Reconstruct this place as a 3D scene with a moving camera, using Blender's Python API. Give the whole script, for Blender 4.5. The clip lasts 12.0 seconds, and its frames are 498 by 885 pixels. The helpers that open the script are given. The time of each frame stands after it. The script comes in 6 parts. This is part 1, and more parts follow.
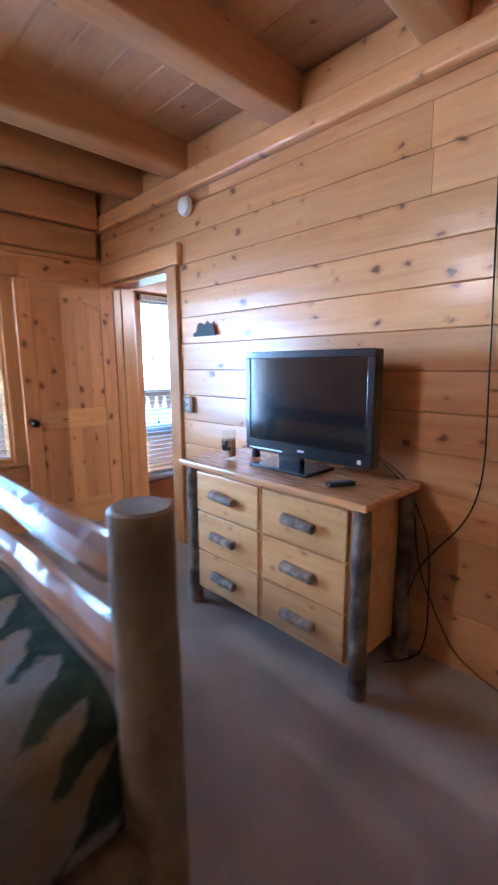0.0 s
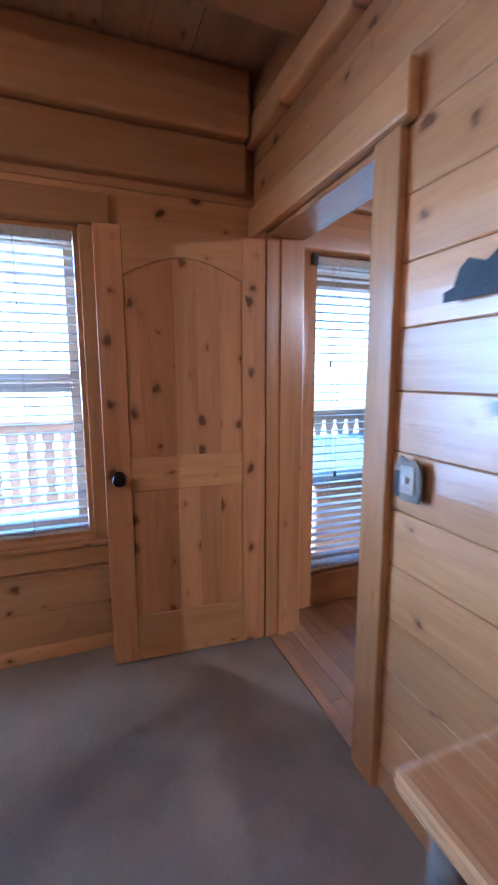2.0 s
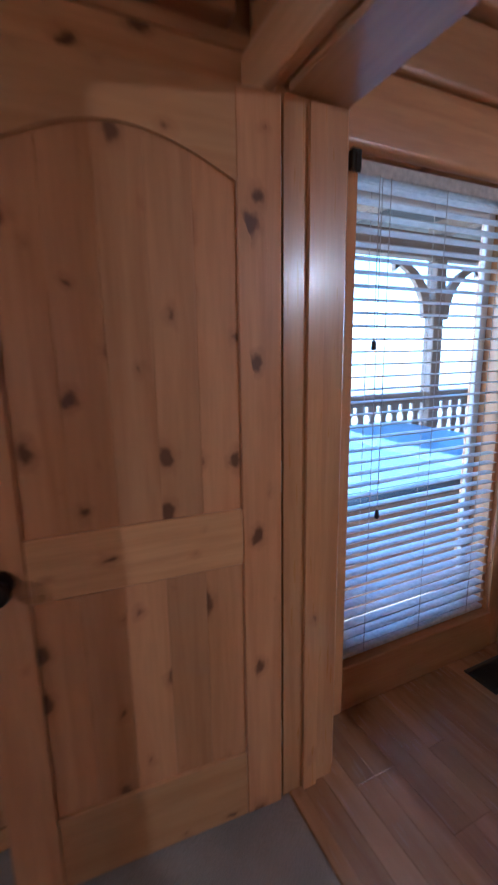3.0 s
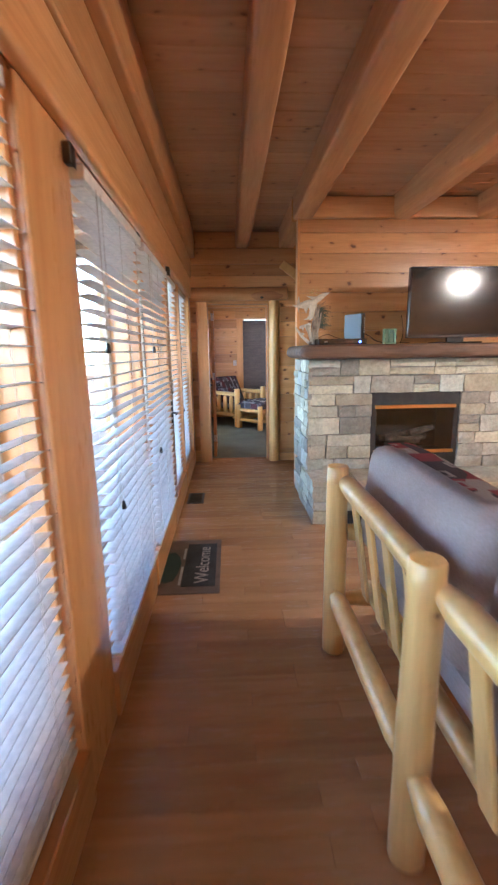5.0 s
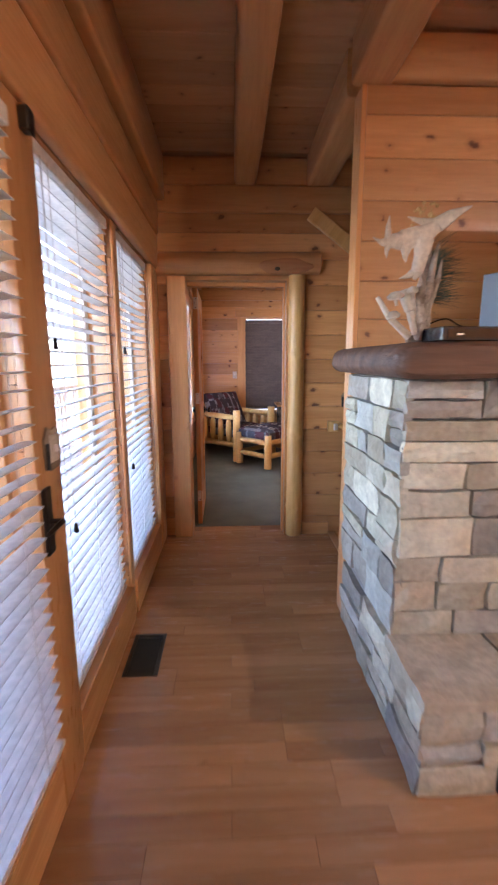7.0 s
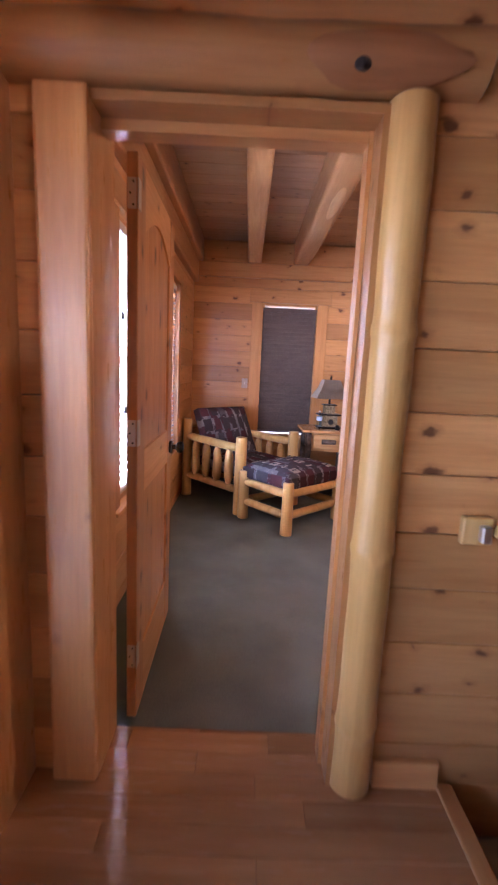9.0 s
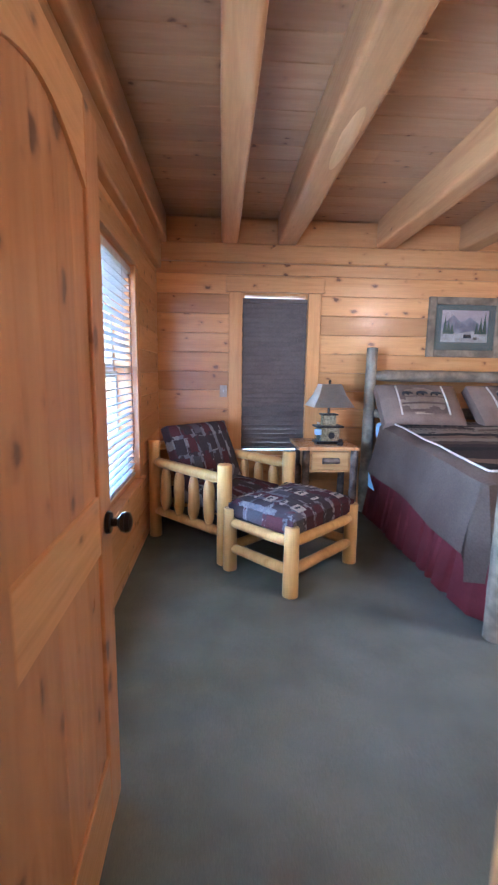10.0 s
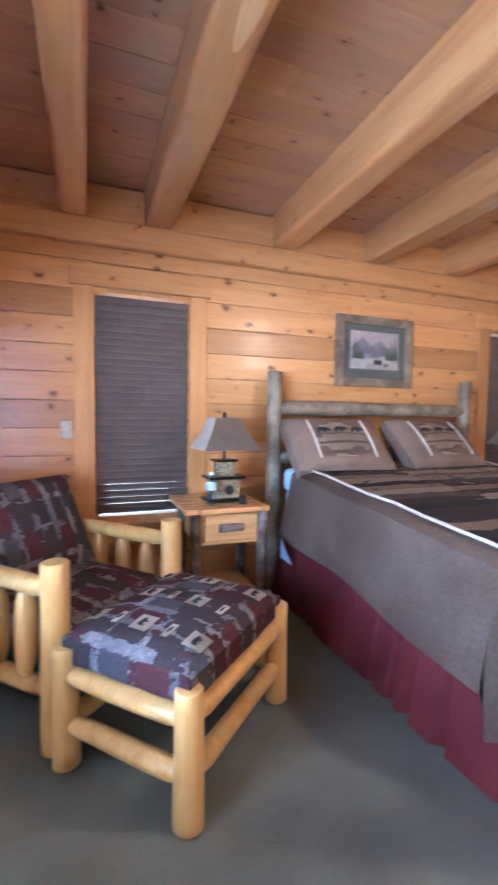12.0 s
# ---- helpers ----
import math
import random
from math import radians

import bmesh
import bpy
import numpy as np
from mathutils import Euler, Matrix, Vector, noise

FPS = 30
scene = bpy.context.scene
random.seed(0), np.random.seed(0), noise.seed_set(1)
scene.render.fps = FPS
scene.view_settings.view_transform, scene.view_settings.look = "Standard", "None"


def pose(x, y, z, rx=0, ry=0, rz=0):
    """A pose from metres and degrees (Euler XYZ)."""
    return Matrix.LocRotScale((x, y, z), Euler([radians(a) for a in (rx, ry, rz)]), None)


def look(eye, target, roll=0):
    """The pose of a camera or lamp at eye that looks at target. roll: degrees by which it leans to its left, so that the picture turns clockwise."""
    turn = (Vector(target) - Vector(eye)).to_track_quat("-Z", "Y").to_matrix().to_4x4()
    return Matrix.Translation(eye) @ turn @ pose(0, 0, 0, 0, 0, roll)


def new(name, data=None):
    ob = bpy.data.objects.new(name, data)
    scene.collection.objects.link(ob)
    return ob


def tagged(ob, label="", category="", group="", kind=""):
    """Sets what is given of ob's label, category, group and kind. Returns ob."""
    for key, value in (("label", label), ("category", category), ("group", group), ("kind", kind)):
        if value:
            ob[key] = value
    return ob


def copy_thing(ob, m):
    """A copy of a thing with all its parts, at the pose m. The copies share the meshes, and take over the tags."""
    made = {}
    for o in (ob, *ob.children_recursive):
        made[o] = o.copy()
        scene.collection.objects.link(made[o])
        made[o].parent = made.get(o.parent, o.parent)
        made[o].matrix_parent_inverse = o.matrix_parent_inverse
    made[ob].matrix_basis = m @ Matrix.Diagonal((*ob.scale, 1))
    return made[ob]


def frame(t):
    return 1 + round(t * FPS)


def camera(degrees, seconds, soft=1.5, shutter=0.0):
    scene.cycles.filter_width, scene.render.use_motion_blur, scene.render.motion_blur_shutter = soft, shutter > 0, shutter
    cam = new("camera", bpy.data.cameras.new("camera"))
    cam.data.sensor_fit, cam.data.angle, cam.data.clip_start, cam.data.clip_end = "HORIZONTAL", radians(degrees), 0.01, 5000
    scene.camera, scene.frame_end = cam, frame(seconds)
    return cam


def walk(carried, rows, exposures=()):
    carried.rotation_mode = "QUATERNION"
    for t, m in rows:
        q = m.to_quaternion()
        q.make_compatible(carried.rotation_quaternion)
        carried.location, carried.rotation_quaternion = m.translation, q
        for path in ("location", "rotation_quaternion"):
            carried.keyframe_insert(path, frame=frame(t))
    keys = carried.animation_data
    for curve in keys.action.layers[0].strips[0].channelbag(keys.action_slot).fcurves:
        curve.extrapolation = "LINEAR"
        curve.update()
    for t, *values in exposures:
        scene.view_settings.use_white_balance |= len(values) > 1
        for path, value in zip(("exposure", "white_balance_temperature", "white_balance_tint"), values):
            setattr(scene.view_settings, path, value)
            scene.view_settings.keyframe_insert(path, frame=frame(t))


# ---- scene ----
cam = camera(59.6, 12.0, 2.2, 0.4)
PATH = [
    (0, (3.789, -1.913, 1.379), (2.386, -0.533, 1.027), -0.3),
    (0.5, (3.518, -1.527, 1.404), (2.192, -0.066, 1.078), 3.0),
    (1, (3.109, -1.164, 1.457), (1.74, 0.276, 1.226), 5.0),
    (1.5, (2.697, -0.927, 1.418), (1.049, 0.176, 1.16), 4.3),
    (2, (2.203, -0.879, 1.39), (0.359, -0.167, 1.09), -0.1),
    (2.5, (1.728, -0.779, 1.398), (-0.1, -0.04, 1.063), -1.6),
    (3, (1.242, -0.607, 1.43), (-0.531, 0.229, 1.033), -0.9),
    (3.4, (0.919, -0.411, 1.395), (-0.531, 0.912, 1.011), -0.0),
    (3.5, (0.886, -0.338, 1.412), (-0.459, 1.083, 0.998), -0.2),
    (3.7, (0.784, -0.224, 1.385), (-0.269, 1.431, 0.997), -0.3),
    (5.3, (0.48, 1.367, 1.415), (0.595, 3.322, 1.008), -0.7),
    (5.5, (0.478, 1.586, 1.415), (0.571, 3.543, 1.012), -0.7),
    (6, (0.455, 2.154, 1.433), (0.593, 4.108, 1.032), -0.7),
    (6.5, (0.549, 2.687, 1.432), (0.675, 4.645, 1.045), -0.5),
    (7, (0.563, 3.229, 1.4), (0.642, 5.193, 1.031), -0.2),
    (7.2, (0.593, 3.445, 1.42), (0.645, 5.411, 1.057), -1.1),
    (8.8, (0.668, 5.162, 1.312), (0.689, 7.135, 0.984), 2.2),
    (9, (0.669, 5.362, 1.328), (0.685, 7.335, 0.999), 2.7),
    (9.2, (0.639, 5.543, 1.323), (0.657, 7.516, 0.997), 2.8),
    (9.5, (0.61, 5.852, 1.321), (0.647, 7.825, 0.997), 1.6),
    (10, (0.61, 6.309, 1.349), (0.736, 8.28, 1.033), 0.8),
    (10.5, (0.621, 6.768, 1.353), (0.725, 8.747, 1.082), 1.1),
    (11, (0.642, 7.202, 1.324), (0.749, 9.189, 1.122), 0.9),
    (11.5, (0.717, 7.435, 1.293), (0.964, 9.414, 1.134), 0.1),
    (12, (0.746, 7.521, 1.269), (1.447, 9.39, 1.151), 0.8),
]
walk(cam, [(t, look(eye, target, roll)) for t, eye, target, roll in PATH],
     [(0, 4.25, 4150, 8), (0.5, 4.45, 4600, 10), (1, 4.4, 4500, 10), (1.5, 4.2, 4250, 10), (2.5, 3.3, 3800, 12), (3, 3.25, 3850, 12), (3.5, 3.75, 4250, 10), (5.5, 4.4, 4950, 12), (7, 4.15, 5400, 28), (9, 4.2, 5500, 42), (9.5, 4.3, 5400, 30), (10, 4.5, 4450, 14), (10.5, 4.65, 4200, 10), (11, 4.4, 4150, 12), (11.5, 3.95, 4200, 16), (12, 4.75, 4750, 18)])

PI = math.pi

# ---- light ----
world = bpy.data.worlds.new("sky")
scene.world = world
world.use_nodes = True
wn = world.node_tree.nodes
sky = wn.new("ShaderNodeTexSky")
sky.sky_type = "NISHITA"
sky.sun_disc = False
sky.sun_elevation = radians(38)
sky.sun_rotation = radians(175)
sky.dust_density = 1.0
wn["Background"].inputs["Strength"].default_value = 0.15
world.node_tree.links.new(sky.outputs["Color"], wn["Background"].inputs["Color"])
sun = new("sun", bpy.data.lights.new("sun", "SUN"))
sun.data.energy, sun.data.angle, sun.data.color = 4.0, radians(0.6), (1.0, 0.93, 0.82)
sun.matrix_world = look((0, -20, 16), (0, 0, 0))


def bulb(x, y, z, watts, size=0.045):
    lamp = new("bulb", bpy.data.lights.new("bulb", "POINT"))
    lamp.data.energy, lamp.data.color, lamp.data.shadow_soft_size = watts, (1.0, 0.80, 0.55), size
    lamp.location = (x, y, z)
    return lamp


BULBS = ((2.0, -3.2, 2.36, 5.5), (3.7, 2.3, 2.30, 17), (3.0, 7.8, 2.30, 3.8))
for bx, by, bz, bw in BULBS:
    bulb(bx, by, bz, bw)


def window_light(y, z, w, h, watts):
    """The sky's light in a window's opening, towards +x."""
    lamp = new("window_light", bpy.data.lights.new("window_light", "AREA"))
    lamp.data.shape, lamp.data.size, lamp.data.size_y = "RECTANGLE", w, h
    lamp.data.energy, lamp.data.color = watts, (0.74, 0.87, 1.0)
    lamp.matrix_world = look((-0.19, y, z), (1, y, z))


window_light(8.06, 1.33, 0.84, 1.38, 9.5)
window_light(5.00, 1.12, 0.82, 1.78, 0.8)
window_light(5.93, 1.12, 0.82, 1.78, 0.7)
window_light(-2.08, 1.33, 1.0, 1.38, 11.0)


# ---- materials ----
def material(name, color=(0.5, 0.5, 0.5), rough=0.5, metal=0.0, coat=0.0):
    m = bpy.data.materials.new(name)
    m.use_nodes = True
    b = m.node_tree.nodes["Principled BSDF"]
    b.inputs["Base Color"].default_value = (*color, 1)
    b.inputs["Roughness"].default_value = rough
    b.inputs["Metallic"].default_value = metal
    b.inputs["Coat Weight"].default_value = coat
    return m


def nodes_of(m):
    t = m.node_tree
    return t.nodes, t.links, t.nodes["Principled BSDF"]


def ramp(n, stops):
    r = n.new("ShaderNodeValToRGB")
    e = r.color_ramp.elements
    e[0].position, e[0].color = stops[0][0], (*stops[0][1], 1)
    e[1].position, e[1].color = stops[-1][0], (*stops[-1][1], 1)
    for p, c in stops[1:-1]:
        e.new(p).color = (*c, 1)
    return r


def mixed(n, l, fac, a, b, mode="MIX"):
    x = n.new("ShaderNodeMix")
    x.data_type, x.blend_type = "RGBA", mode
    for sock, v in ((x.inputs[0], fac), (x.inputs[6], a), (x.inputs[7], b)):
        if isinstance(v, (int, float)):
            sock.default_value = v
        elif isinstance(v, tuple):
            sock.default_value = (*v, 1)
        else:
            l.new(v, sock)
    return x.outputs[2]


def maths(n, l, op, a, b=0.0):
    x = n.new("ShaderNodeMath")
    x.operation = op
    for sock, v in ((x.inputs[0], a), (x.inputs[1], b)):
        if isinstance(v, (int, float)):
            sock.default_value = v
        else:
            l.new(v, sock)
    return x.outputs[0]


def bump(n, l, b, height, strength, distance=0.01):
    x = n.new("ShaderNodeBump")
    x.inputs["Strength"].default_value, x.inputs["Distance"].default_value = strength, distance
    l.new(height, x.inputs["Height"])
    l.new(x.outputs[0], b.inputs["Normal"])


def spread_coords(n, l, scale, island=False):
    """Object coordinates, shifted at random from piece to piece, and scaled."""
    tc = n.new("ShaderNodeTexCoord")
    if island:
        rnd = n.new("ShaderNodeNewGeometry").outputs["Random Per Island"]
    else:
        rnd = n.new("ShaderNodeObjectInfo").outputs["Random"]
    off = maths(n, l, "MULTIPLY", rnd, 43.0)
    add = n.new("ShaderNodeVectorMath")
    add.operation = "ADD"
    l.new(tc.outputs["Object"], add.inputs[0])
    l.new(off, add.inputs[1])
    mp = n.new("ShaderNodeMapping")
    mp.inputs["Scale"].default_value = scale
    l.new(add.outputs[0], mp.inputs["Vector"])
    return mp.outputs[0], add.outputs[0], rnd


def wood(name, axis, light, dark, rough=0.32, knots=1.0, coat=0.25, island=False, vary=0.26, knot_size=0.044, gloss_bump=0.12, flat=None):
    """Sawn, varnished wood with its grain along one axis, streaks, knots and a tone of its own for each piece."""
    m = material(name, light, rough, 0.0, coat)
    n, l, b = nodes_of(m)
    b.inputs["Coat Roughness"].default_value = 0.2
    long_, wide = 0.55, 7.0
    sc = tuple(long_ if i == axis else wide for i in range(3))
    co, raw, rnd = spread_coords(n, l, sc, island)
    g1 = n.new("ShaderNodeTexNoise")
    g1.inputs["Scale"].default_value, g1.inputs["Detail"].default_value, g1.inputs["Distortion"].default_value = 2.2, 3.0, 0.7
    l.new(co, g1.inputs["Vector"])
    g2 = n.new("ShaderNodeTexNoise")
    g2.inputs["Scale"].default_value, g2.inputs["Detail"].default_value = 13.0, 2.0
    l.new(co, g2.inputs["Vector"])
    mid = tuple((p + q) / 2 for p, q in zip(light, dark))
    r1 = ramp(n, ((0.33, light), (0.55, mid), (0.72, dark)))
    l.new(g1.outputs[0], r1.inputs[0])
    r2 = ramp(n, ((0.35, (1.05, 1.05, 1.05)), (0.7, (0.88, 0.85, 0.81))))
    l.new(g2.outputs[0], r2.inputs[0])
    col = mixed(n, l, 0.5, r1.outputs[0], r2.outputs[0], "MULTIPLY")
    r3 = ramp(n, ((0.0, (1 - vary, 1 - vary * 1.1, 1 - vary * 1.25)), (1.0, (1.12, 1.1, 1.06))))
    l.new(rnd, r3.inputs[0])
    col = mixed(n, l, 1.0, col, r3.outputs[0], "MULTIPLY")
    if knots:
        ks = tuple(5.6 if i == axis else 8.2 for i in range(3))
        mp = n.new("ShaderNodeMapping")
        mp.inputs["Scale"].default_value = ks
        l.new(raw, mp.inputs["Vector"])
        where = mp.outputs[0]
        if flat is not None:
            apart, again = n.new("ShaderNodeSeparateXYZ"), n.new("ShaderNodeCombineXYZ")
            l.new(where, apart.inputs[0])
            for k, i in enumerate(i for i in range(3) if i != flat):
                l.new(apart.outputs[i], again.inputs[k])
            where = again.outputs[0]
        v = n.new("ShaderNodeTexVoronoi")
        v.inputs["Scale"].default_value = 1.0
        wob = n.new("ShaderNodeTexNoise")
        wob.inputs["Scale"].default_value, wob.inputs["Detail"].default_value = 3.2, 3.0
        if flat is not None:
            v.voronoi_dimensions = "2D"
        l.new(where, wob.inputs["Vector"])
        l.new(mixed(n, l, 0.34, where, wob.outputs["Color"], "ADD"), v.inputs["Vector"])
        keep = n.new("ShaderNodeSeparateColor")
        l.new(v.outputs["Color"], keep.inputs[0])
        size = maths(n, l, "MULTIPLY", maths(n, l, "ADD", maths(n, l, "MULTIPLY", maths(n, l, "SUBTRACT", keep.outputs[0], 1.0 - 0.36 * knots), 2.4), 0.0), knot_size * 3.0)
        inside = maths(n, l, "SUBTRACT", size, v.outputs["Distance"])
        core = ramp(n, ((0.485, (0, 0, 0)), (0.56, (1, 1, 1))))
        halo = ramp(n, ((0.36, (0, 0, 0)), (0.54, (1, 1, 1))))
        shift = maths(n, l, "ADD", inside, 0.5)
        l.new(shift, core.inputs[0])
        l.new(shift, halo.inputs[0])
        col = mixed(n, l, maths(n, l, "MULTIPLY", halo.outputs[0], 0.55), col, (dark[0] * 0.62, dark[1] * 0.5, dark[2] * 0.45))
        col = mixed(n, l, maths(n, l, "MULTIPLY", core.outputs[0], 0.85), col, (0.105, 0.038, 0.016))
    l.new(col, b.inputs["Base Color"])
    rr = n.new("ShaderNodeMapRange")
    rr.inputs["To Min"].default_value, rr.inputs["To Max"].default_value = rough - 0.07, rough + 0.12
    l.new(g2.outputs[0], rr.inputs["Value"])
    l.new(rr.outputs[0], b.inputs["Roughness"])
    bump(n, l, b, maths(n, l, "ADD", g1.outputs[0], maths(n, l, "MULTIPLY", g2.outputs[0], 0.4)), gloss_bump, 0.01)
    return m


def noisy(name, a, b2, scale, rough=0.8, bump_strength=0.3, fine=60.0, metal=0.0, coat=0.0, vary=0.0):
    """A surface mottled at two scales, with a fine relief."""
    m = material(name, a, rough, metal, coat)
    n, l, b = nodes_of(m)
    co, raw, rnd = spread_coords(n, l, (1, 1, 1))
    g1 = n.new("ShaderNodeTexNoise")
    g1.inputs["Scale"].default_value, g1.inputs["Detail"].default_value = scale, 4.0
    l.new(co, g1.inputs["Vector"])
    g2 = n.new("ShaderNodeTexNoise")
    g2.inputs["Scale"].default_value, g2.inputs["Detail"].default_value = fine, 3.0
    l.new(co, g2.inputs["Vector"])
    r = ramp(n, ((0.35, a), (0.66, b2)))
    l.new(g1.outputs[0], r.inputs[0])
    r2 = ramp(n, ((0.3, (0.8, 0.8, 0.8)), (0.7, (1.15, 1.15, 1.15))))
    l.new(g2.outputs[0], r2.inputs[0])
    col = mixed(n, l, 0.8, r.outputs[0], r2.outputs[0], "MULTIPLY")
    if vary:
        r3 = ramp(n, ((0.0, (1 - vary,) * 3), (1.0, (1 + vary * 0.5,) * 3)))
        l.new(rnd, r3.inputs[0])
        col = mixed(n, l, 1.0, col, r3.outputs[0], "MULTIPLY")
    l.new(col, b.inputs["Base Color"])
    bump(n, l, b, g2.outputs[0], bump_strength, 0.01)
    return m


PINE_L, PINE_D = (0.70, 0.385, 0.148), (0.58, 0.285, 0.092)
pine_x = wood("pine_board", 0, PINE_L, PINE_D, knots=1.15, knot_size=0.056, flat=1)
pine_ceiling = wood("pine_ceiling", 0, (0.50, 0.30, 0.15), (0.43, 0.24, 0.108), 0.42, 0.9, 0.1, True, 0.12, 0.05, flat=2)
pine_y = wood("pine_beam", 1, (0.58, 0.32, 0.125), (0.47, 0.225, 0.075), 0.34, 0.8, 0.15)
pine_z = wood("pine_upright", 2, (0.68, 0.365, 0.135), (0.56, 0.265, 0.085), 0.28, 0.8, 0.35)
door_pine = wood("door_pine", 2, (0.60, 0.30, 0.115), (0.48, 0.215, 0.07), 0.3, 1.3, 0.3, False, 0.12, 0.060, flat=1)
door_rail = wood("door_rail_pine", 1, (0.60, 0.30, 0.115), (0.48, 0.215, 0.07), 0.3, 1.1, 0.3, False, 0.15, 0.06)
scar_pine = wood("hewn_pine", 1, (0.66, 0.42, 0.21), (0.54, 0.30, 0.12), 0.36, 0, 0.15, False, 0.05)
log_yellow = wood("peeled_log", 2, (0.76, 0.50, 0.18), (0.63, 0.36, 0.10), 0.3, 0.9, 0.3, False, 0.12, 0.04)
dresser_pine = wood("dresser_pine", 0, (0.74, 0.47, 0.19), (0.58, 0.30, 0.10), 0.34, 1.6, 0.25, False, 0.15, 0.018, flat=1)
dresser_top = wood("dresser_top_pine", 0, (0.70, 0.40, 0.17), (0.56, 0.27, 0.10), 0.24, 1.6, 0.4, False, 0.1, 0.02, flat=2)
oak_floor = wood("oak_floor", 0, (0.45, 0.25, 0.112), (0.35, 0.178, 0.074), 0.22, 0.35, 0.4, False, 0.22, 0.03, 0.012)
oak_rest = wood("oak_floor_rest", 0, (0.45, 0.25, 0.112), (0.35, 0.178, 0.074), 0.22, 0.35, 0.4, True, 0.22, 0.03, 0.012)
handle_m = noisy("handle_bark", (0.13, 0.095, 0.07), (0.42, 0.33, 0.25), 22, 0.6, 0.7, 60)
drift_m = noisy("driftwood", (0.24, 0.19, 0.14), (0.46, 0.39, 0.30), 18, 0.8, 0.7, 60)
deck_wood = wood("deck_wood", 1, (0.42, 0.31, 0.22), (0.30, 0.20, 0.13), 0.7, 0.4, 0.0)
bark = noisy("bark", (0.06, 0.045, 0.035), (0.24, 0.19, 0.145), 11, 0.85, 1.0, 34)
old_log = noisy("weathered_log", (0.15, 0.115, 0.075), (0.33, 0.26, 0.17), 7, 0.6, 0.5, 30)
# darker copy of old_log: the first bed's shade is put into its colour
shaded_log = noisy("shaded_weathered_log", (0.085, 0.065, 0.045), (0.19, 0.145, 0.10), 7, 0.5, 0.5, 30)
mantel_wood = wood("mantel_wood", 0, (0.17, 0.092, 0.052), (0.055, 0.028, 0.017), 0.62, 0.8, 0.04, gloss_bump=0.7)
carpet_tan = noisy("carpet_tan", (0.29, 0.245, 0.20), (0.42, 0.36, 0.295), 2.2, 1.0, 0.4, 260)
carpet_green = noisy("carpet_green", (0.135, 0.146, 0.120), (0.185, 0.198, 0.165), 2.6, 1.0, 0.4, 260)
for pile in (carpet_tan, carpet_green):
    nodes_of(pile)[2].inputs["Specular IOR Level"].default_value = 0.05
mortar = noisy("mortar", (0.26, 0.24, 0.21), (0.34, 0.31, 0.27), 12, 0.95, 0.6, 80)
black_plastic = material("black_plastic", (0.012, 0.012, 0.014), 0.25, 0, 0.3)
black_matt = noisy("black_matt", (0.012, 0.012, 0.013), (0.025, 0.024, 0.023), 20, 0.6, 0.15, 120)
screen_m = material("screen", (0.008, 0.009, 0.010), 0.13, 0, 0.6)
grey_plastic = material("grey_plastic", (0.10, 0.115, 0.13), 0.4)
white_plastic = material("white_plastic", (0.78, 0.76, 0.72), 0.4)
slat_m = noisy("blind_slat", (0.62, 0.585, 0.53), (0.68, 0.64, 0.585), 3, 0.45, 0.05, 50)
slat_dark = noisy("dark_blind_slat", (0.115, 0.085, 0.07), (0.15, 0.11, 0.09), 6, 0.5, 0.08, 50)
cord_m = material("blind_cord", (0.45, 0.38, 0.30), 0.8)
bronze = material("oil_bronze", (0.035, 0.028, 0.024), 0.3, 0.8)
brass = material("brass", (0.62, 0.40, 0.16), 0.3, 1.0)
hinge_m = material("hinge_nickel", (0.62, 0.58, 0.52), 0.35, 0.9)
antler_m = noisy("bone", (0.50, 0.44, 0.32), (0.60, 0.54, 0.42), 5, 0.6, 0.3, 60)
needle_m = noisy("needles", (0.05, 0.075, 0.05), (0.10, 0.13, 0.09), 9, 0.8, 0.2, 50)
green_m = noisy("green_wood", (0.22, 0.34, 0.20), (0.27, 0.40, 0.24), 8, 0.5, 0.1, 60)
green_pale = material("green_pale", (0.42, 0.52, 0.38), 0.6)
blue_led = material("blue_led", (0.05, 0.08, 0.9), 0.4)
nodes_of(blue_led)[2].inputs["Emission Color"].default_value = (0.05, 0.1, 1, 1)
nodes_of(blue_led)[2].inputs["Emission Strength"].default_value = 4.0
sofa_grey = noisy("grey_suede", (0.30, 0.235, 0.205), (0.39, 0.315, 0.28), 4, 0.95, 0.25, 150)
comforter_brown = noisy("brown_suede", (0.175, 0.118, 0.086), (0.235, 0.165, 0.122), 3, 0.95, 0.1, 90)
burgundy = noisy("burgundy_cloth", (0.19, 0.027, 0.033), (0.26, 0.04, 0.047), 3, 0.85, 0.25, 160)
nodes_of(comforter_brown)[2].inputs["Specular IOR Level"].default_value = 0.1
sheet_blue = material("pale_blue_sheet", (0.45, 0.62, 0.85), 0.9)
cream_trim = noisy("cream_trim", (0.52, 0.45, 0.36), (0.62, 0.55, 0.45), 20, 0.9, 0.3, 160)
mat_brown = noisy("mat_border", (0.115, 0.075, 0.05), (0.16, 0.11, 0.075), 9, 1.0, 0.8, 240)
mat_dark = noisy("mat_field", (0.022, 0.022, 0.022), (0.04, 0.04, 0.038), 9, 1.0, 0.8, 240)
mat_green = noisy("mat_tree", (0.018, 0.038, 0.030), (0.03, 0.055, 0.042), 9, 1.0, 0.8, 240)
mat_tan = noisy("mat_letters", (0.34, 0.30, 0.25), (0.42, 0.37, 0.31), 20, 1.0, 0.6, 240)
vent_m = material("vent_metal", (0.05, 0.045, 0.035), 0.45, 0.6)
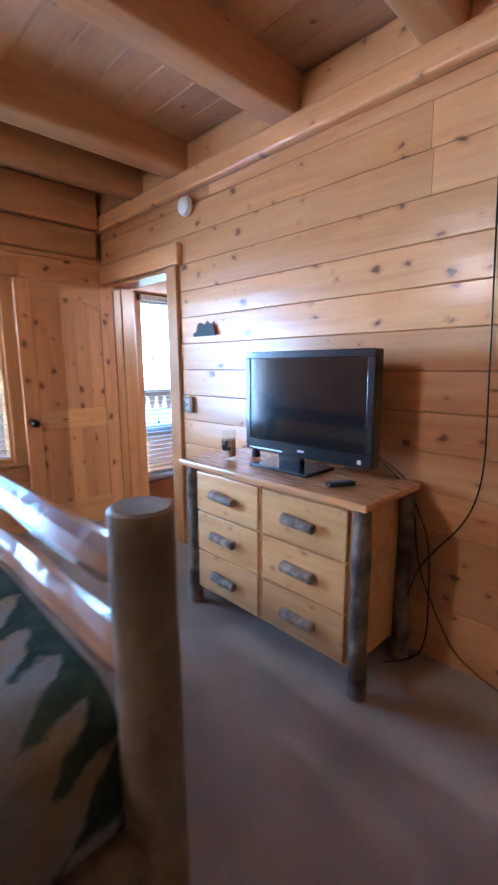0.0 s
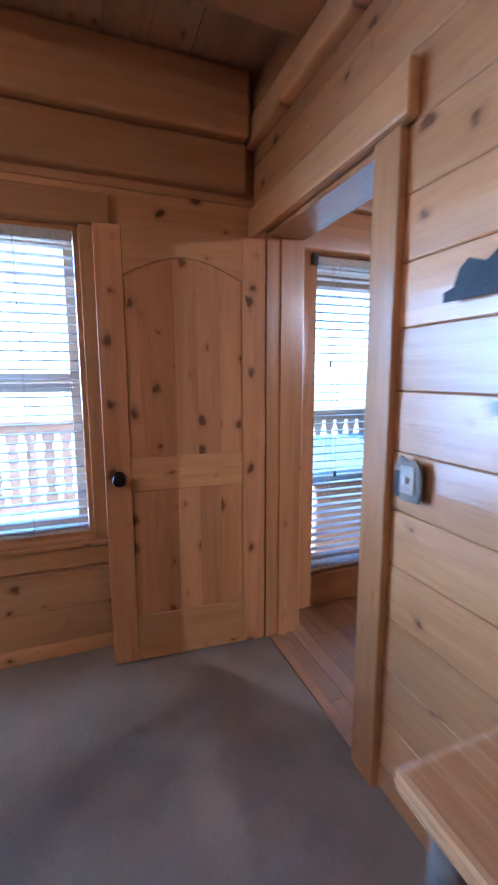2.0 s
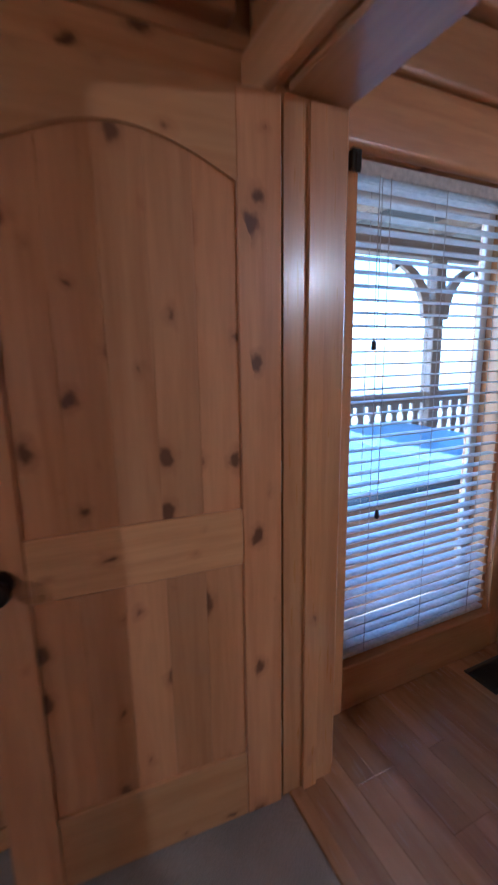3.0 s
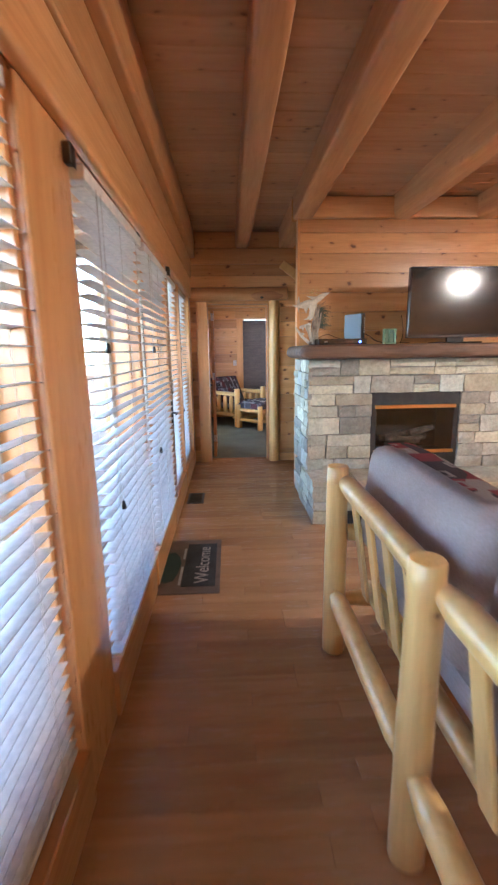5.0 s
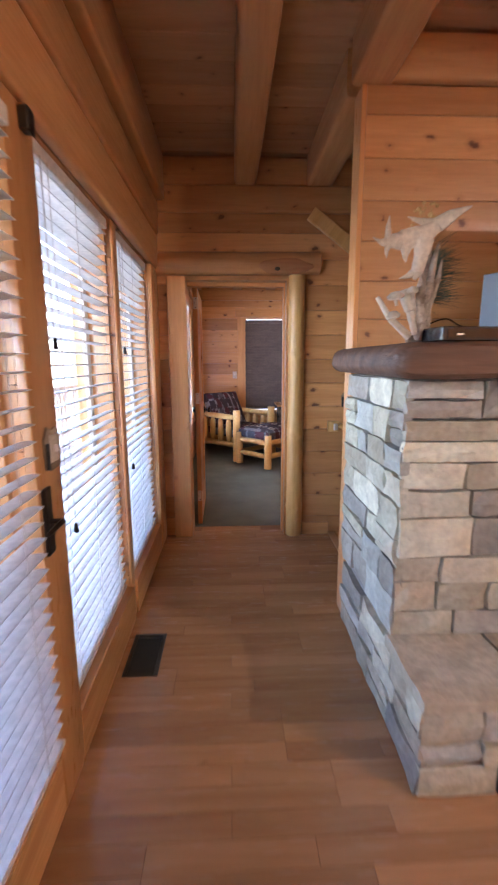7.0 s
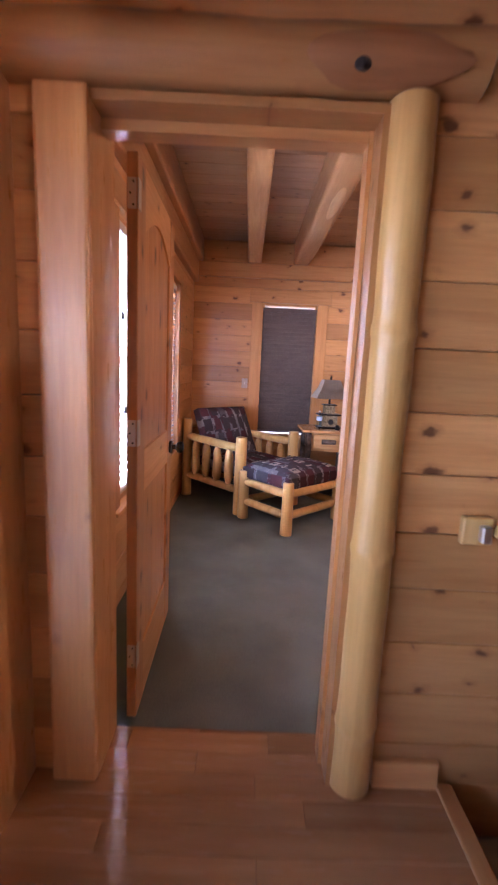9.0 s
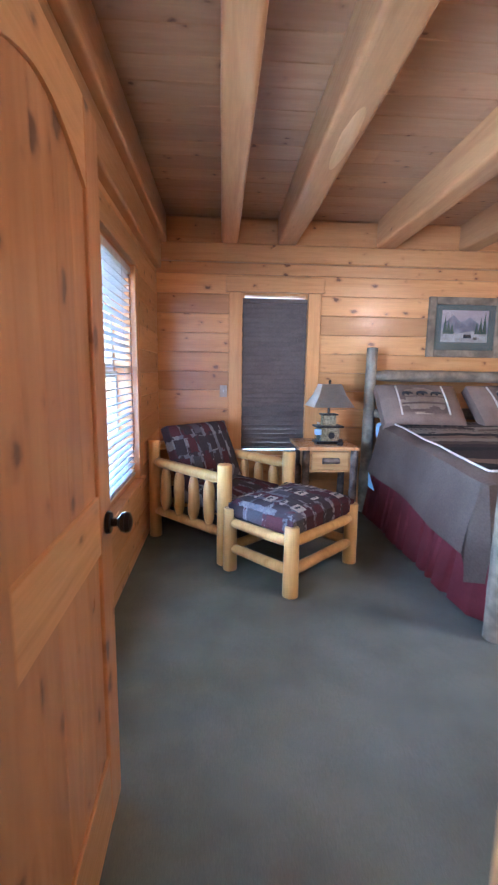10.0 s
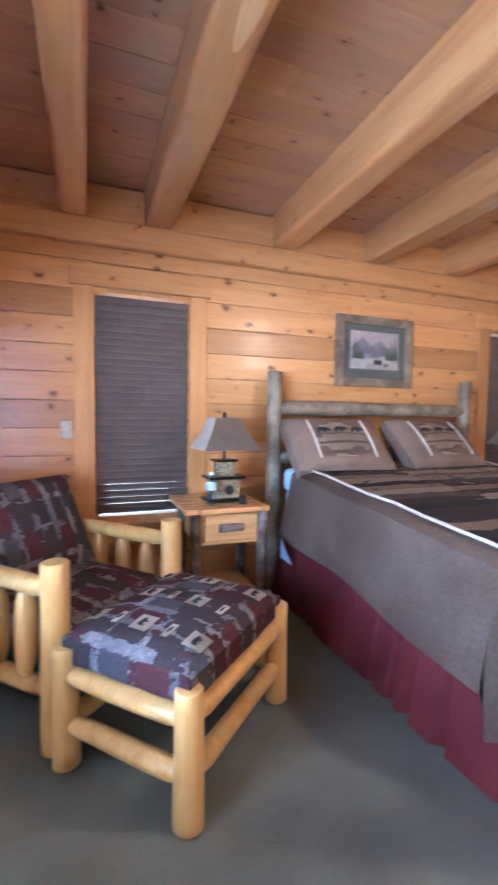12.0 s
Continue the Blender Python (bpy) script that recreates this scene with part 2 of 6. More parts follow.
shade_m = noisy("lamp_shade", (0.50, 0.42, 0.32), (0.58, 0.49, 0.38), 6, 0.9, 0.2, 120)
wicker = noisy("wicker", (0.15, 0.12, 0.06), (0.42, 0.34, 0.2), 70, 0.8, 0.8, 120)
glow = material("lamp_globe", (0.9, 0.8, 0.6), 0.4)
nodes_of(glow)[2].inputs["Emission Color"].default_value = (1.0, 0.62, 0.28, 1)
nodes_of(glow)[2].inputs["Emission Strength"].default_value = 3.0
roof_m = noisy("deck_roof", (0.10, 0.075, 0.055), (0.15, 0.115, 0.085), 3, 0.85, 0.3, 30)
ground_m = noisy("ground", (0.22, 0.19, 0.13), (0.32, 0.28, 0.20), 0.5, 1.0, 0.3, 6)


def glass_material(name, tint=(1, 1, 1)):
    m = bpy.data.materials.new(name)
    m.use_nodes = True
    n, l = m.node_tree.nodes, m.node_tree.links
    n.remove(n["Principled BSDF"])
    clear, gloss, mix = n.new("ShaderNodeBsdfTransparent"), n.new("ShaderNodeBsdfGlossy"), n.new("ShaderNodeMixShader")
    clear.inputs[0].default_value = (*tint, 1)
    gloss.inputs["Roughness"].default_value = 0.02
    f = n.new("ShaderNodeLayerWeight")
    f.inputs["Blend"].default_value = 0.5
    p = n.new("ShaderNodeMath")
    p.operation = "POWER"
    l.new(f.outputs["Facing"], p.inputs[0])
    p.inputs[1].default_value = 4.0
    q = n.new("ShaderNodeMath")
    q.operation = "MULTIPLY_ADD"
    l.new(p.outputs[0], q.inputs[0])
    q.inputs[1].default_value, q.inputs[2].default_value = 0.45, 0.03
    l.new(q.outputs[0], mix.inputs[0])
    l.new(clear.outputs[0], mix.inputs[1])
    l.new(gloss.outputs[0], mix.inputs[2])
    l.new(mix.outputs[0], n["Material Output"].inputs[0])
    return m


glass = glass_material("window_glass", (0.93, 0.96, 0.95))
jar_glass = glass_material("jar_glass", (0.97, 0.97, 0.96))
bottle_glass = glass_material("bottle_plastic", (0.8, 0.9, 1.0))


def patch_cloth(name, tones, sx, sy, stripes=False, jag=0.0):
    """Woven cloth with a patchwork (or bands) of tones and small motifs."""
    m = material(name, tones[0], 0.95)
    n, l, b = nodes_of(m)
    tc = n.new("ShaderNodeTexCoord")
    mp = n.new("ShaderNodeMapping")
    mp.inputs["Scale"].default_value = (sx, sy, 1 if stripes else sy)
    l.new(tc.outputs["Object"], mp.inputs["Vector"])
    laid_ = mp.outputs[0]
    if jag:
        teeth = n.new("ShaderNodeTexNoise")
        teeth.inputs["Scale"].default_value, teeth.inputs["Detail"].default_value = 14.0, 3.0
        l.new(tc.outputs["Object"], teeth.inputs["Vector"])
        laid_ = mixed(n, l, jag, laid_, teeth.outputs["Color"], "LINEAR_LIGHT")
    snap = n.new("ShaderNodeVectorMath")
    snap.operation = "FLOOR"
    l.new(laid_, snap.inputs[0])
    white = n.new("ShaderNodeTexWhiteNoise")
    white.noise_dimensions = "3D"
    l.new(snap.outputs[0], white.inputs["Vector"])
    r = n.new("ShaderNodeValToRGB")
    r.color_ramp.interpolation = "CONSTANT"
    e = r.color_ramp.elements
    e[0].color = (*tones[0], 1)
    e[1].position, e[1].color = 1 / len(tones), (*tones[1], 1)
    for i, c in enumerate(tones[2:], 2):
        e.new(i / len(tones)).color = (*c, 1)
    l.new(white.outputs[0], r.inputs[0])
    mo = n.new("ShaderNodeMapping")
    mo.inputs["Scale"].default_value = (sx * 11, sy, 1) if stripes else (sx, sy, sy)
    l.new(tc.outputs["Object"], mo.inputs["Vector"])
    fr = n.new("ShaderNodeVectorMath")
    fr.operation = "FRACTION"
    l.new(mo.outputs[0], fr.inputs[0])
    ax = n.new("ShaderNodeSeparateXYZ")
    l.new(fr.outputs[0], ax.inputs[0])
    dx = maths(n, l, "ABSOLUTE", maths(n, l, "SUBTRACT", ax.outputs[0], 0.5))
    dy = maths(n, l, "ABSOLUTE", maths(n, l, "SUBTRACT", ax.outputs[1], 0.5))
    cheb = maths(n, l, "MAXIMUM", dx, dy)
    motif = ramp(n, ((0.17, (0, 0, 0)), (0.20, (1, 1, 1)), (0.31, (1, 1, 1)), (0.33, (0, 0, 0))))
    l.new(cheb, motif.inputs[0])
    pick = n.new("ShaderNodeSeparateColor")
    l.new(white.outputs["Color"], pick.inputs[0])
    some = maths(n, l, "MULTIPLY", motif.outputs[0], maths(n, l, "GREATER_THAN", pick.outputs[1], 0.74))
    col = mixed(n, l, maths(n, l, "MULTIPLY", some, 0.8), r.outputs[0], tones[-1])
    weave = n.new("ShaderNodeTexNoise")
    weave.inputs["Scale"].default_value = 160.0
    l.new(tc.outputs["Object"], weave.inputs["Vector"])
    r2 = ramp(n, ((0.3, (0.7, 0.7, 0.7)), (0.7, (1.2, 1.2, 1.2))))
    l.new(weave.outputs[0], r2.inputs[0])
    l.new(mixed(n, l, 0.7, col, r2.outputs[0], "MULTIPLY"), b.inputs["Base Color"])
    bump(n, l, b, weave.outputs[0], 0.4, 0.006)
    return m


def lodge_weave(name):
    """Lodge upholstery: a broken patchwork of burgundy, umber and slate with pale streaked seams."""
    m = material(name, (0.1, 0.05, 0.06), 0.95)
    n, l, b = nodes_of(m)
    b.inputs["Specular IOR Level"].default_value = 0.15
    tc = n.new("ShaderNodeTexCoord")

    def cells(scale, shift, ragged):
        mp = n.new("ShaderNodeMapping")
        mp.inputs["Scale"].default_value, mp.inputs["Location"].default_value = scale, shift
        l.new(tc.outputs["Object"], mp.inputs["Vector"])
        tooth = n.new("ShaderNodeTexNoise")
        tooth.inputs["Scale"].default_value, tooth.inputs["Detail"].default_value = 45.0, 1.0
        l.new(tc.outputs["Object"], tooth.inputs["Vector"])
        at = mixed(n, l, ragged, mp.outputs[0], tooth.outputs["Color"], "LINEAR_LIGHT")
        snap = n.new("ShaderNodeVectorMath")
        snap.operation = "FLOOR"
        l.new(at, snap.inputs[0])
        white = n.new("ShaderNodeTexWhiteNoise")
        white.noise_dimensions = "3D"
        l.new(snap.outputs[0], white.inputs["Vector"])
        fr = n.new("ShaderNodeVectorMath")
        fr.operation = "FRACTION"
        l.new(at, fr.inputs[0])
        return white, fr.outputs[0]

    def tones(fac, stops):
        r = n.new("ShaderNodeValToRGB")
        r.color_ramp.interpolation = "CONSTANT"
        e = r.color_ramp.elements
        e[0].color = (*stops[0], 1)
        e[1].position, e[1].color = 1 / len(stops), (*stops[1], 1)
        for i, c in enumerate(stops[2:], 2):
            e.new(i / len(stops)).color = (*c, 1)
        l.new(fac, r.inputs[0])
        return r.outputs[0]

    big, inside = cells((9.5, 6.0, 2.0), (0.3, 0.2, 0.5), 0.10)
    base = tones(big.outputs[0], ((0.088, 0.030, 0.036), (0.060, 0.050, 0.052), (0.100, 0.036, 0.040), (0.080, 0.075, 0.084), (0.055, 0.042, 0.044), (0.115, 0.105, 0.112), (0.070, 0.028, 0.034)))
    small, _ = cells((26.0, 13.0, 3.0), (0.1, 0.6, 0.5), 0.45)
    chips = tones(small.outputs[0], ((0.055, 0.04, 0.045), (0.18, 0.18, 0.20), (0.09, 0.034, 0.04), (0.30, 0.28, 0.275), (0.06, 0.05, 0.054), (0.22, 0.21, 0.22)))
    ax = n.new("ShaderNodeSeparateXYZ")
    l.new(inside, ax.inputs[0])
    seam = maths(n, l, "MAXIMUM", maths(n, l, "LESS_THAN", ax.outputs[0], 0.30), maths(n, l, "GREATER_THAN", ax.outputs[1], 0.80))
    col = mixed(n, l, maths(n, l, "MULTIPLY", seam, 0.85), base, chips)
    weave = n.new("ShaderNodeTexNoise")
    weave.inputs["Scale"].default_value = 170.0
    l.new(tc.outputs["Object"], weave.inputs["Vector"])
    r2 = ramp(n, ((0.3, (0.65, 0.65, 0.65)), (0.7, (1.25, 1.25, 1.25))))
    l.new(weave.outputs[0], r2.inputs[0])
    l.new(mixed(n, l, 0.8, col, r2.outputs[0], "MULTIPLY"), b.inputs["Base Color"])
    bump(n, l, b, weave.outputs[0], 0.4, 0.006)
    return m


lodge_cloth = lodge_weave("lodge_weave")
band_cloth = patch_cloth("banded_cloth", ((0.13, 0.095, 0.078), (0.38, 0.27, 0.18), (0.035, 0.03, 0.03), (0.30, 0.21, 0.145), (0.42, 0.34, 0.26), (0.06, 0.045, 0.042), (0.03, 0.025, 0.025)), 1.1, 11, True, 0.35)


def fir_print_cloth(name):
    """Tan lodge cloth with a band of dark green, ragged fir boughs along the foot end."""
    m = material(name, (0.25, 0.18, 0.11), 0.95)
    n, l, b = nodes_of(m)
    b.inputs["Specular IOR Level"].default_value = 0.1
    tc = n.new("ShaderNodeTexCoord")
    ax = n.new("ShaderNodeSeparateXYZ")
    l.new(tc.outputs["Object"], ax.inputs[0])
    cloud = n.new("ShaderNodeTexNoise")
    cloud.inputs["Scale"].default_value, cloud.inputs["Detail"].default_value = 3.5, 3.0
    l.new(tc.outputs["Object"], cloud.inputs["Vector"])
    tan = ramp(n, ((0.38, (0.42, 0.30, 0.17)), (0.5, (0.34, 0.235, 0.135)), (0.62, (0.30, 0.285, 0.265))))
    l.new(cloud.outputs[0], tan.inputs[0])
    frond = n.new("ShaderNodeTexNoise")
    frond.inputs["Scale"].default_value, frond.inputs["Detail"].default_value = 11.0, 5.0
    l.new(tc.outputs["Object"], frond.inputs["Vector"])
    down = maths(n, l, "SUBTRACT", ax.outputs[0], ax.outputs[2])
    bough = maths(n, l, "PINGPONG", maths(n, l, "ADD", down, maths(n, l, "MULTIPLY", ax.outputs[1], 0.9)), 0.085)
    reach = maths(n, l, "ADD", maths(n, l, "MULTIPLY", bough, 1.5), maths(n, l, "MULTIPLY", maths(n, l, "SUBTRACT", frond.outputs[0], 0.5), 0.30))
    mask = ramp(n, ((0.0, (0, 0, 0)), (0.035, (1, 1, 1))))
    l.new(maths(n, l, "ADD", maths(n, l, "ADD", ax.outputs[1], 1.57 + 0.02), reach), mask.inputs[0])
    green = ramp(n, ((0.35, (0.028, 0.045, 0.03)), (0.65, (0.085, 0.11, 0.075))))
    l.new(frond.outputs[0], green.inputs[0])
    col = mixed(n, l, mask.outputs[0], tan.outputs[0], green.outputs[0])
    weave = n.new("ShaderNodeTexNoise")
    weave.inputs["Scale"].default_value = 160.0
    l.new(tc.outputs["Object"], weave.inputs["Vector"])
    r2 = ramp(n, ((0.3, (0.75, 0.75, 0.75)), (0.7, (1.2, 1.2, 1.2))))
    l.new(weave.outputs[0], r2.inputs[0])
    l.new(mixed(n, l, 0.7, col, r2.outputs[0], "MULTIPLY"), b.inputs["Base Color"])
    bump(n, l, b, weave.outputs[0], 0.4, 0.006)
    return m


fir_cloth = fir_print_cloth("fir_print_cloth")
tan_weave = noisy("tan_weave", (0.34, 0.245, 0.165), (0.46, 0.34, 0.235), 14, 0.95, 0.4, 170)
tub_blue = noisy("tub_cover", (0.10, 0.13, 0.17), (0.14, 0.175, 0.22), 2, 0.5, 0.1, 40)
throw_cloth = patch_cloth("throw_cloth", ((0.22, 0.03, 0.035), (0.05, 0.03, 0.03), (0.32, 0.24, 0.18), (0.28, 0.05, 0.05), (0.4, 0.34, 0.28)), 9, 9)


# ---- mesh helpers ----
def box(bm, x0, y0, z0, x1, y1, z1, bevel=0.0, segments=1):
    made = bmesh.ops.create_cube(bm, size=1.0)["verts"]
    for v in made:
        v.co = Vector(((x0 + x1) / 2 + v.co.x * (x1 - x0), (y0 + y1) / 2 + v.co.y * (y1 - y0), (z0 + z1) / 2 + v.co.z * (z1 - z0)))
    if bevel:
        edges = list({e for v in made for e in v.link_edges})
        bmesh.ops.bevel(bm, geom=edges, offset=bevel, segments=segments, affect="EDGES", profile=0.6)
    return bm


def boxed(*a, **k):
    return box(bmesh.new(), *a, **k)


def log(bm, p0, p1, r0, r1=None, sides=14, rings=8, wobble=0.05, taper=0.0, seed=0.0):
    """A round log from p0 to p1 with uneven girth, eased ends and, with taper, tenon-like ends."""
    p0, p1 = Vector(p0), Vector(p1)
    r1 = r0 if r1 is None else r1
    axis = (p1 - p0).normalized()
    side = axis.orthogonal().normalized()
    up = axis.cross(side)
    length = (p1 - p0).length
    stops = [0.0, min(0.006 / length, 0.02)] + [i / rings for i in range(1, rings)] + [1 - min(0.006 / length, 0.02), 1.0]
    loops = []
    for i, f in enumerate(stops):
        r = r0 + (r1 - r0) * f
        if i in (0, len(stops) - 1):
            r *= 0.9
        if taper:
            r *= 1 - taper * max(0.0, 1 - min(f, 1 - f) * length / (2.2 * r0)) ** 1.5
        c = p0.lerp(p1, f)
        loop = []
        for k in range(sides):
            a = 2 * PI * k / sides
            d = side * math.cos(a) + up * math.sin(a)
            q = r * (1 + wobble * noise.noise((c + d * 0.12) * 5.0 + Vector((seed, seed * 2, 0))))
            loop.append(bm.verts.new(c + d * q))
        loops.append(loop)
    for a, b in zip(loops, loops[1:]):
        for k in range(sides):
            bm.faces.new((a[k], a[(k + 1) % sides], b[(k + 1) % sides], b[k]))
    bm.faces.new(list(reversed(loops[0])))
    bm.faces.new(loops[-1])
    return bm


def logged(*a, **k):
    return log(bmesh.new(), *a, **k)


def finish(bm, name, mat, smooth=False):
    bmesh.ops.recalc_face_normals(bm, faces=bm.faces)
    me = bpy.data.meshes.new(name)
    bm.to_mesh(me)
    bm.free()
    me.materials.append(mat)
    if smooth:
        me.polygons.foreach_set("use_smooth", [True] * len(me.polygons))
        me.set_sharp_from_angle(angle=radians(40))
    return me


def part(name, bm, mat, parent, label="", smooth=False, m=None):
    """Links a bmesh as one mesh object under a thing or part."""
    ob = new(name, finish(bm, name, mat, smooth))
    ob.parent = parent
    if m is not None:
        ob.matrix_basis = m
    return tagged(ob, label)


def piece(name, me, parent, m):
    ob = new(name, me)
    ob.parent = parent
    ob.matrix_basis = m
    return ob


def thing(name, m, label, category, group="", kind=""):
    ob = new(name)
    ob.empty_display_size = 0.1
    ob.matrix_basis = m
    return tagged(ob, label, category, group, kind)


def setting(name, bm, mat, label, smooth=False):
    return tagged(part(name, bm, mat, None, "", smooth), label, name.split("_")[0], "", "structure")


def lathe(bm, profile, sides=20, centre=(0, 0, 0)):
    cx, cy, cz = centre
    loops = [[bm.verts.new((cx + r * math.cos(2 * PI * k / sides), cy + r * math.sin(2 * PI * k / sides), cz + z)) for k in range(sides)] for r, z in profile]
    for a, b in zip(loops, loops[1:]):
        for k in range(sides):
            bm.faces.new((a[k], a[(k + 1) % sides], b[(k + 1) % sides], b[k]))
    bm.faces.new(list(reversed(loops[0])))
    bm.faces.new(loops[-1])
    return bm


def sheet(bm, x0, y0, x1, y1, nx, ny, height):
    """A grid whose z is given by a function of x and y."""
    rows = [[bm.verts.new((x0 + (x1 - x0) * i / nx, y0 + (y1 - y0) * j / ny, 0)) for i in range(nx + 1)] for j in range(ny + 1)]
    for row in rows:
        for v in row:
            v.co.z = height(v.co.x, v.co.y)
    for a, b in zip(rows, rows[1:]):
        for i in range(nx):
            bm.faces.new((a[i], a[i + 1], b[i + 1], b[i]))
    return bm


def cushion(bm, x0, y0, z0, x1, y1, z1, puff=0.03, n=10):
    """A stuffed cushion: a rounded box whose faces swell and dimple."""
    made = bmesh.ops.create_grid(bm, x_segments=n, y_segments=n, size=0.5)["verts"]
    top = {v: v.co.copy() for v in made}
    out = bmesh.ops.extrude_face_region(bm, geom=list({f for v in made for f in v.link_faces}))
    lower = [g for g in out["geom"] if isinstance(g, bmesh.types.BMVert)]
    w, d, h = x1 - x0, y1 - y0, z1 - z0

    def place(v, c, s):
        ex = 1 - (2 * abs(c.x)) ** 8
        ey = 1 - (2 * abs(c.y)) ** 8
        swell = max(0.0, min(ex, ey)) ** 0.5
        mid = (1 - (2 * c.x) ** 2) * (1 - (2 * c.y) ** 2)
        shrink = 1 - 0.0 * swell
        z = s * (h * 0.5 * (0.55 + 0.45 * swell)) + s * puff * mid
        q = Vector(((x0 + x1) / 2 + c.x * w * shrink, (y0 + y1) / 2 + c.y * d * shrink, (z0 + z1) / 2 + z))
        q.z += 0.006 * noise.noise(q * 9)
        v.co = q
    for v in lower:
        place(v, v.co.copy(), -1)
    for v, c in top.items():
        place(v, c, 1)
    return bm


def tube(name, points, radius, mat, parent=None, cyclic=False):
    cu = bpy.data.curves.new(name, "CURVE")
    cu.dimensions, cu.bevel_depth, cu.bevel_resolution, cu.resolution_u = "3D", radius, 2, 6
    sp = cu.splines.new("NURBS")
    sp.points.add(len(points) - 1)
    for p, q in zip(sp.points, points):
        p.co = (*q, 1)
    sp.use_endpoint_u, sp.order_u = True, 3
    cu.materials.append(mat)
    ob = new(name, cu)
    ob.parent = parent
    return ob


def cut_spans(u0, u1, z0, z1, openings):
    """What is left of the span u0..u1 at the height z0..z1 beside the openings (ua, ub, za, zb)."""
    spans = [(u0, u1)]
    for ua, ub, za, zb in openings:
        if min(z1, zb) - max(z0, za) > 0.02:
            spans = [s for a, b in spans for s in ((a, min(b, ua)), (max(a, ub), b)) if s[1] - s[0] > 0.02]
    return spans


def slab_wall(name, along, p0, p1, u0, u1, z0, z1, openings, mat, label):
    """A wall's core from p0 to p1 in thickness, with openings through it."""
    bm = bmesh.new()
    cuts = sorted({z0, z1, *(z for o in openings for z in o[2:] if z0 < z < z1)})
    for a, b in zip(cuts, cuts[1:]):
        for s, e in cut_spans(u0, u1, a, b, openings):
            if along == "x":
                box(bm, s, p0, a, e, p1, b)
            else:
                box(bm, p0, s, a, p1, e, b)
    return setting(name, bm, mat, label)


BOARDS = {}

def board_mesh(length, h, mat, depth=0.022, round_=0.003):
    """A wall board along x with eased long edges, its face towards -y."""
    key = (round(length, 2), round(h, 3), mat.name, round_)
    if key not in BOARDS:
        bm = bmesh.new()
        prof = ((0, 0), (-depth + round_ + 0.001, 0.001), (-depth + 0.0005, 0.0045), (-depth - round_ * 0.5, h / 2), (-depth + 0.0005, h - 0.0045), (-depth + round_ + 0.001, h - 0.001), (0, h))
        ends = [[bm.verts.new((x, y, z)) for y, z in prof] for x in (0.0008, length - 0.0008)]
        for i in range(len(prof) - 1):
            bm.faces.new((ends[0][i], ends[0][i + 1], ends[1][i + 1], ends[1][i]))
        bm.faces.new(ends[0])
        bm.faces.new(list(reversed(ends[1])))
        BOARDS[key] = finish(bm, "board", mat)
    return BOARDS[key]


def board_wall(wall, along, plane, facing, u0, u1, z0, z1, openings, pitch, start, mat=None, seed=1):
    """Clads a wall's face with horizontal boards, one object each."""
    rnd = random.Random(seed)
    mat = mat or pine_x
    z = start - pitch * math.ceil((start - z0) / pitch)
    while z < z1 - 0.01:
        a, b = max(z, z0), min(z + pitch, z1)
        if b - a > 0.02:
            for s, e in cut_spans(u0, u1, a, b, openings):
                stops = [s]
                while e - stops[-1] > 3.4:
                    stops.append(stops[-1] + rnd.uniform(1.4, 3.0))
                stops.append(e)
                for p, q in zip(stops, stops[1:]):
                    me = board_mesh(q - p, b - a, mat)
                    if along == "x":
                        m = pose(p, plane, a) if facing < 0 else pose(q, plane, a, 0, 0, 180)
                    else:
                        m = pose(plane, p, a, 0, 0, 90) if facing > 0 else pose(plane, q, a, 0, 0, -90)
                    piece("board", me, wall, m)
        z += pitch


# ---- the plan ----
# x = 0 is the window wall, y runs along it; bedroom one y < 0, great room 0.17 to 6.6, bedroom two beyond 6.78
EAST, SOUTH, NORTH = 6.2, -4.4, 10.58
W_GREAT = [(0.36, 1.24), (1.32, 2.19), (4.57, 5.43), (5.50, 6.36)]
W_DOORS = [(2.52, 3.44), (3.50, 4.40)]
W1, W2 = (-2.63, -0.85), (7.58, 9.44)
W3, W4 = (0.80, 1.43), (4.26, 4.89)
D1, D2 = (0.22, 1.02), (0.24, 0.98)
west_open = [(a, b, 0.20, 2.05) for a, b in W_GREAT + W_DOORS] + [(W1[0], W1[1], 0.62, 2.06), (W2[0], W2[1], 0.60, 2.06)]
north_open = [(W3[0], W3[1], 0.555, 2.10), (W4[0], W4[1], 0.555, 2.10)]
TOP = 2.80

CORE = wood("wall_core", 0, PINE_L, PINE_D)
wall_west = slab_wall("wall_west", "y", -0.20, -0.022, SOUTH - 0.2, NORTH + 0.2, -0.05, TOP, west_open, CORE, "varnished pine log wall with a row of tall windows")
wall_tv = slab_wall("wall_south", "x", 0.022, 0.148, 0.0, EAST, 0, TOP, [(D1[0] - 0.022, D1[1] + 0.022, -0.1, 2.062)], CORE, "knotty pine board wall with an open doorway")
wall_n = slab_wall("wall_north", "x", 6.622, 6.758, 0.0, EAST, -2.6, TOP, [(D2[0] - 0.022, D2[1] + 0.022, 0, 2.007), (-1, 1.36, -9, 0)], CORE, "knotty pine board wall with a log-framed doorway")
wall_bed = slab_wall("wall_bedroom_north", "x", 10.602, 10.78, -0.2, EAST, -0.05, TOP, north_open, CORE, "knotty pine log wall behind the bed")
wall_fire = slab_wall("wall_fireplace", "x", 5.442, 5.518, 1.19, EAST, 0, TOP, [], CORE, "orange pine board wall above a stone fireplace")
wall_east = slab_wall("wall_east", "y", EAST, EAST + 0.15, SOUTH - 0.2, NORTH + 0.2, -2.6, TOP, [], CORE, "knotty pine board wall")
